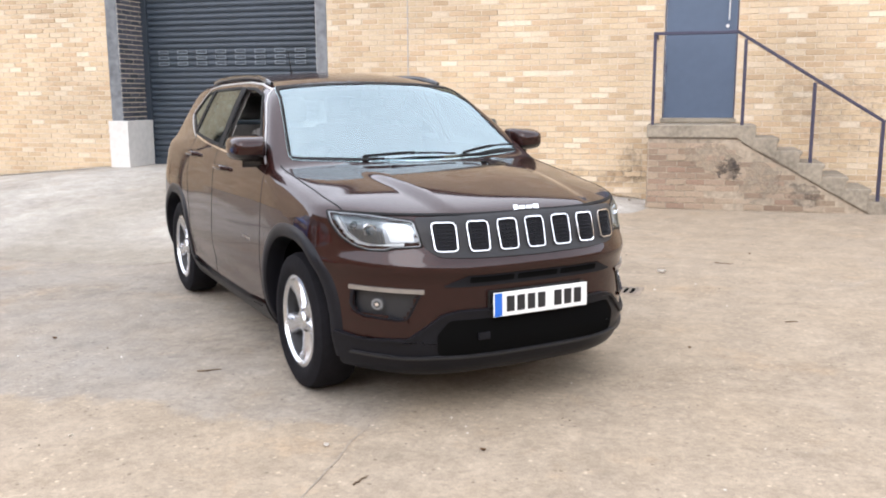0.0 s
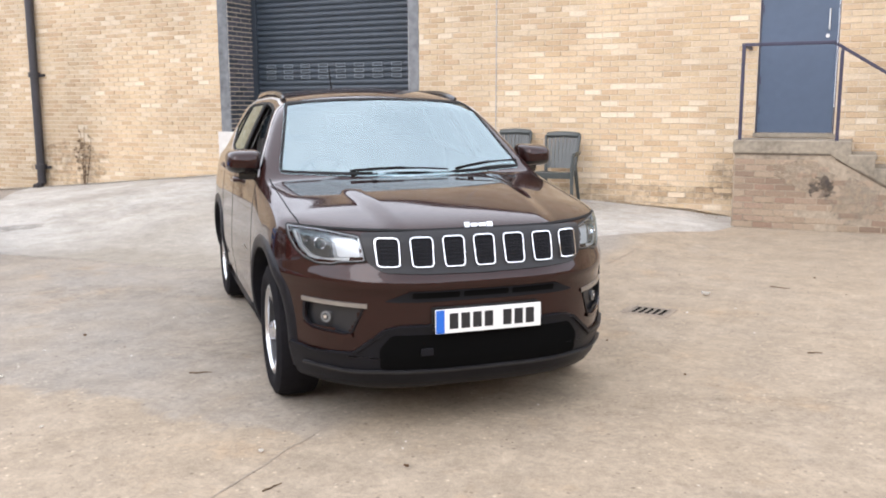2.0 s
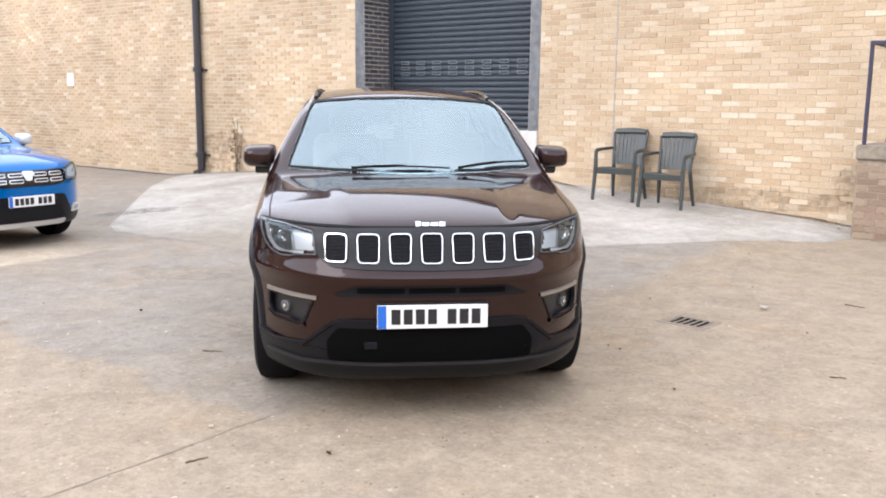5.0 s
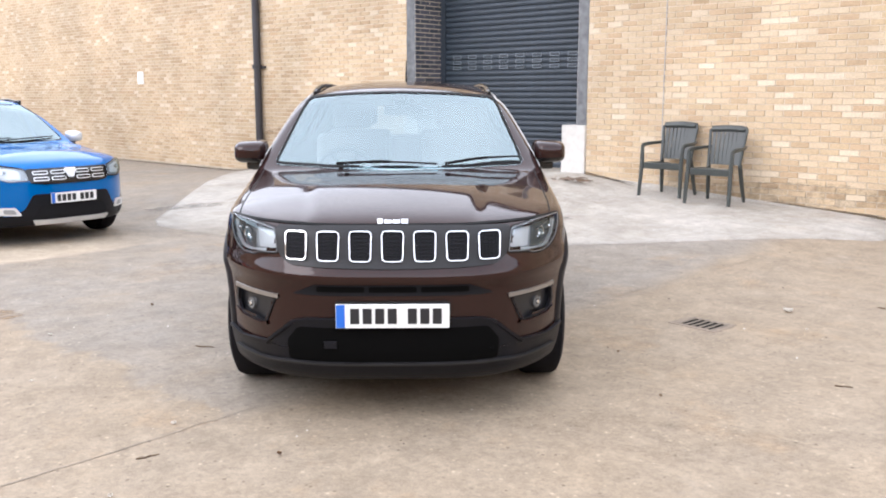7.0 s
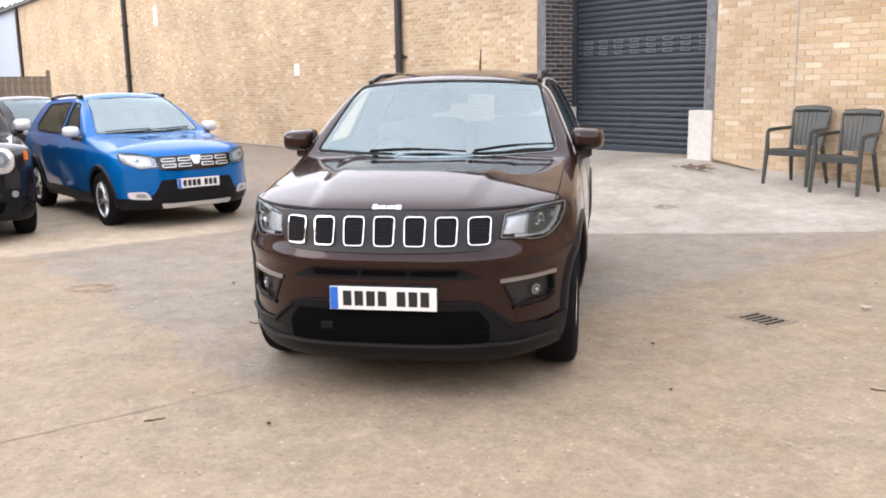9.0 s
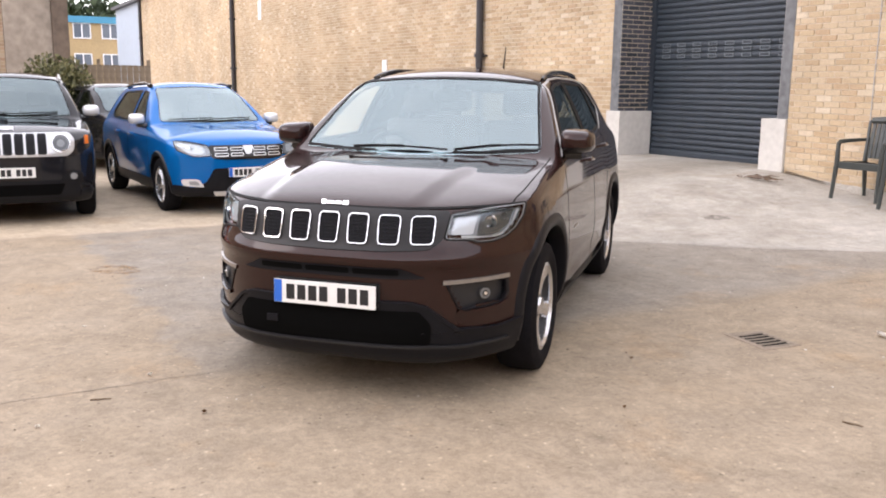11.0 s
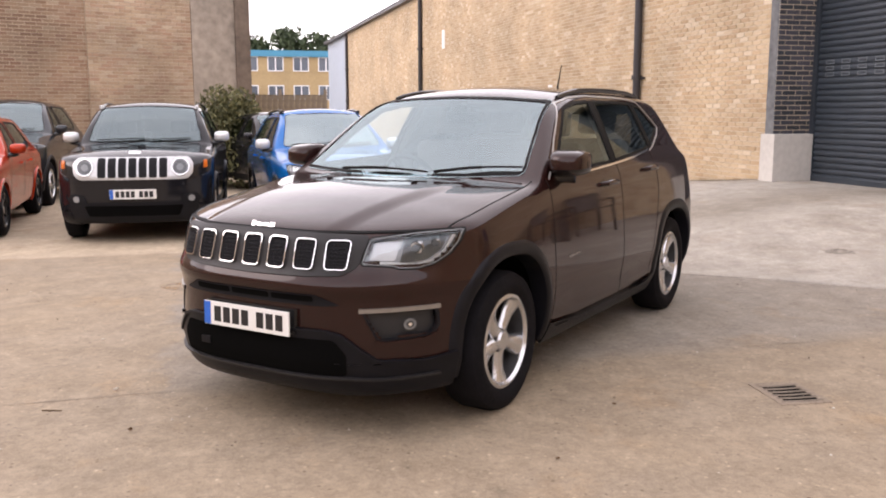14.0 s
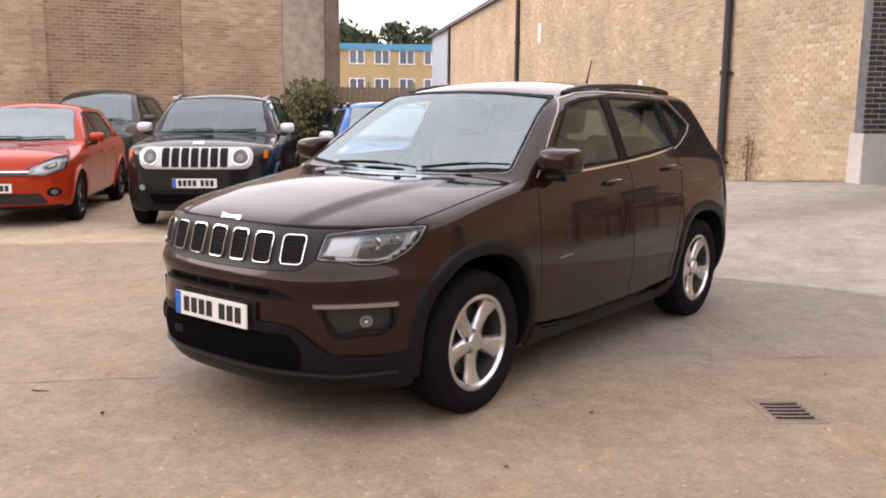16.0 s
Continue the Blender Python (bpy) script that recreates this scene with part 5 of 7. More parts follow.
def patch_mesh(poly, place, rings=5):
    """A filled outline laid on a surface: rings drawn in towards its middle. place(u, v, depth)."""
    poly = np.array(dense(poly))
    mid = poly.mean(0)
    v, f, n = [], [], len(poly)
    for k in range(rings):
        q = mid + (poly - mid) * (1 - k / rings)
        v.append(q)
    q = np.concatenate(v + [mid[None]])
    for k in range(rings - 1):
        f += [(k * n + i, k * n + (i + 1) % n, (k + 1) * n + (i + 1) % n, (k + 1) * n + i) for i in range(n)]
    f += [((rings - 1) * n + i, (rings - 1) * n + (i + 1) % n, rings * n) for i in range(n)]
    return q, f, n


class Skin:
    """Lays flat outlines onto a shell, seen from the side, the front or above."""

    def __init__(self, shell, view, sign=1):
        self.s, self.view, self.sign = shell, view, sign

    def put(self, u, v, depth):
        u, v = np.asarray(u, float), np.asarray(v, float)
        if self.view == "side":
            p = np.stack([u, self.s.side(u, v), v], -1)
        elif self.view == "front":
            p = np.stack([self.s.ahead(u, v), u, v], -1)
        else:
            p = np.stack([u, v, self.s.above(u, v)], -1)
        g = self.s.gradient(p, self.s.solid)
        g /= np.linalg.norm(g, axis=-1, keepdims=True) + 1e-9
        p = p + g * np.asarray(depth, float)[..., None]
        if self.view == "side":
            p[..., 1] *= self.sign
        return p

    def patch(self, name, poly, material, parent, low, high, label="", rings=5, smooth=True):
        """A plate on the skin, from depth low to depth high."""
        q, f, n = patch_mesh(poly, None, rings)
        a = self.put(q[:, 0], q[:, 1], np.full(len(q), high))
        rim = self.put(q[:n, 0], q[:n, 1], np.full(n, low))
        verts = np.concatenate([a, rim])
        m = len(q)
        faces = list(f) + [(m + i, m + (i + 1) % n, (i + 1) % n, i) for i in range(n)]
        flat = self.link(name, verts, faces, material, parent, label, smooth)
        if smooth:
            p = a.copy()
            if self.view == "side":
                p[:, 1] *= self.sign
            g = self.s.gradient(p, self.s.solid, 6e-3)
            g /= np.linalg.norm(g, axis=-1, keepdims=True) + 1e-9
            if self.view == "side":
                g[:, 1] *= self.sign
            rim_n = g[:n]
            # faces must look out of the shell, also in a sunk plate
            if sum(q.normal.dot(Vector(g[q.vertices[0]])) for q in flat.data.polygons if max(q.vertices) < m) < 0:
                flat.data.flip_normals()
            flat.data.normals_split_custom_set_from_vertices([tuple(k) for k in np.concatenate([g, rim_n])])
        return flat

    def band(self, name, poly, material, parent, width, low, high, label="", closed=True, inward=True):
        """A strip of that width along an outline, standing high off the skin."""
        poly = dense(poly, 0.03) if closed else poly
        p = np.array(poly)
        nxt, prv = np.roll(p, -1, 0), np.roll(p, 1, 0)
        if not closed:
            nxt[-1], prv[0] = p[-1], p[0]
        d = nxt - prv
        d /= np.linalg.norm(d, axis=1, keepdims=True) + 1e-9
        nrm = np.stack([-d[:, 1], d[:, 0]], -1)
        area = (p[:, 0] * nxt[:, 1] - nxt[:, 0] * p[:, 1]).sum()
        if closed and area < 0:
            nrm = -nrm
        offs = [(0, low), (0.12, high), (0.88, high), (1, low)] if inward else [(-0.5, low), (-0.38, high), (0.38, high), (0.5, low)]
        rings = [self.put(*(p + nrm * width * o).T, np.full(len(p), h)) for o, h in offs]
        n = len(p)
        verts = np.concatenate(rings)
        last = n if closed else n - 1
        faces = [(k * n + i, k * n + (i + 1) % n, (k + 1) * n + (i + 1) % n, (k + 1) * n + i) for k in range(3) for i in range(last)]
        return self.link(name, verts, faces, material, parent, label, True)

    def link(self, name, verts, faces, material, parent, label, smooth):
        bm = bmesh.new()
        vs = [bm.verts.new(v) for v in verts]
        for f in faces:
            try:
                bm.faces.new([vs[i] for i in f])
            except ValueError:
                pass
        bmesh.ops.recalc_face_normals(bm, faces=bm.faces)
        return part(name, bm, material, parent, label, smooth)


def skin_part(name, p, normals, faces, material, parent, label=""):
    used, back = np.unique(faces, return_inverse=True)
    ob = link_mesh(name, p[used], back.reshape(faces.shape), material, True)
    ob.data.normals_split_custom_set_from_vertices([tuple(n) for n in normals[used]])
    ob.parent = parent
    if label:
        ob["label"] = label
    return ob


def wheel(parent, x, y, radius, rim_r, width, spokes, rim_material, wheel_z, twin=False):
    """A wheel with its outer face towards sign(y)."""
    s = 1 if y > 0 else -1
    w = new("wheel")
    w.parent = parent
    w.location = (x, y - s * width / 2, wheel_z)
    w.rotation_euler = (0, radians(17), 0 if s > 0 else math.pi)
    h = width / 2
    bm = bmesh.new()
    lathe(bm, [(rim_r, -h * 0.86), (rim_r + 0.03, -h), (radius - 0.05, -h * 1.02), (radius - 0.012, -h * 0.86), (radius, -h * 0.6), (radius, h * 0.6),
               (radius - 0.012, h * 0.86), (radius - 0.05, h * 1.02), (rim_r + 0.03, h), (rim_r, h * 0.86)], 56)
    part("tyre", bm, M_TYRE, w, smooth=True)
    bm = bmesh.new()
    lathe(bm, [(rim_r + 0.004, -h * 0.85), (rim_r + 0.006, h * 0.88), (rim_r - 0.012, h * 0.92), (rim_r - 0.024, h * 0.78)], 56)
    part("rim", bm, rim_material, w, smooth=True)
    bm = bmesh.new()
    lathe(bm, [(rim_r - 0.022, h * 0.77), (rim_r - 0.033, h * 0.2), (rim_r - 0.04, -h * 0.8)], 48)
    part("rim_barrel", bm, M_BARREL, w, "shaded inner barrel", smooth=True)
    bm = bmesh.new()
    for k in range(spokes):
        a0 = 2 * math.pi * k / spokes
        for off in ((-0.17, 0.17) if twin else (0.0,)):
            rings = []
            for r, wd, yo, yi in ((0.035, 0.040, 0.70, 0.40), (0.085, 0.041, 0.64, 0.36), (rim_r * 0.65, 0.046 if not twin else 0.022, 0.66, 0.40), (rim_r - 0.02, 0.066 if not twin else 0.026, 0.82, 0.45)):
                a = a0 + off * (r / rim_r)
                c, t = Vector((math.cos(a), 0, math.sin(a))), Vector((-math.sin(a), 0, math.cos(a)))
                if twin:
                    wd = min(wd, 0.024)
                rings.append([bm.verts.new(c * r + t * wd * u + Vector((0, h * d, 0))) for u, d in ((-1, yi), (-0.92, yo - 0.16), (-0.5, yo - 0.03), (0.5, yo - 0.03), (0.92, yo - 0.16), (1, yi))])
            for r0, r1 in zip(rings, rings[1:]):
                for i in range(5):
                    bm.faces.new((r0[i], r0[i + 1], r1[i + 1], r1[i]))
    bmesh.ops.recalc_face_normals(bm, faces=bm.faces)
    part("spokes", bm, rim_material, w, smooth=True)
    bm = bmesh.new()
    rod(bm, (0, h * 0.45, 0), (0, h * 0.76, 0), 0.062, 0.045, 24)
    part("hub_cap", bm, rim_material, w, smooth=True)
    bm = bmesh.new()
    rod(bm, (0, h * 0.4, 0), (0, h * 0.66, 0), 0.009, seg=6)
    first = part("bolt", bm, M_IRON, w)
    for k in range(5):
        a = 2 * math.pi * (k + 0.5) / 5
        bolt = first if k == 0 else new("bolt", first.data)
        bolt.parent = w
        bolt.location = (0.055 * math.cos(a), 0, 0.055 * math.sin(a))
    bm = bmesh.new()
    rod(bm, (0, -h * 0.2, 0), (0, h * 0.05, 0), rim_r * 0.72, seg=36)
    part("brake_disc", bm, M_IRON, w, smooth=True)
    bm = bmesh.new()
    rod(bm, (0, -h * 0.5, 0), (0, -h * 0.45, 0), rim_r * 0.98, seg=36)
    part("dark_backing", bm, M_DARK, w)
    return w


def number_plate(parent, x, z, lean=0.0, w=0.52, h=0.111):
    pl = new("number_plate")
    pl.parent = parent
    pl.location, pl.rotation_euler = (x, 0, z), (0, lean, 0)
    pl["label"] = "white number plate with a blue band"
    part("plate", boxes(((-0.006, -w / 2, -h / 2), (0.004, w / 2, h / 2))), M_PLATE, pl, bevel=0.002)
    part("blue_band", boxes(((0.004, -w / 2 + 0.002, -h / 2 + 0.002), (0.0055, -w / 2 + 0.042, h / 2 - 0.002))), M_PLATEBLUE, pl)
    for k in range(7):
        y = -w / 2 + 0.066 + k * 0.057 + (0.035 if k > 3 else 0)
        part("bar", boxes(((0.004, y, -0.036), (0.0055, y + 0.042, 0.036))), M_INK, pl)
    return pl


def shrunk(poly, by):
    """The outline drawn in by a margin."""
    q = np.array(dense(poly))
    d = np.roll(q, -1, 0) - np.roll(q, 1, 0)
    d /= np.linalg.norm(d, axis=1, keepdims=True) + 1e-9
    area = (q[:, 0] * np.roll(q[:, 1], -1) - np.roll(q[:, 0], -1) * q[:, 1]).sum()
    side = np.stack([-d[:, 1], d[:, 0]], -1) * (1 if area > 0 else -1)
    return [tuple(v) for v in q + side * by]


def cut_holes(p, normals, faces, holes):
    """Drops the faces of the skin that lie within an outline of a view."""
    c, n = p[faces].mean(1), normals[faces].mean(1)
    keep = np.ones(len(faces), bool)
    for view, sign, poly in holes:
        poly = shrunk(poly, 0.012)
        if view == "side":
            hit = inside_poly(poly, c[:, 0], c[:, 2]) & (c[:, 1] * sign > 0.45) & (np.abs(n[:, 1]) > 0.3)
        elif view == "front":
            hit = inside_poly(poly, c[:, 1], c[:, 2]) & (n[:, 0] > 0.15) & (c[:, 0] > -1.3)
        elif view == "rear":
            hit = inside_poly(poly, c[:, 1], c[:, 2]) & (n[:, 0] < -0.3) & (c[:, 0] < -2.0)
        keep &= ~hit
    return faces[keep]


def mirrored(poly):
    return [(-u, v) for u, v in poly][::-1]


# ---- the brown car ----
COMPACT = Shell(
    front=[(0.16, 0.80), (0.23, 0.88), (0.36, 0.915), (0.5, 0.915), (0.60, 0.914), (0.662, 0.914), (0.690, 0.940), (0.712, 0.940), (0.772, 0.900), (0.93, 0.862), (0.97, 0.82), (1.02, 0.74), (1.3, 0.2)],
    rear=[(0.2, -3.30), (0.3, -3.38), (0.5, -3.44), (0.8, -3.45), (0.95, -3.40), (1.1, -3.36), (1.3, -3.25), (1.5, -3.1)],
    top=[(-3.5, 1.16), (-2.6, 1.19), (-1.8, 1.15), (-1.0, 1.125), (-0.4, 1.115), (-0.2, 1.105), (0.1, 1.085), (0.4, 1.045), (0.65, 0.995), (0.82, 0.955), (1.0, 0.90)],
    width=[(0.15, 0.80), (0.25, 0.865), (0.36, 0.906), (0.46, 0.918), (0.56, 0.921), (0.68, 0.918), (0.80, 0.910), (0.90, 0.901), (0.99, 0.890), (1.05, 0.881), (1.09, 0.873), (1.13, 0.860), (1.25, 0.80)],
    roof=[(-3.4, 1.53), (-2.9, 1.595), (-2.5, 1.622), (-2.0, 1.637), (-1.5, 1.635), (-1.15, 1.605), (-0.9, 1.56), (-0.5, 1.45)],
    wheelbase=2.636, ws=(-0.27, 1.50, 0.20), glass_y=(0.85, 0.44, 0.10), back=(-2.95, 0.60, 0.25), dome=0.016, taper=0.02, crown=0.042, tail=(0.50, 3.2), floor=0.185, arch=0.402, wheel_z=0.345, shift=-0.09,
    axles=(-0.05, -2.686), arch_top=(0.440, 0.422), square=2.5, flare=0.006)

CAR_POSE = pose(-1.037, 4.465, 0, 0, 0, -46.4)


def brown_car():
    s = COMPACT
    car = thing("suv", CAR_POSE, "glossy dark brown compact SUV parked in the yard", "car")
    p, faces = s.mesh(0.021)
    g = s.gradient(p)
    normals = g / (np.linalg.norm(g, axis=1, keepdims=True) + 1e-9)
    win_f = rounded([(-0.63, 1.122), (-0.88, 1.30), (-1.15, 1.490), (-1.35, 1.525), (-1.585, 1.537), (-1.530, 1.146)], 0.03)
    win_r = rounded([(-1.595, 1.150), (-1.650, 1.538), (-2.33, 1.524), (-2.36, 1.205)], 0.04)
    win_q = rounded([(-2.395, 1.218), (-2.365, 1.521), (-2.52, 1.500), (-2.70, 1.335)], 0.03)
    screen = rounded([(-0.745, 1.128), (-0.40, 1.114), (0, 1.110), (0.40, 1.114), (0.745, 1.128), (0.605, 1.530), (0.3, 1.550), (0, 1.556), (-0.3, 1.550), (-0.605, 1.530)], 0.04)
    lamp = rounded([(0.540, 0.806), (0.648, 0.797), (0.668, 0.785), (0.725, 0.783), (0.770, 0.800), (0.803, 0.835), (0.826, 0.890), (0.828, 0.942), (0.70, 0.936), (0.556, 0.914)], 0.012)
    fog = rounded([(0.548, 0.600), (0.785, 0.600), (0.790, 0.520), (0.768, 0.476), (0.625, 0.460), (0.600, 0.472)], 0.016)
    rear_glass = rounded([(-0.55, 1.18), (0.55, 1.18), (0.48, 1.47), (-0.48, 1.47)], 0.05)
    holes = [("side", 1, win_f), ("side", -1, win_f), ("side", 1, win_r), ("side", -1, win_r), ("side", 1, win_q), ("side", -1, win_q),
             ("front", 1, screen), ("front", 1, lamp), ("front", 1, mirrored(lamp)), ("front", 1, fog), ("front", 1, mirrored(fog)), ("rear", 1, rear_glass)]
    keep = cut_holes(p, normals, faces, holes)
    c, n = p[keep].mean(1), normals[keep].mean(1)
    well = np.zeros(len(keep), bool)
    for k in (0, 1):
        well |= (s.to_arch(k, c[:, 0], c[:, 2]) < 0.012) & (np.abs(c[:, 1]) > s.well - 0.03) & (np.abs(c[:, 1]) < 0.95)
    under = (n[:, 2] < -0.75) & ~well
    hood = (c[:, 0] > -0.50) & (n[:, 2] > 0.55) & (np.abs(c[:, 1]) < 0.70 - 0.02 * c[:, 0]) & (c[:, 2] < 1.16) & (c[:, 0] < 0.77)
    roof = (c[:, 2] > 1.5) & (n[:, 2] > 0.6)
    side = (np.abs(n[:, 1]) > 0.5) & (c[:, 2] > 0.30) & (c[:, 2] < 1.14) & ~well
    door_f = side & (c[:, 0] < -0.52) & (c[:, 0] > -1.59)
    door_r = side & (c[:, 0] <= -1.59) & (c[:, 0] > -2.26)
    left = c[:, 1] > 0
    front = (c[:, 0] > 0.38) & ~hood & (c[:, 2] < 0.97)
    rest = ~(well | under | hood | roof | door_f | door_r | front)
    for mask, name, material, label in ((rest, "body", M_BROWN, ""), (hood & ~well, "bonnet", M_BROWN, "sculpted brown bonnet with two raised creases"), (roof, "roof", M_BROWN, ""), (front & ~well & ~under, "front_bumper", M_BROWN, ""),
                                        (door_f & left, "front_door", M_BROWN, ""), (door_f & ~left, "front_door", M_BROWN, "front door with its window wound down"), (door_r & left, "rear_door", M_BROWN, ""), (door_r & ~left, "rear_door", M_BROWN, ""),
                                        *[(well & (left == l) & ((c[:, 0] > -1.3) == f), "wheel_liner", M_DARK, "") for l in (True, False) for f in (True, False)], (under & ~hood, "underside", M_CLAD, "")):
        skin_part(name, p, normals, keep[mask], material, car, label)
    cabin = (c[:, 2] > 0.6) & (c[:, 0] < -0.45) & ~well & ~under
    skin_part("cabin_lining", p - normals * 0.035, -normals, keep[cabin][:, ::-1], M_LINING, car, "pale grey cabin lining")

    # glass with black borders
    fr = Skin(s, "front")
    fr.patch("windscreen", screen, M_WS, car, 0.0, 0.004, "windscreen mirroring the bright sky", rings=9).visible_shadow = False
    fr.band("windscreen_border", screen, M_RUBBER, car, 0.017, -0.004, 0.006)
    for sign in (1, -1):
        sd = Skin(s, "side", sign)
        for poly, nm, m in ((win_f, "front_window", M_SIDEGLASS), (win_r, "rear_window", M_REARGLASS), (win_q, "quarter_window", M_REARGLASS)):
            if not (sign < 0 and poly is win_f):
                sd.patch(nm, poly, m, car, -0.006, -0.002).visible_shadow = False
            sd.band("window_seal", poly, M_RUBBER, car, 0.020, -0.004, 0.004)
        sd.patch("pillar_cover", rounded([(-1.533, 1.145), (-1.588, 1.53), (-1.647, 1.53), (-1.592, 1.15)], 0.01), M_RUBBER, car, 0, 0.004, "black pillar cover")
        sd.patch("pillar_cover", [(-2.363, 1.207), (-2.333, 1.521), (-2.362, 1.519), (-2.392, 1.217)], M_RUBBER, car, 0, 0.004, "black pillar cover")
        line = [(x, np.interp(x, [-2.66, -2.51, -2.26, -1.92, -1.58, -1.14, -0.6], [1.293, 1.246, 1.196, 1.162, 1.141, 1.120, 1.103])) for x in np.linspace(-2.3, -0.65, 40)]
        sd.band("belt_moulding", line, M_CHROME, car, 0.014, -0.002, 0.006, "bright belt moulding", closed=False, inward=False)
        around = [(-0.575, 1.106), (-0.84, 1.315), (-1.13, 1.512), (-1.35, 1.547), (-1.6, 1.560), (-2.28, 1.548), (-2.52, 1.527), (-2.745, 1.345), (-2.66, 1.295), (-2.45, 1.222), (-2.30, 1.186)]
        sd.band("window_surround", [(x0 + (x1 - x0) * k / 8, z0 + (z1 - z0) * k / 8) for (x0, z0), (x1, z1) in zip(around, around[1:]) for k in range(8)], M_SATIN, car, 0.008, -0.002, 0.005, "thin satin window surround", closed=False, inward=False)
        # plastic wheel-arch lips and sill
        for k in (0, 1):
            th = np.radians(np.linspace(-14, 194, 72))
            rad = np.array([-0.016, -0.012, -0.004, 0.020, 0.048, 0.060])
            dep = np.array([-0.09, 0.001, 0.008, 0.010, 0.008, -0.003])
            T, R = np.meshgrid(th, rad, indexing="ij")
            D = np.broadcast_to(dep, T.shape)
            X, Z = s.arch_line(k, T, R)
            v = sd.put(X.ravel(), np.maximum(Z, 0.255).ravel(), D.ravel())
            m = len(rad)
            f = [(i * m + j, i * m + j + 1, (i + 1) * m + j + 1, (i + 1) * m + j) for i in range(len(th) - 1) for j in range(m - 1)]
            sd.link("wheel_arch_trim", v, f, M_CLAD, car, "dark grey plastic wheel-arch trim", True)
        sd.patch("sill_trim", rounded([(-0.49, 0.225), (-0.50, 0.345), (-0.62, 0.305), (-2.1, 0.305), (-2.245, 0.345), (-2.25, 0.225)], 0.02), M_CLAD, car, -0.004, 0.016, "dark grey plastic sill")
        # door seams
        for seam in ([(-0.54, z) for z in np.linspace(0.31, 1.11, 20)], [(-1.59, z) for z in np.linspace(0.31, 1.14, 20)],
                     [(np.interp(z, [0.36, 0.5, 0.75, 0.95, 1.2], [-2.15, -2.18, -2.26, -2.32, -2.30]), z) for z in np.linspace(0.31, 1.18, 24)],
                     [(x, 0.314) for x in np.linspace(-2.15, -0.54, 30)]):
            sd.band("door_seam", seam, M_RUBBER, car, 0.007, -0.003, 0.0012, closed=False, inward=False)
        # handles
        for hx, hz in ((-1.37, 1.035), (-2.17, 1.08)):
            y0 = float(s.side(hx, hz))
            bm = bmesh.new()
            tube(bm, [(hx - 0.10, sign * (y0 - 0.005), hz), (hx - 0.085, sign * (y0 + 0.028), hz + 0.003), (hx, sign * (y0 + 0.036), hz + 0.005), (hx + 0.085, sign * (y0 + 0.028), hz + 0.003), (hx + 0.10, sign * (y0 - 0.005), hz)], [0.010, 0.016, 0.017, 0.016, 0.010], 8)
            part("door_handle", bm, M_BROWN, car, smooth=True)
            sd.patch("handle_cup", rounded([(hx - 0.07, hz - 0.03), (hx + 0.07, hz - 0.03), (hx + 0.07, hz + 0.03), (hx - 0.07, hz + 0.03)], 0.025), M_GLOSSBLACK, car, -0.002, 0.0015)
        # mirrors
        mir = new("door_mirror")
        mir.parent = car
        mir.location = (-0.72, sign * 0.918, 1.190)
        bm = bmesh.new()
        bmesh.ops.create_uvsphere(bm, u_segments=24, v_segments=16, radius=1)
        for v in bm.verts:
            x, y, z = v.co
            x = x * 0.15 if x > 0 else max(x, -0.35) * 0.15
            k = 0.9 + 0.1 * x
            v.co = (math.copysign(abs(x), x), math.copysign(abs(y) ** 0.45, y) * 0.100, math.copysign(abs(z) ** 0.5, z) * 0.070 * (1 - 0.14 * sign * y))
        low = bm.copy()
        bmesh.ops.delete(bm, geom=[f for f in bm.faces if f.calc_center_median().z < -0.022], context='FACES')
        bmesh.ops.delete(low, geom=[f for f in low.faces if f.calc_center_median().z >= -0.022], context='FACES')
        part("mirror_cap", bm, M_BROWN, mir, smooth=True)
        part("mirror_base", low, M_GLOSSBLACK, mir, "black lower half", smooth=True)
        bm = boxes(((-0.057, -0.085, -0.050), (-0.050, 0.085, 0.050)))
        part("mirror_glass", bm, M_CHROME, mir, bevel=0.002)
        bm = bmesh.new()
        tube(bm, [(0.0, sign * 0.02, -0.075), (0.02, -sign * 0.06, -0.08), (0.05, -sign * 0.10, -0.075)], [0.035, 0.03, 0.035], 10)
        part("mirror_foot", bm, M_GLOSSBLACK, mir, smooth=True)
        # roof rails
        xs = np.linspace(-1.24, -2.76, 24)
        pts = []
        for i, x in enumerate(xs):
            t = i / 23
            yy = 0.585 - 0.035 * t
            lift = 0.012 * min(1.0, 6 * t, 6 * (1 - t)) + 0.008
            pts.append((x, sign * yy, float(s.above(x, yy)) + lift))
        bm = bmesh.new()
        tube(bm, pts, [0.012] + [0.017] * 22 + [0.012], 8)
        part("roof_rail", bm, M_GLOSSBLACK, car, "black roof rail", smooth=True)
        for i in (1, 22):
            bm = bmesh.new()
            x, y, z = pts[i]
            tube(bm, [(x, y, z - 0.055), (x, y, z)], [0.03, 0.016], 8)
            part("rail_foot", bm, M_GLOSSBLACK, car, smooth=True)
        # bonnet seam along the wing
        tp = Skin(s, "top")
        seam = [(x, sign * np.interp(x, [-0.5, 0.2, 0.52, 0.64], [0.800, 0.792, 0.770, 0.76])) for x in np.linspace(-0.46, 0.36, 40)]
        tp.band("bonnet_seam", seam, M_RUBBER, car, 0.008, -0.003, 0.0015, closed=False, inward=False)

    # rear screen
    q = np.array(dense(rear_glass))
    xs = np.array([min(x for x in np.linspace(-3.7, -2.4, 200) if s.solid(np.array(x), np.array(y), np.array(z)) < 0) for y, z in q])
    bm = bmesh.new()
    vs = [bm.verts.new((x - 0.003, y, z)) for x, (y, z) in zip(xs, q)]
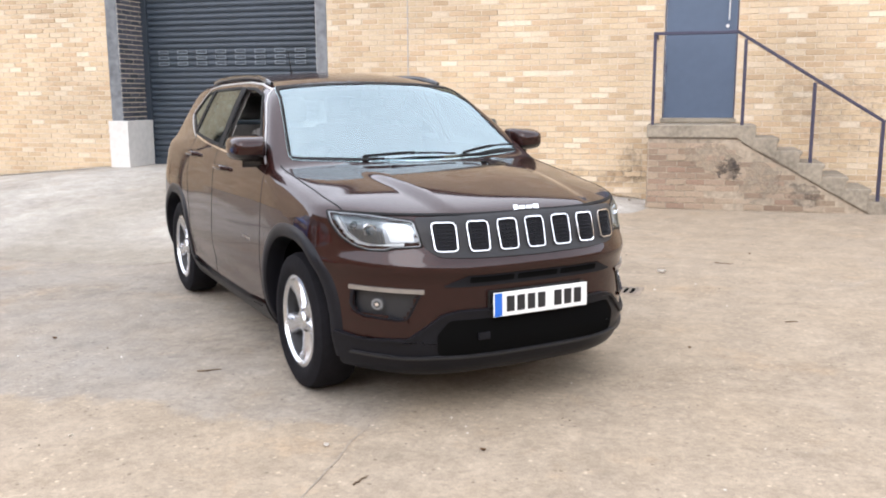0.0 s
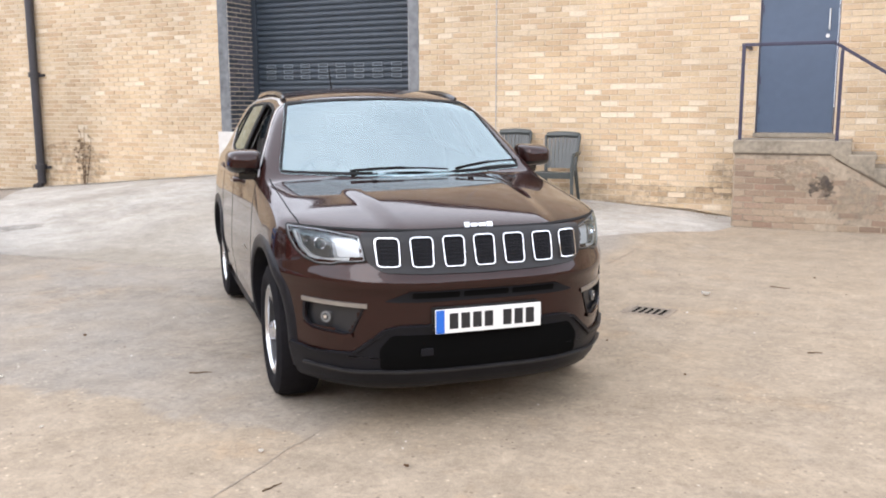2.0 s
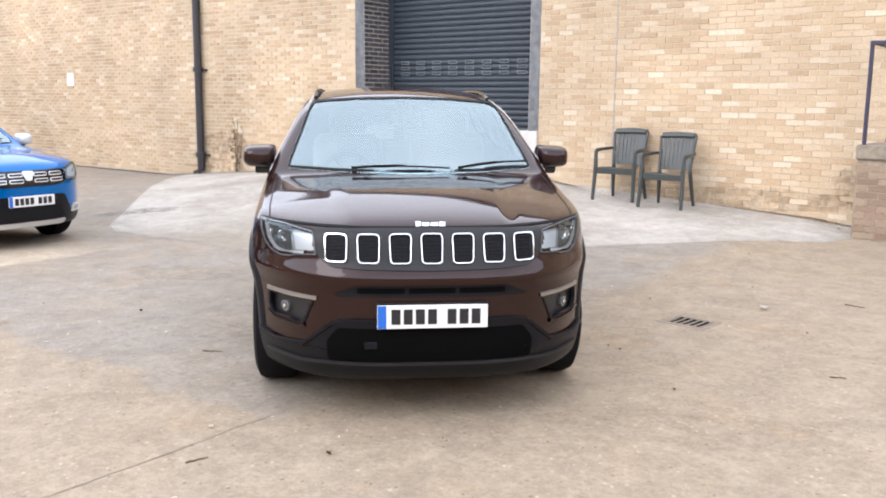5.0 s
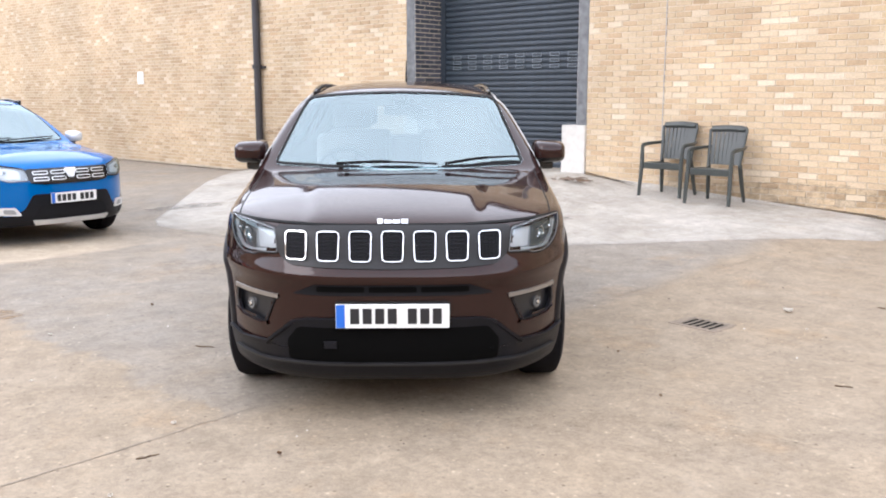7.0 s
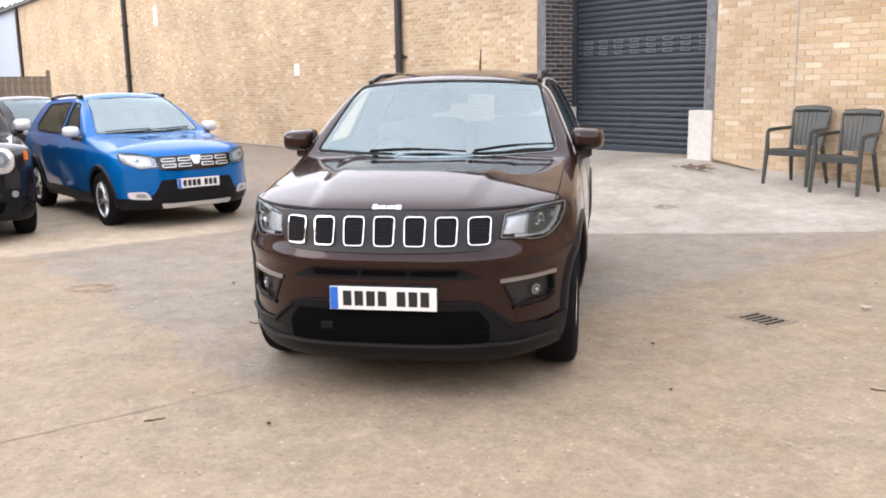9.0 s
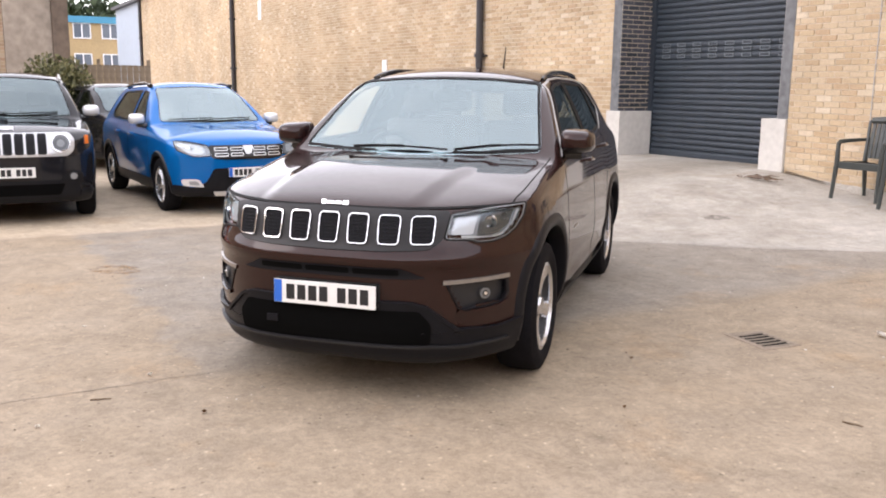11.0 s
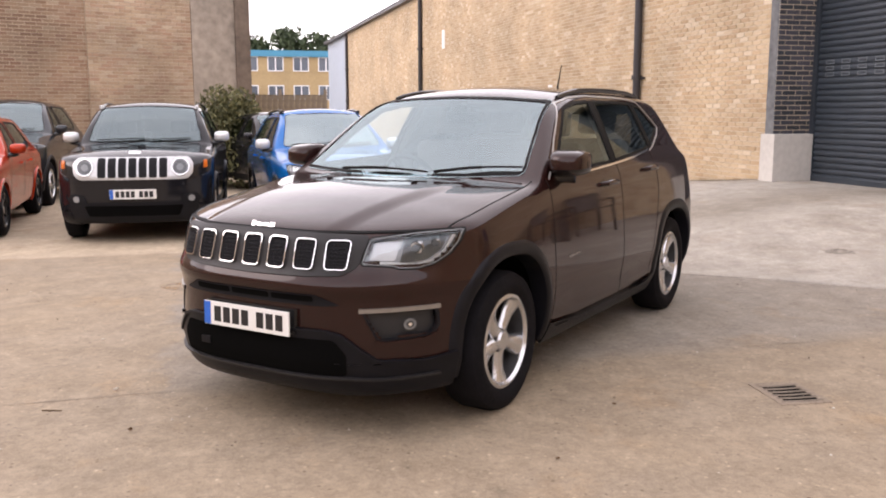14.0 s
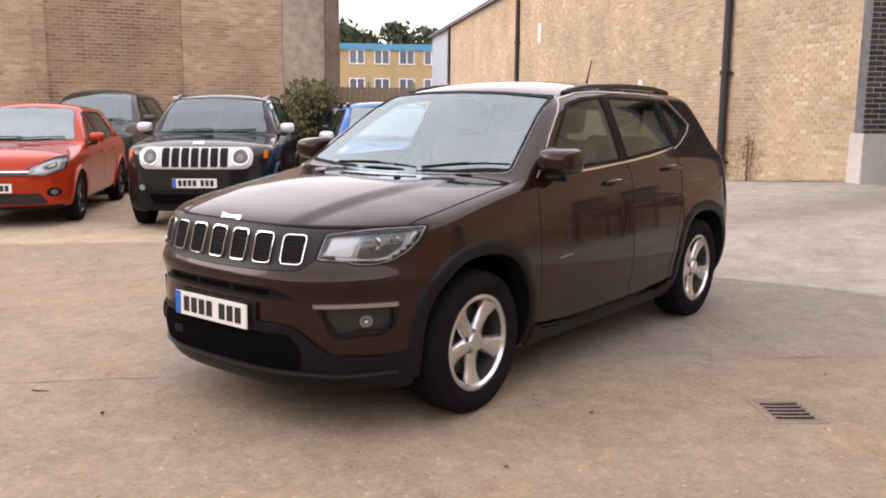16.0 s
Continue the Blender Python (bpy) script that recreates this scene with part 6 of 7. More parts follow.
    bm.faces.new(vs)
    part("tailgate_glass", bm, M_REARGLASS, car).visible_shadow = False

    # headlamps
    for sign in (1, -1):
        poly = lamp if sign > 0 else mirrored(lamp)
        h = new("headlamp")
        h.parent = car
        h["label"] = "clear headlamp with bright reflectors"
        fr.patch("lens", poly, M_LENS, h, -0.012, 0.003, rings=6).visible_shadow = False
        fr.patch("housing", poly, M_LAMP, h, -0.002, -0.022, "bright lamp housing", rings=6)
        fr.band("lamp_rim", poly, M_LAMPBOWL, h, 0.005, -0.014, 0.0045)
        fr.band("lamp_gap", shrunk(poly, -0.007), M_RUBBER, h, 0.008, -0.01, 0.003)
        drl = [(sign * u, v) for u, v in ((0.556, 0.817), (0.60, 0.814), (0.655, 0.808), (0.72, 0.799), (0.762, 0.814), (0.795, 0.852), (0.811, 0.922))]
        drl = [tuple(np.array(drl[i]) * (1 - t) + np.array(drl[i + 1]) * t) for i in range(6) for t in (0, 0.33, 0.66)] + [drl[-1]]
        fr.band("light_guide", drl, M_CAPS, h, 0.013, -0.022, -0.010, "pale light guide along the edge", closed=False, inward=False)
        inner = rounded([(0.566, 0.826), (0.655, 0.820), (0.668, 0.920), (0.578, 0.905)], 0.01)
        outer = rounded([(0.672, 0.806), (0.748, 0.816), (0.786, 0.858), (0.797, 0.926), (0.680, 0.922)], 0.012)
        for q, m, nm in ((inner, M_CAPS, "side_reflector"), (outer, M_GLASSGREY, "lamp_bowl")):
            fr.patch(nm, q if sign > 0 else mirrored(q), m, h, -0.024, -0.016, rings=3)
        for yy, zz, r in ((0.712, 0.872, 0.030), (0.762, 0.888, 0.020)):
            x0 = float(s.ahead(yy, zz))
            bm = bmesh.new()
            lathe(bm, [(0.008, -0.024), (r * 0.7, -0.018), (r, -0.006), (r * 0.9, -0.002), (r * 0.6, -0.013), (0.009, -0.017)], 20, 'y')
            bmesh.ops.transform(bm, matrix=Matrix.Translation((x0 - 0.004, sign * yy, zz)) @ Matrix.Rotation(radians(-62 if sign > 0 else -118), 4, 'Z'), verts=bm.verts)
            part("reflector", bm, M_CHROME, h, smooth=True)
        # fog lamp
        place = fog if sign > 0 else mirrored(fog)
        fl = new("fog_lamp")
        fl.parent = car
        fr.patch("bezel", place, M_BEZEL, fl, 0.004, -0.026, "dark grey recess")
        fr.band("bezel_rim", place, M_CLAD, fl, 0.010, -0.012, 0.004)
        chin = [(sign * y, np.interp(y, [0.60, 0.63, 0.75, 0.79], [0.464, 0.452, 0.462, 0.490])) for y in np.linspace(0.60, 0.79, 20)]
        fr.band("chin", chin, M_BROWN, fl, 0.022, -0.004, 0.012, closed=False, inward=False)
        strip = [(sign * y, np.interp(y, [0.54, 0.63, 0.79], [0.602, 0.604, 0.606])) for y in np.linspace(0.54, 0.79, 18)]
        fr.band("bright_strip", strip, M_STRIPMETAL, fl, 0.024, -0.004, 0.007, "satin silver strip", closed=False, inward=False)
        for r, nm, m, hi in ((0.031, "lamp_ring", M_BARREL, -0.012), (0.026, "lamp_bowl", M_LAMPBOWL, -0.009), (0.016, "lamp_lens", M_GLASSGREY, -0.007), (0.008, "bulb", M_CHROME, -0.004)):
            disc = [(sign * (0.709 + 0.70 * r * math.cos(a)), 0.532 + r * math.sin(a)) for a in np.linspace(0, 2 * math.pi, 19)[:-1]]
            fr.patch(nm, disc, m, fl, -0.034, hi, rings=3)
    # grille
    gp = rounded([(-0.552, 0.926), (-0.3, 0.934), (0, 0.936), (0.3, 0.934), (0.552, 0.926), (0.532, 0.80), (0.475, 0.758), (0.3, 0.750), (0, 0.745), (-0.3, 0.750), (-0.475, 0.758), (-0.532, 0.80)], 0.022)
    gr = new("grille")
    gr.parent = car
    gr["label"] = "satin grey grille panel with seven chrome-rimmed slots"
    fr.patch("panel", gp, M_GRILLEPANEL, gr, 0, 0.008, rings=8)
    for k in range(7):
        y = (k - 3) * 0.1475
        z0, z1 = 0.772 + 0.0006 * abs(k - 3) ** 2, 0.911 - 0.0006 * abs(k - 3) ** 2
        sl = rounded([(y - 0.0490, z0), (y + 0.0490, z0), (y + 0.0535, z1), (y - 0.0535, z1)], 0.024)
        slot = fr.patch("slot_mesh", sl, M_MESH, gr, 0.0, 0.010, rings=3)
        fr.band("slot_rim", sl, M_CHROME, gr, 0.0056, 0.004, 0.020, "chrome rim")
        bm = bmesh.new()
        for j in range(8):
            zz = z0 + 0.014 + j * 0.016
            pts = [(y - 0.036 + 0.072 * i / 8, zz + (0.004 if i % 2 else -0.004)) for i in range(9)]
            q = fr.put(np.array([a for a, _ in pts]), np.array([b for _, b in pts]), np.full(9, 0.012))
            tube(bm, [tuple(v) for v in q], 0.0022, 4)
        part("slot_ribs", bm, M_CLAD, gr)
    # dark gap under the bonnet's edge
    fr.band("bonnet_gap", [(y, 0.9395 + 0.012 * max(0.0, abs(y) - 0.5)) for y in np.linspace(-0.80, 0.80, 60)], M_RUBBER, car, 0.010, -0.003, 0.0045, closed=False, inward=False)
    # small maker's script on both front doors, drawn as plain bars
    for sign in (1, -1):
        sd = Skin(s, "side", sign)
        for k in range(6):
            x = -0.72 - 0.026 * k
            sd.patch("script_bar", [(x, 0.668 + 0.001 * k), (x - 0.016, 0.668 + 0.001 * k), (x - 0.016, 0.678 + 0.001 * k), (x, 0.678 + 0.001 * k)], M_STRIPMETAL, car, 0, 0.002, rings=1)
    # badge
    bm = bmesh.new()
    for y0, y1, hh in ((-0.070, -0.046, 0.030), (-0.040, -0.006, 0.018), (0.0, 0.034, 0.018), (0.040, 0.070, 0.025)):
        m = Matrix.Translation((float(s.ahead(0, 0.952)) + 0.002, 0, 0.952)) @ Matrix.Rotation(radians(-28), 4, 'Y')
        box(bm, (0, y0, -hh / 2), (0.006, y1, hh / 2), m)
    part("badge", bm, M_CHROME, car, "small plain silver badge", bevel=0.002)
    # upper slot, lower intake and plastic apron
    fr.patch("upper_slot", rounded([(-0.47, 0.626), (-0.40, 0.622), (0.40, 0.622), (0.47, 0.626), (0.36, 0.674), (-0.36, 0.674)], 0.012), M_MESH, car, 0, 0.004, "black air slot")
    # black plates on the skin paint the shade inside the slots
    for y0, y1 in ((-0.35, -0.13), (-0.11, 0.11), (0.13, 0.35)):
        fr.patch("slot_shade_plate", rounded([(y0, 0.640), (y1, 0.640), (y1, 0.668), (y0, 0.668)], 0.006), M_DARK, car, 0, 0.006)
    edge = [(0.84, 0.386), (0.755, 0.364), (0.60, 0.376), (0.528, 0.440), (0.468, 0.492), (0.40, 0.508)]
    low = [(-0.80, 0.225), (-0.5, 0.20), (0, 0.195), (0.5, 0.20), (0.80, 0.225), *edge, (0, 0.512), *[(-u, v) for u, v in edge[::-1]]]
    fr.patch("lower_trim", rounded(low, 0.02), M_CLAD, car, 0.0, 0.012, "dark grey plastic lower bumper", rings=9)
    # flat black plate: the intake's depth is shade put into the colour
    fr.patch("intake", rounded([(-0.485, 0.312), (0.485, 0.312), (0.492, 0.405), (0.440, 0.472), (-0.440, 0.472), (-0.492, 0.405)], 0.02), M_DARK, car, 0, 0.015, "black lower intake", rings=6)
    fr.band("bumper_lip", [(y, np.interp(abs(y), [0, 0.49, 0.60, 0.78], [0.300, 0.300, 0.292, 0.300])) for y in np.linspace(-0.78, 0.78, 50)], M_GRILLEPANEL, car, 0.014, 0.0, 0.026, "grey lip", closed=False, inward=False)
    fr.band("trim_edge", [(y, np.interp(abs(y), [0, 0.40, 0.468, 0.528, 0.60, 0.755, 0.84], [0.512, 0.508, 0.492, 0.44, 0.376, 0.364, 0.386])) for y in np.linspace(-0.83, 0.83, 80)], M_CLAD, car, 0.018, 0.004, 0.022, closed=False, inward=False)
    bm = boxes(((0, -0.32, 0.375), (0.012, -0.26, 0.41)))
    bmesh.ops.translate(bm, vec=(float(s.ahead(0.28, 0.42)) + 0.012, 0.0, 0), verts=bm.verts)
    part("sensor", bm, M_CLAD, car, bevel=0.004)
    fr.patch("plate_backing", rounded([(-0.264, 0.486), (0.264, 0.486), (0.264, 0.598), (-0.264, 0.598)], 0.01), M_GLOSSBLACK, car, 0, 0.020)
    number_plate(car, 0.862, 0.537, radians(-1))
    # wipers
    for y0, y1 in ((0.36, -0.22), (-0.27, -0.72)):
        ys = np.linspace(y0, y1, 14)
        zz = np.array([1.119 + 0.012 * math.sin(3.1 * i / 13) + (0.0 if y0 > 0.3 else 0.035) * (i / 13) for i in range(14)])
        q = fr.put(-ys, zz, np.full(14, 0.022))
        bm = bmesh.new()
        tube(bm, [tuple(v) for v in q], 0.006, 6)
        q2 = fr.put(-ys[:8], zz[:8] - 0.005, np.full(8, 0.030))
        tube(bm, [tuple(v) for v in q2], 0.009, 6)
        part("wiper", bm, M_RUBBER, car, "black wiper")
    for y in (-0.28, 0.28):
        z = float(s.above(-0.12, y))
        part("washer_jet", boxes(((-0.14, y - 0.012, z - 0.002), (-0.11, y + 0.012, z + 0.010))), M_RUBBER, car, bevel=0.003)
    bm = bmesh.new()
    z = float(s.above(-2.55, 0.0))
    tube(bm, [(-2.55, 0, z - 0.01), (-2.57, 0, z + 0.04), (-2.63, 0, z + 0.19)], [0.016, 0.007, 0.003], 6)
    part("aerial", bm, M_RUBBER, car)
    # wheels
    for x in s.axles:
        for y in (0.887, -0.887):
            wheel(car, x, y, 0.351, 0.232, 0.225, 5, M_ALLOY, 0.339)
    # cabin
    for y in (-0.37, 0.37):
        for x, nm in ((-1.38, "front_seat"), (-2.2, "rear_seat")):
            st = new(nm)
            st.parent = car
            st.location = (x, y, 0)
            bm = boxes(((-0.05, -0.25, 0.55), (0.45, 0.25, 0.72)))
            part("cushion", bm, M_SEAT, st, bevel=0.05)
            bm = bmesh.new()
            m = Matrix.Translation((-0.08, 0, 0.70)) @ Matrix.Rotation(radians(-15), 4, 'Y')
            box(bm, (-0.07, -0.25, 0), (0.07, 0.25, 0.58), m)
            part("seat_back", bm, M_SEAT, st, bevel=0.05)
            bm = bmesh.new()
            m = Matrix.Translation((-0.24, 0, 1.30)) @ Matrix.Rotation(radians(-10), 4, 'Y')
            box(bm, (-0.045, -0.14, 0), (0.045, 0.14, 0.17), m)
            part("headrest", bm, M_SEAT, st, bevel=0.04)
    bm = bmesh.new()
    prof = [(-0.52, 1.06), (-0.72, 1.085), (-0.90, 1.05), (-0.96, 0.95), (-0.92, 0.70), (-0.52, 0.70)]
    a = [bm.verts.new((x, -0.72, z)) for x, z in prof]
    b = [bm.verts.new((x, 0.72, z)) for x, z in prof]
    for i in range(len(prof)):
        j = (i + 1) % len(prof)
        bm.faces.new((a[i], a[j], b[j], b[i]))
    bm.faces.new(a[::-1])
    bm.faces.new(b)
    bmesh.ops.recalc_face_normals(bm, faces=bm.faces)
    part("dashboard", bm, M_TRIM, car, bevel=0.02)
    bm = bmesh.new()
    ring = [(math.cos(k * math.pi / 12) * 0.185, math.sin(k * math.pi / 12) * 0.185) for k in range(25)]
    m = Matrix.Translation((-1.08, -0.37, 1.02)) @ Matrix.Rotation(radians(-65), 4, 'Y')
    tube(bm, [tuple(m @ Vector((u, v, 0))) for u, v in ring], 0.016, 8)
    for k in (2, 12, 22):
        rod(bm, m @ Vector((0, 0, 0)), m @ Vector((*ring[k], 0)), 0.014, seg=6)
    rod(bm, m @ Vector((0, 0, -0.02)), m @ Vector((0, 0, 0.03)), 0.06, seg=12)
    part("steering_wheel", bm, M_TRIM, car, smooth=True)
    bm = boxes(((-1.13, -0.12, 1.40), (-1.10, 0.12, 1.465)))
    part("rear_view_mirror", bm, M_GLOSSBLACK, car, bevel=0.015)
    bm = boxes(((-1.08, -0.055, 1.455), (-1.045, 0.055, 1.53)))
    part("sensor_housing", bm, M_GLOSSBLACK, car, bevel=0.012)
    part("cabin_floor", boxes(((-2.9, -0.75, 0.42), (-0.45, 0.75, 0.46))), M_TRIM, car)
    return car


brown_car()


# ---- the parked cars ----
def simple_shell(F, R, wb, half, height, hood, cowl_x, cowl_z, belt, ws_slope, back_x, back_slope, wheel_z, arch, tumble=0.44, nose=(0.75, 3.5), crown=0.055):
    dz = cowl_z - 1.12
    rz = height
    return Shell(
        front=[(0.2, F - 0.09), (0.3, F - 0.02), (0.5, F), (hood - 0.22, F), (hood - 0.08, F - 0.045), (hood + 0.02, F - 0.12), (hood + 0.12, F - 0.35), (hood + 0.4, F - 1.0)],
        rear=[(0.2, R + 0.10), (0.35, R + 0.02), (0.6, R), (belt - 0.05, R + 0.03), (belt + 0.15, R + 0.12), (height, R + 0.4)],
        top=[(R, belt + 0.05), (-wb * 0.6, belt + 0.02), (cowl_x - 0.3, belt), (cowl_x, cowl_z), (cowl_x + 0.35, cowl_z - 0.03), ((F + cowl_x) / 2 + 0.2, (hood + cowl_z) / 2 + 0.015), (F - 0.12, hood), (F + 0.1, hood - 0.06)],
        width=[(0.15, half - 0.09), (0.27, half - 0.04), (0.5, half - 0.01), (0.75, half), (belt - 0.12, half), (belt, half - 0.045), (belt + 0.15, half - 0.12)],
        roof=[(R, rz - 0.13), (back_x - 0.1, rz - 0.05), (-wb * 0.68, rz - 0.01), (-wb * 0.5, rz), (cowl_x - (rz - cowl_z) * ws_slope - 0.1, rz - 0.045), (cowl_x - 0.3, rz - 0.22)],
        wheelbase=wb, ws=(cowl_x, ws_slope, 0.18), glass_y=(half - 0.065, tumble, 0.08), back=(back_x, back_slope, 0.10), arch=arch, wheel_z=wheel_z, dz=dz, nose=nose, crown=crown)


def parked_car(name, label, where, s, material, dims, cap, trim, rim, grille, lamp, extras, plate_z, clad=True, rails=None, screen_glass=None, cups=None, group="cars parked in a row"):
    """A parked car: shell, glass, lamps, grille, mirrors and wheels."""
    F, half, height, belt, cowl_x, cowl_z, wheel_r, wb = dims
    car = thing(name, where, label, "car", group)
    p, faces = s.mesh(0.035)
    g = s.gradient(p)
    normals = g / (np.linalg.norm(g, axis=1, keepdims=True) + 1e-9)
    top = height - 0.115
    slope = s.ws[1]
    ax = cowl_x - 0.22
    tx = cowl_x - (top - cowl_z) * slope - 0.20
    win_f = rounded([(ax - 0.10, belt + 0.03), (tx, top - 0.02), (-1.40, top), (-1.40, belt + 0.03)], 0.04)
    rx = s.back[0] + 0.28
    win_r = rounded([(-1.49, belt + 0.03), (-1.49, top), (rx + 0.12, top - 0.03), (rx - 0.14, belt + 0.12), (rx, belt + 0.04)], 0.05)
    wh = half - 0.065 - (top - cowl_z) * s.gy[1] - 0.07
    screen = rounded([(-half + 0.19, cowl_z + 0.015), (0, cowl_z + 0.0), (half - 0.19, cowl_z + 0.015), (wh - 0.02, height - 0.09), (0, height - 0.065), (-wh + 0.02, height - 0.09)], 0.06)
    keep = cut_holes(p, normals, faces, [("side", 1, win_f), ("side", -1, win_f), ("side", 1, win_r), ("side", -1, win_r), ("front", 1, screen)])
    c, n = p[keep].mean(1), normals[keep].mean(1)
    well = np.zeros(len(keep), bool)
    for xa in (0.0, -wb):
        well |= (np.hypot(c[:, 0] - xa, c[:, 2] - s.wz) < s.arch + 0.02) & (np.abs(c[:, 1]) > s.well - 0.05)
    hood = (c[:, 0] > cowl_x - 0.05) & (n[:, 2] > 0.55) & (np.abs(c[:, 1]) < half - 0.2) & (c[:, 2] < cowl_z + 0.03) & ~well
    roof = (c[:, 2] > top) & (n[:, 2] > 0.5)
    side = (np.abs(n[:, 1]) > 0.5) & (c[:, 2] > 0.33) & (c[:, 2] < belt) & ~well
    door_f, door_r = side & (c[:, 0] < -0.45) & (c[:, 0] > -1.45), side & (c[:, 0] <= -1.45) & (c[:, 0] > -2.15)
    left = c[:, 1] > 0
    rest = ~(well | hood | roof | door_f | door_r)
    for mask, nm, m in ((rest, "body", material), (hood, "bonnet", material), (roof, "roof", material), (door_f & left, "front_door", material), (door_f & ~left, "front_door", material),
                        (door_r & left, "rear_door", material), (door_r & ~left, "rear_door", material), *[(well & (left == l) & ((c[:, 0] > -1.3) == f), "wheel_liner", M_DARK) for l in (True, False) for f in (True, False)]):
        if mask.any():
            skin_part(nm, p, normals, keep[mask], m, car)
    cabin = (c[:, 2] > 0.5) & (c[:, 0] < cowl_x) & ~well
    skin_part("cabin_lining", p - normals * 0.04, -normals, keep[cabin][:, ::-1], M_TRIM, car)
    fr = Skin(s, "front")
    fr.patch("windscreen", screen, screen_glass or M_FARGLASS, car, 0, 0.004, rings=7).visible_shadow = False
    fr.band("windscreen_border", screen, M_RUBBER, car, 0.010, -0.004, 0.006)
    for sign in (1, -1):
        sd = Skin(s, "side", sign)
        for poly, nm, m in ((win_f, "front_window", M_SIDEGLASS), (win_r, "rear_window", M_REARGLASS)):
            sd.patch(nm, poly, m, car, -0.006, -0.002).visible_shadow = False
            sd.band("window_seal", poly, M_RUBBER, car, 0.024, -0.004, 0.006)
        for xa in (0.0, -wb):
            th = np.radians(np.linspace(-10, 190, 40))
            rad = np.array([s.arch - 0.015, s.arch - 0.01, s.arch + 0.03, s.arch + 0.05])
            T, Q = np.meshgrid(th, rad, indexing="ij")
            D = np.broadcast_to(np.array([-0.08, 0.015, 0.018, -0.004]), T.shape)
            v = sd.put((xa + Q * np.cos(T)).ravel(), np.maximum(s.wz + Q * np.sin(T), 0.25).ravel(), D.ravel())
            f = [(i * 4 + k, i * 4 + k + 1, (i + 1) * 4 + k + 1, (i + 1) * 4 + k) for i in range(39) for k in range(3)]
            sd.link("wheel_arch_trim", v, f, M_CLAD if clad else material, car, "", True)
        if clad:
            sd.patch("corner_trim", rounded([(s.arch + 0.01, 0.235), (s.arch + 0.01, 0.365), (0.62, 0.365), (0.62, 0.235)], 0.01), M_CLAD, car, -0.004, 0.012)
            sd.patch("sill_trim", rounded([(-s.arch, 0.24), (-s.arch, 0.37), (-wb + s.arch, 0.37), (-wb + s.arch, 0.24)], 0.02), M_CLAD, car, -0.004, 0.014)
        for seam in ([(-0.47, z) for z in np.linspace(0.38, belt, 14)], [(-1.45, z) for z in np.linspace(0.38, belt, 14)], [(-2.12, z) for z in np.linspace(0.5, belt, 14)]):
            sd.band("door_seam", seam, M_RUBBER, car, 0.008, -0.003, 0.0015, closed=False, inward=False)
        for hx in (-1.25, -2.0):
            y0, hz = float(s.side(hx, belt - 0.12)), belt - 0.12
            bm = bmesh.new()
            tube(bm, [(hx - 0.09, sign * (y0 - 0.005), hz), (hx - 0.07, sign * (y0 + 0.03), hz), (hx + 0.07, sign * (y0 + 0.03), hz), (hx + 0.09, sign * (y0 - 0.005), hz)], 0.014, 6)
            part("door_handle", bm, material, car, smooth=True)
        mir = new("door_mirror")
        mir.parent = car
        mir.location = (cowl_x - 0.30, sign * (half + 0.05), belt + 0.085)
        bm = bmesh.new()
        bmesh.ops.create_uvsphere(bm, u_segments=16, v_segments=12, radius=1)
        for v in bm.verts:
            x, y, z = v.co
            x = x if x > 0 else max(x, -0.35)
            v.co = (x * 0.10, math.copysign(abs(y) ** 0.6, y) * 0.10, math.copysign(abs(z) ** 0.6, z) * 0.068)
        part("mirror_cap", bm, cap, mir, smooth=True)
        bm = bmesh.new()
        tube(bm, [(0.0, 0, -0.07), (0.03, -sign * 0.10, -0.085), (0.05, -sign * 0.16, -0.09)], 0.03, 8)
        part("mirror_foot", bm, M_GLOSSBLACK, mir, smooth=True)
        if rails:
            xs = np.linspace(rails[0], rails[1], 16)
            pts = []
            for i, x in enumerate(xs):
                yy = wh + 0.0
                pts.append((x, sign * yy, float(s.above(x, yy)) + 0.028 * min(1, 5 * i / 15, 5 * (1 - i / 15)) + 0.008))
            bm = bmesh.new()
            tube(bm, pts, 0.02, 8)
            part("roof_rail", bm, rails[2], car, smooth=True)
            for i in (0, 15):
                bm = boxes(((pts[i][0] - 0.06, pts[i][1] - 0.025, pts[i][2] - 0.02), (pts[i][0] + 0.06, pts[i][1] + 0.025, pts[i][2] + 0.035)))
                part("rail_foot", bm, rails[3], car, bevel=0.015)
        h = new("headlamp")
        h.parent = car
        poly = lamp if sign > 0 else mirrored(lamp)
        mid = np.array(lamp).mean(0)
        if len(lamp) > 60:
            # round lamps: a dark bowl with a bright ring and a bright cup
            fr.patch("reflector", poly, M_LAMPBOWL, h, 0, 0.012, "grey lamp bowl")
            fr.band("lamp_rim", poly, M_CHROME, h, 0.012, 0.008, 0.024, "bright ring")
            for k, m, hi in ((0.74, M_GLASSGREY, 0.016), (0.42, M_LAMPBOWL, 0.019)):
                cup = [tuple(mid * (1 - k) + np.array(q) * k) for q in lamp[::4]]
                fr.patch("bulb_cup", cup if sign > 0 else mirrored(cup), m, h, 0.010, hi)
        else:
            fr.patch("reflector", poly, M_LAMP, h, 0, 0.003, "bright reflector")
            fr.patch("lens", poly, M_LENS, h, 0.003, 0.020).visible_shadow = False
            fr.band("lamp_rim", poly, M_GLOSSBLACK, h, 0.008, 0, 0.021)
            out = mid + np.array((0.055, 0.012))
            for k, m, hi in cups or ((0.55, M_BARREL, 0.008), (0.30, M_CHROME, 0.013)):
                cup = [tuple(out * (1 - k) + (mid * 0.3 + np.array(q) * 0.7) * k) for q in lamp]
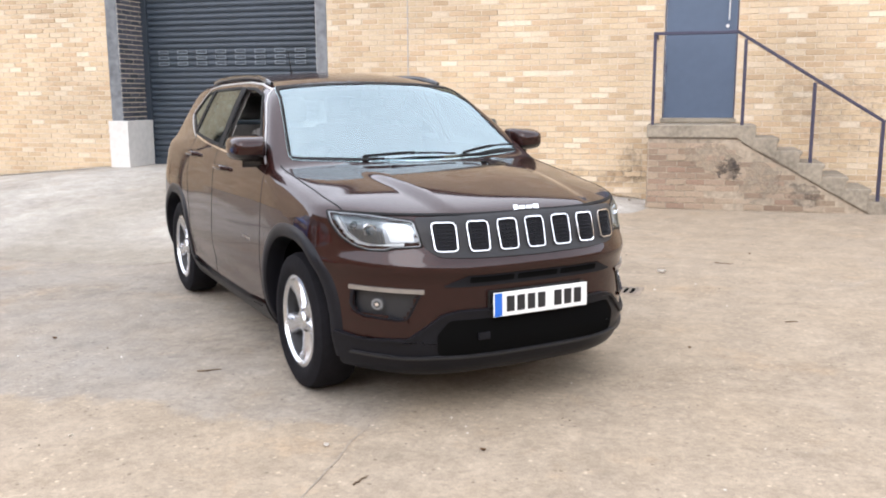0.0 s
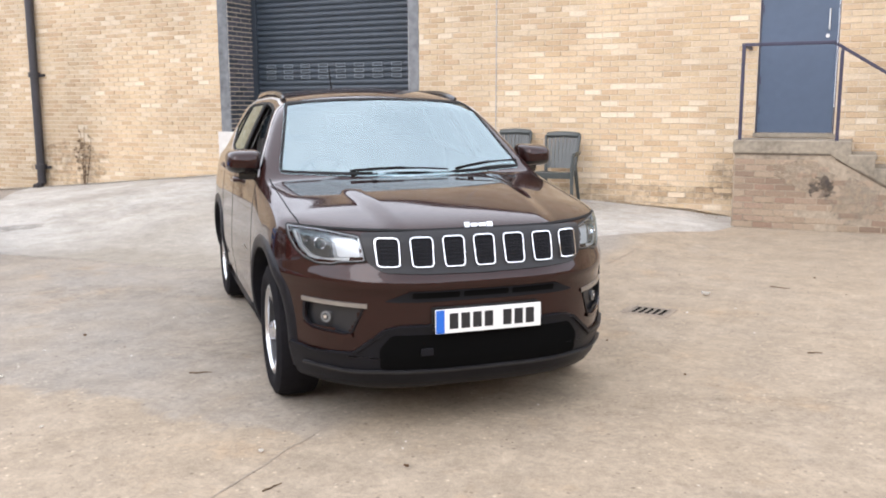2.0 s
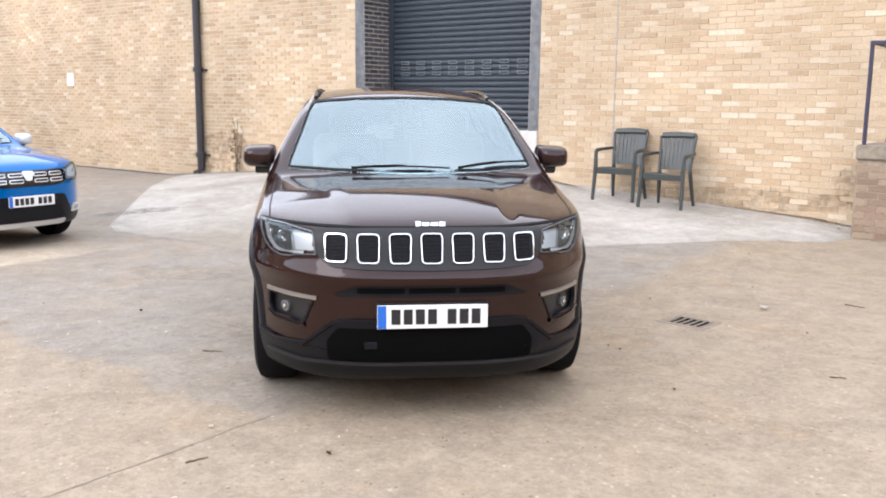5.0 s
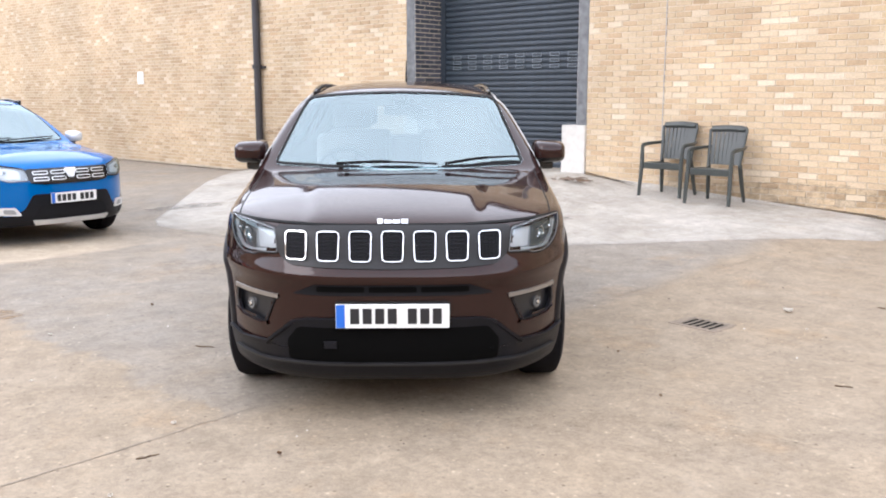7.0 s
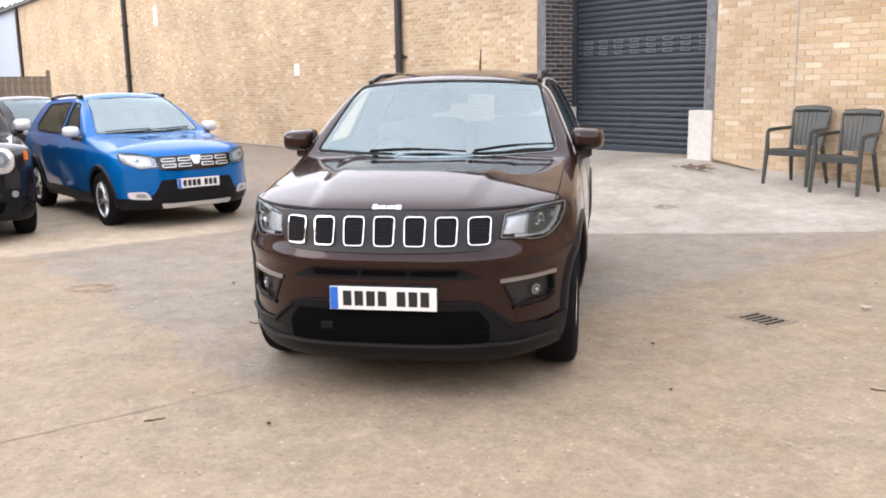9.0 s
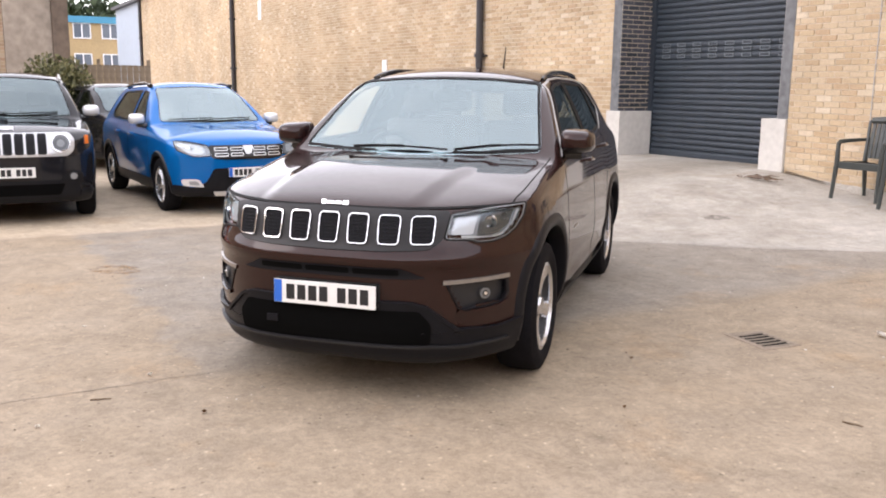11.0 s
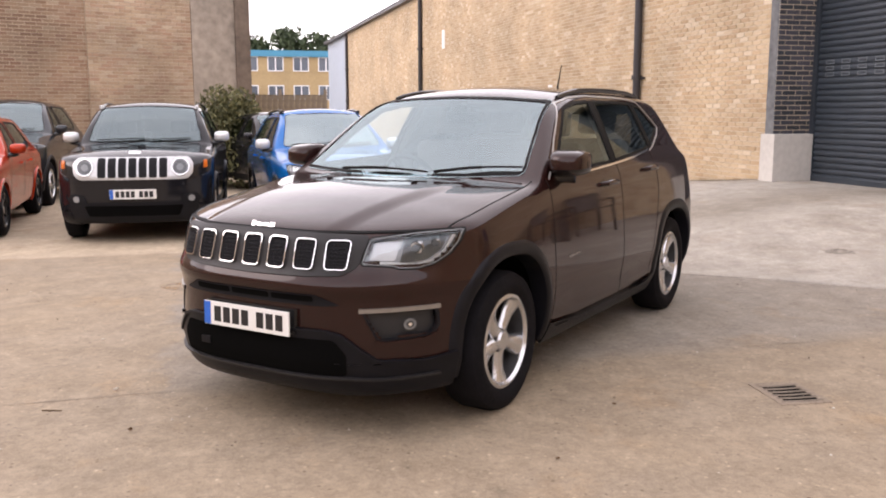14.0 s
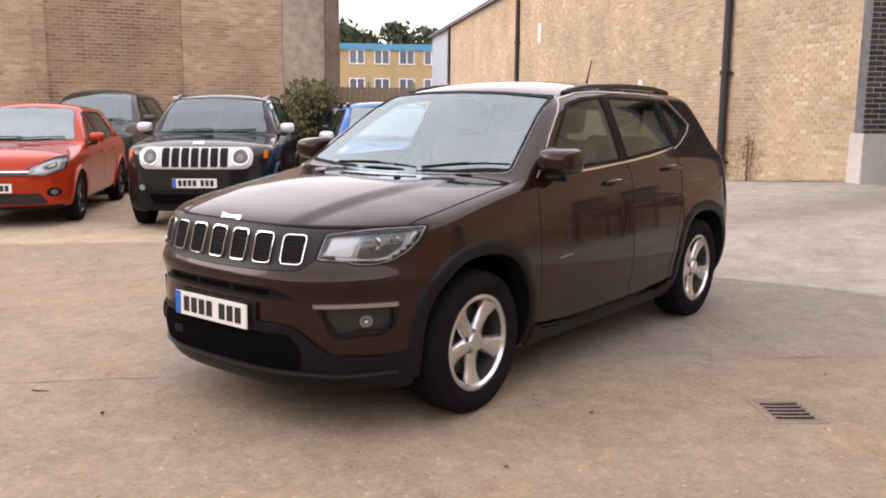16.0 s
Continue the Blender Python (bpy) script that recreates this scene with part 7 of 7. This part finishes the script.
                fr.patch("bulb_cup", cup if sign > 0 else mirrored(cup), m, h, 0.003, hi)
    for nm, poly, m, hi, lb in grille:
        fr.patch(nm, poly, m, car, 0, hi, lb)
    number_plate(car, float(s.ahead(0, plate_z)) + 0.03, plate_z)
    for nm, poly, m, hi, lb in extras:
        fr.patch(nm, poly, m, car, 0, hi, lb)
        fr.patch(nm, mirrored(poly), m, car, 0, hi, lb)
    for y0, y1 in ((half * 0.65, 0.0), (0.05, -half * 0.62)):
        ys = np.linspace(y0, y1, 8)
        q = fr.put(-ys, np.full(8, cowl_z + 0.03) + np.linspace(0, 0.02, 8), np.full(8, 0.02))
        bm = bmesh.new()
        tube(bm, [tuple(v) for v in q], 0.007, 5)
        part("wiper", bm, M_RUBBER, car)
    for x in (0.0, -wb):
        for y in (half - 0.01, half * -1 + 0.01):
            wheel(car, x, y, wheel_r, wheel_r * 0.66, 0.205, 5, rim, wheel_r, twin=True)
    for y in (-0.36, 0.36):
        for x, nm in ((-1.3, "front_seat"), (-2.1, "rear_seat")):
            bm = bmesh.new()
            m = Matrix.Translation((x, y, belt - 0.45)) @ Matrix.Rotation(radians(-14), 4, 'Y')
            box(bm, (-0.07, -0.24, 0), (0.07, 0.24, 0.58), m)
            box(bm, (-0.045, -0.13, 0.58), (0.045, 0.13, 0.75), m)
            part(nm, bm, M_SEAT, car, bevel=0.04)
    part("dashboard", boxes(((cowl_x - 0.55, -half + 0.2, 0.6), (cowl_x - 0.15, half - 0.2, cowl_z - 0.03))), M_TRIM, car, bevel=0.05)
    part("rear_view_mirror", boxes(((tx - 0.02, -0.11, top - 0.12), (tx + 0.01, 0.11, top - 0.055))), M_GLOSSBLACK, car, bevel=0.015)
    return car


def blue_hatch():
    s = simple_shell(0.83, -3.25, 2.59, 0.865, 1.58, 0.925, -0.42, 1.055, 1.02, 1.40, -2.80, 0.85, 0.325, 0.375)
    lamp = rounded([(0.44, 0.715), (0.62, 0.705), (0.77, 0.775), (0.785, 0.885), (0.66, 0.88), (0.46, 0.84)], 0.03)
    grille = [("grille", rounded([(-0.44, 0.695), (-0.3, 0.675), (0.3, 0.675), (0.44, 0.695), (0.46, 0.84), (-0.46, 0.84)], 0.03), M_GLOSSBLACK, 0.010, "black grille with bright loops"),
              ("lower_trim", rounded([(-0.79, 0.215), (0.79, 0.215), (0.80, 0.34), (0.60, 0.35), (0.50, 0.42), (0.42, 0.575), (-0.42, 0.575), (-0.50, 0.42), (-0.60, 0.35), (-0.80, 0.34)], 0.03), M_CLAD, 0.012, "black lower bumper"),
              ("intake", rounded([(-0.42, 0.325), (0.42, 0.325), (0.36, 0.455), (-0.36, 0.455)], 0.03), M_MESH, 0.016, "black mesh intake"),
              ("skid_plate", rounded([(-0.40, 0.262), (0.40, 0.262), (0.43, 0.302), (-0.43, 0.302)], 0.01), M_CAPS, 0.030, "silver skid plate"),
              ("badge", rounded([(-0.03, 0.735), (0.03, 0.735), (0.065, 0.83), (-0.065, 0.83)], 0.015), M_CAPS, 0.024, "plain silver badge")]
    for z in (0.712, 0.776):
        for y in (0.14, 0.325):
            for sg in (1, -1):
                grille.append(("grille_loop", rounded([(sg * y - 0.078, z), (sg * y + 0.078, z), (sg * y + 0.078, z + 0.040), (sg * y - 0.078, z + 0.040)], 0.015), M_CAPS, 0.016, ""))
                grille.append(("loop_centre", rounded([(sg * y - 0.068, z + 0.010), (sg * y + 0.068, z + 0.010), (sg * y + 0.068, z + 0.030), (sg * y - 0.068, z + 0.030)], 0.008), M_GLOSSBLACK, 0.020, ""))
    extras = [("fog_surround", rounded([(0.52, 0.355), (0.72, 0.365), (0.74, 0.44), (0.58, 0.445)], 0.025), M_CAPS, 0.022, "silver fog-lamp surround"),
              ("fog_lamp", rounded([(0.56, 0.375), (0.66, 0.38), (0.67, 0.425), (0.59, 0.425)], 0.018), M_LAMP, 0.026, "")]
    parked_car("hatchback", "bright blue hatchback with black cladding and silver trim", pose(-7.94, 5.42, -0.080, 0, 0, 4), s, M_BLUE, (0.83, 0.865, 1.58, 1.02, -0.42, 1.055, 0.328, 2.59), M_CAPS, M_CLAD, M_ALLOY,
               grille, lamp, extras, 0.525, True, (-1.36, -2.5, M_GLOSSBLACK, M_GLOSSBLACK), cups=((0.92, M_CAPS, 0.006), (0.34, M_LAMPBOWL, 0.010), (0.18, M_CHROME, 0.014)))


def black_suv():
    s = simple_shell(0.79, -3.40, 2.57, 0.90, 1.67, 1.01, -0.42, 1.13, 1.12, 0.85, -2.98, 0.55, 0.345, 0.40, 0.36, (0.55, 4.0), 0.03)
    lamp = rounded([(0.528 + 0.098 * math.cos(a), 0.885 + 0.094 * math.sin(a)) for a in np.linspace(0, 5.76, 16)], 0.01)
    bar = rounded([(-0.60, 0.750), (0.60, 0.750), (0.665, 0.81), (0.675, 0.93), (0.62, 1.0), (-0.62, 1.0), (-0.675, 0.93), (-0.665, 0.81)], 0.06)
    grille = [("grille", bar, M_BARSILVER, 0.010, "satin silver grille bar")]
    for k in range(7):
        y = (k - 3) * 0.114
        for nm, g, m, hi in (("slot_rim", 0.0, M_LAMPBOWL, 0.013), ("grille_slot", 0.006, M_MESH, 0.018)):
            grille.append((nm, rounded([(y - 0.047 + g, 0.772 + g), (y + 0.047 - g, 0.772 + g), (y + 0.047 - g, 0.990 - g), (y - 0.047 + g, 0.990 - g)], 0.022), m, hi, ""))
    grille += [("lower_trim", rounded([(-0.84, 0.25), (0.84, 0.25), (0.85, 0.40), (0.74, 0.47), (0.56, 0.49), (-0.56, 0.49), (-0.74, 0.47), (-0.85, 0.40)], 0.05), M_CLAD, 0.010, "black plastic bumper"),
               ("intake", rounded([(-0.50, 0.33), (0.50, 0.33), (0.55, 0.45), (-0.55, 0.45)], 0.02), M_DARK, 0.014, ""),
               ("badge", rounded([(-0.065, 1.040), (0.065, 1.040), (0.065, 1.056), (-0.065, 1.056)], 0.005), M_CHROME, 0.014, "plain bright badge bar")]
    extras = [("fog_recess", rounded([(0.52, 0.47), (0.72, 0.47), (0.75, 0.53), (0.70, 0.585), (0.55, 0.575)], 0.03), M_MESH, 0.012, ""),
              ("fog_lamp", rounded([(0.64 + 0.036 * math.cos(a), 0.525 + 0.036 * math.sin(a)) for a in np.linspace(0, 5.5, 12)], 0.005), M_LAMP, 0.018, ""),
              ("marker_lamp", rounded([(0.785, 0.87), (0.82, 0.87), (0.82, 0.96), (0.785, 0.96)], 0.01), M_AMBER, 0.014, "amber marker lamp")]
    parked_car("suv", "boxy black SUV with a silver grille bar and silver mirrors", pose(-8.03, 2.93, -0.072, 0, 0, -4), s, M_BLACKPAINT, (0.79, 0.90, 1.67, 1.12, -0.42, 1.13, 0.345, 2.57), M_CAPS, M_CLAD, M_ALLOY,
               grille, lamp, extras, 0.585, True, (-1.1, -2.9, M_GLOSSBLACK, M_CAPS), M_DIMGLASS)


def red_hatch():
    s = simple_shell(0.85, -3.18, 2.59, 0.865, 1.52, 0.87, -0.45, 1.005, 0.97, 1.40, -2.60, 0.95, 0.318, 0.365)
    lamp = rounded([(0.42, 0.655), (0.60, 0.635), (0.79, 0.71), (0.81, 0.87), (0.68, 0.845), (0.44, 0.74)], 0.03)
    grille = [("grille", rounded([(-0.42, 0.64), (0.42, 0.64), (0.44, 0.71), (-0.44, 0.71)], 0.02), M_GLOSSBLACK, 0.010, "black upper grille"),
              ("chrome_line", rounded([(-0.44, 0.685), (0.44, 0.685), (0.44, 0.70), (-0.44, 0.70)], 0.004), M_CHROME, 0.020, ""),
              ("intake", rounded([(-0.62, 0.30), (0.62, 0.30), (0.54, 0.43), (-0.54, 0.43)], 0.03), M_GLOSSBLACK, 0.010, "black lower intake"),
              ("badge", rounded([(-0.06, 0.67), (0, 0.60), (0.06, 0.67), (0, 0.77)], 0.01), M_CHROME, 0.026, "plain chrome badge")]
    grille.append(("lower_lip", rounded([(-0.74, 0.215), (0.74, 0.215), (0.76, 0.27), (-0.76, 0.27)], 0.02), M_CLAD, 0.012, "black lower lip"))
    extras = [("fog_surround", rounded([(0.68 + 0.070 * math.cos(a), 0.435 + 0.055 * math.sin(a)) for a in np.linspace(0, 5.76, 16)], 0.005), M_MESH, 0.008, "black fog-lamp surround"),
              ("fog_lamp", rounded([(0.68 + 0.035 * math.cos(a), 0.435 + 0.032 * math.sin(a)) for a in np.linspace(0, 5.5, 12)], 0.004), M_LAMPBOWL, 0.014, "")]
    parked_car("hatchback", "glossy orange-red hatchback with black wheels", pose(-8.45, 0.41, -0.075, 0, 0, 0.8), s, M_RED, (0.85, 0.865, 1.52, 0.97, -0.45, 1.005, 0.325, 2.59), M_RED, M_CLAD, M_GLOSSBLACK,
               grille, lamp, extras, 0.5, False, cups=((0.95, M_CAPS, 0.006), (0.50, M_BARREL, 0.010), (0.28, M_CHROME, 0.014)))


def back_row_car(name, label, where, material):
    s = simple_shell(0.88, -3.45, 2.68, 0.915, 1.66, 0.97, -0.42, 1.12, 1.09, 1.35, -2.85, 0.85, 0.345, 0.40)
    lamp = rounded([(0.50, 0.80), (0.68, 0.80), (0.80, 0.86), (0.80, 0.95), (0.66, 0.93), (0.50, 0.88)], 0.03)
    grille = [("grille", rounded([(-0.44, 0.66), (0.44, 0.66), (0.48, 0.88), (-0.48, 0.88)], 0.03), M_GLOSSBLACK, 0.010, "black grille")]
    parked_car(name, label, where, s, material, (0.88, 0.915, 1.66, 1.09, -0.42, 1.12, 0.345, 2.68), material, M_CLAD, M_ALLOY, grille, lamp, [], 0.48, True, screen_glass=M_DIMGLASS)


blue_hatch()
black_suv()
red_hatch()
back_row_car("suv", "dark grey SUV parked behind the orange-red hatchback", pose(-12.4, 0.32, -0.095, 0, 0, -3) @ Matrix.Diagonal((1, 1, 1.07, 1)), M_GREYPAINT)
back_row_car("suv", "black SUV parked behind the blue hatchback", pose(-13.3, 5.66, -0.097, 0, 0, 20) @ Matrix.Diagonal((1, 1, 0.93, 1)), M_BLACKPAINT)


# ---- the wall's bricks ----
def north_bricks():
    far = [r for r in north_rows if not near_patch(r)]
    ob = bricks_mesh("wall_bricks", far, lambda u, d, z: (u, WY - d, z), M_BRICK, 0.007, 30)
    ob.parent = wall
    tagged(ob, kind="stuff")
    meshes = {}
    for a, b, z0, z1, r in [q for q in north_rows if near_patch(q)]:
        key = round(b - a, 3)
        if key not in meshes:
            w, h, c, d = (b - a) / 2, (z1 - z0) / 2, 0.003, 0.008
            v = [(-w, 0.004, -h), (w, 0.004, -h), (w, 0.004, h), (-w, 0.004, h), (-w + c, -d, -h + c), (w - c, -d, -h + c), (w - c, -d, h - c), (-w + c, -d, h - c)]
            f = [(4, 5, 6, 7), (0, 1, 5, 4), (1, 2, 6, 5), (2, 3, 7, 6), (3, 0, 4, 7)]
            me = bpy.data.meshes.new("brick")
            me.from_pydata(v, [], f)
            me.materials.append(M_BRICK_ONE)
            meshes[key] = me
        o = new("brick", meshes[key])
        o.location = ((a + b) / 2, WY + 0.002 * (r - 0.5), (z0 + z1) / 2)
        o.parent = wall


north_bricks()
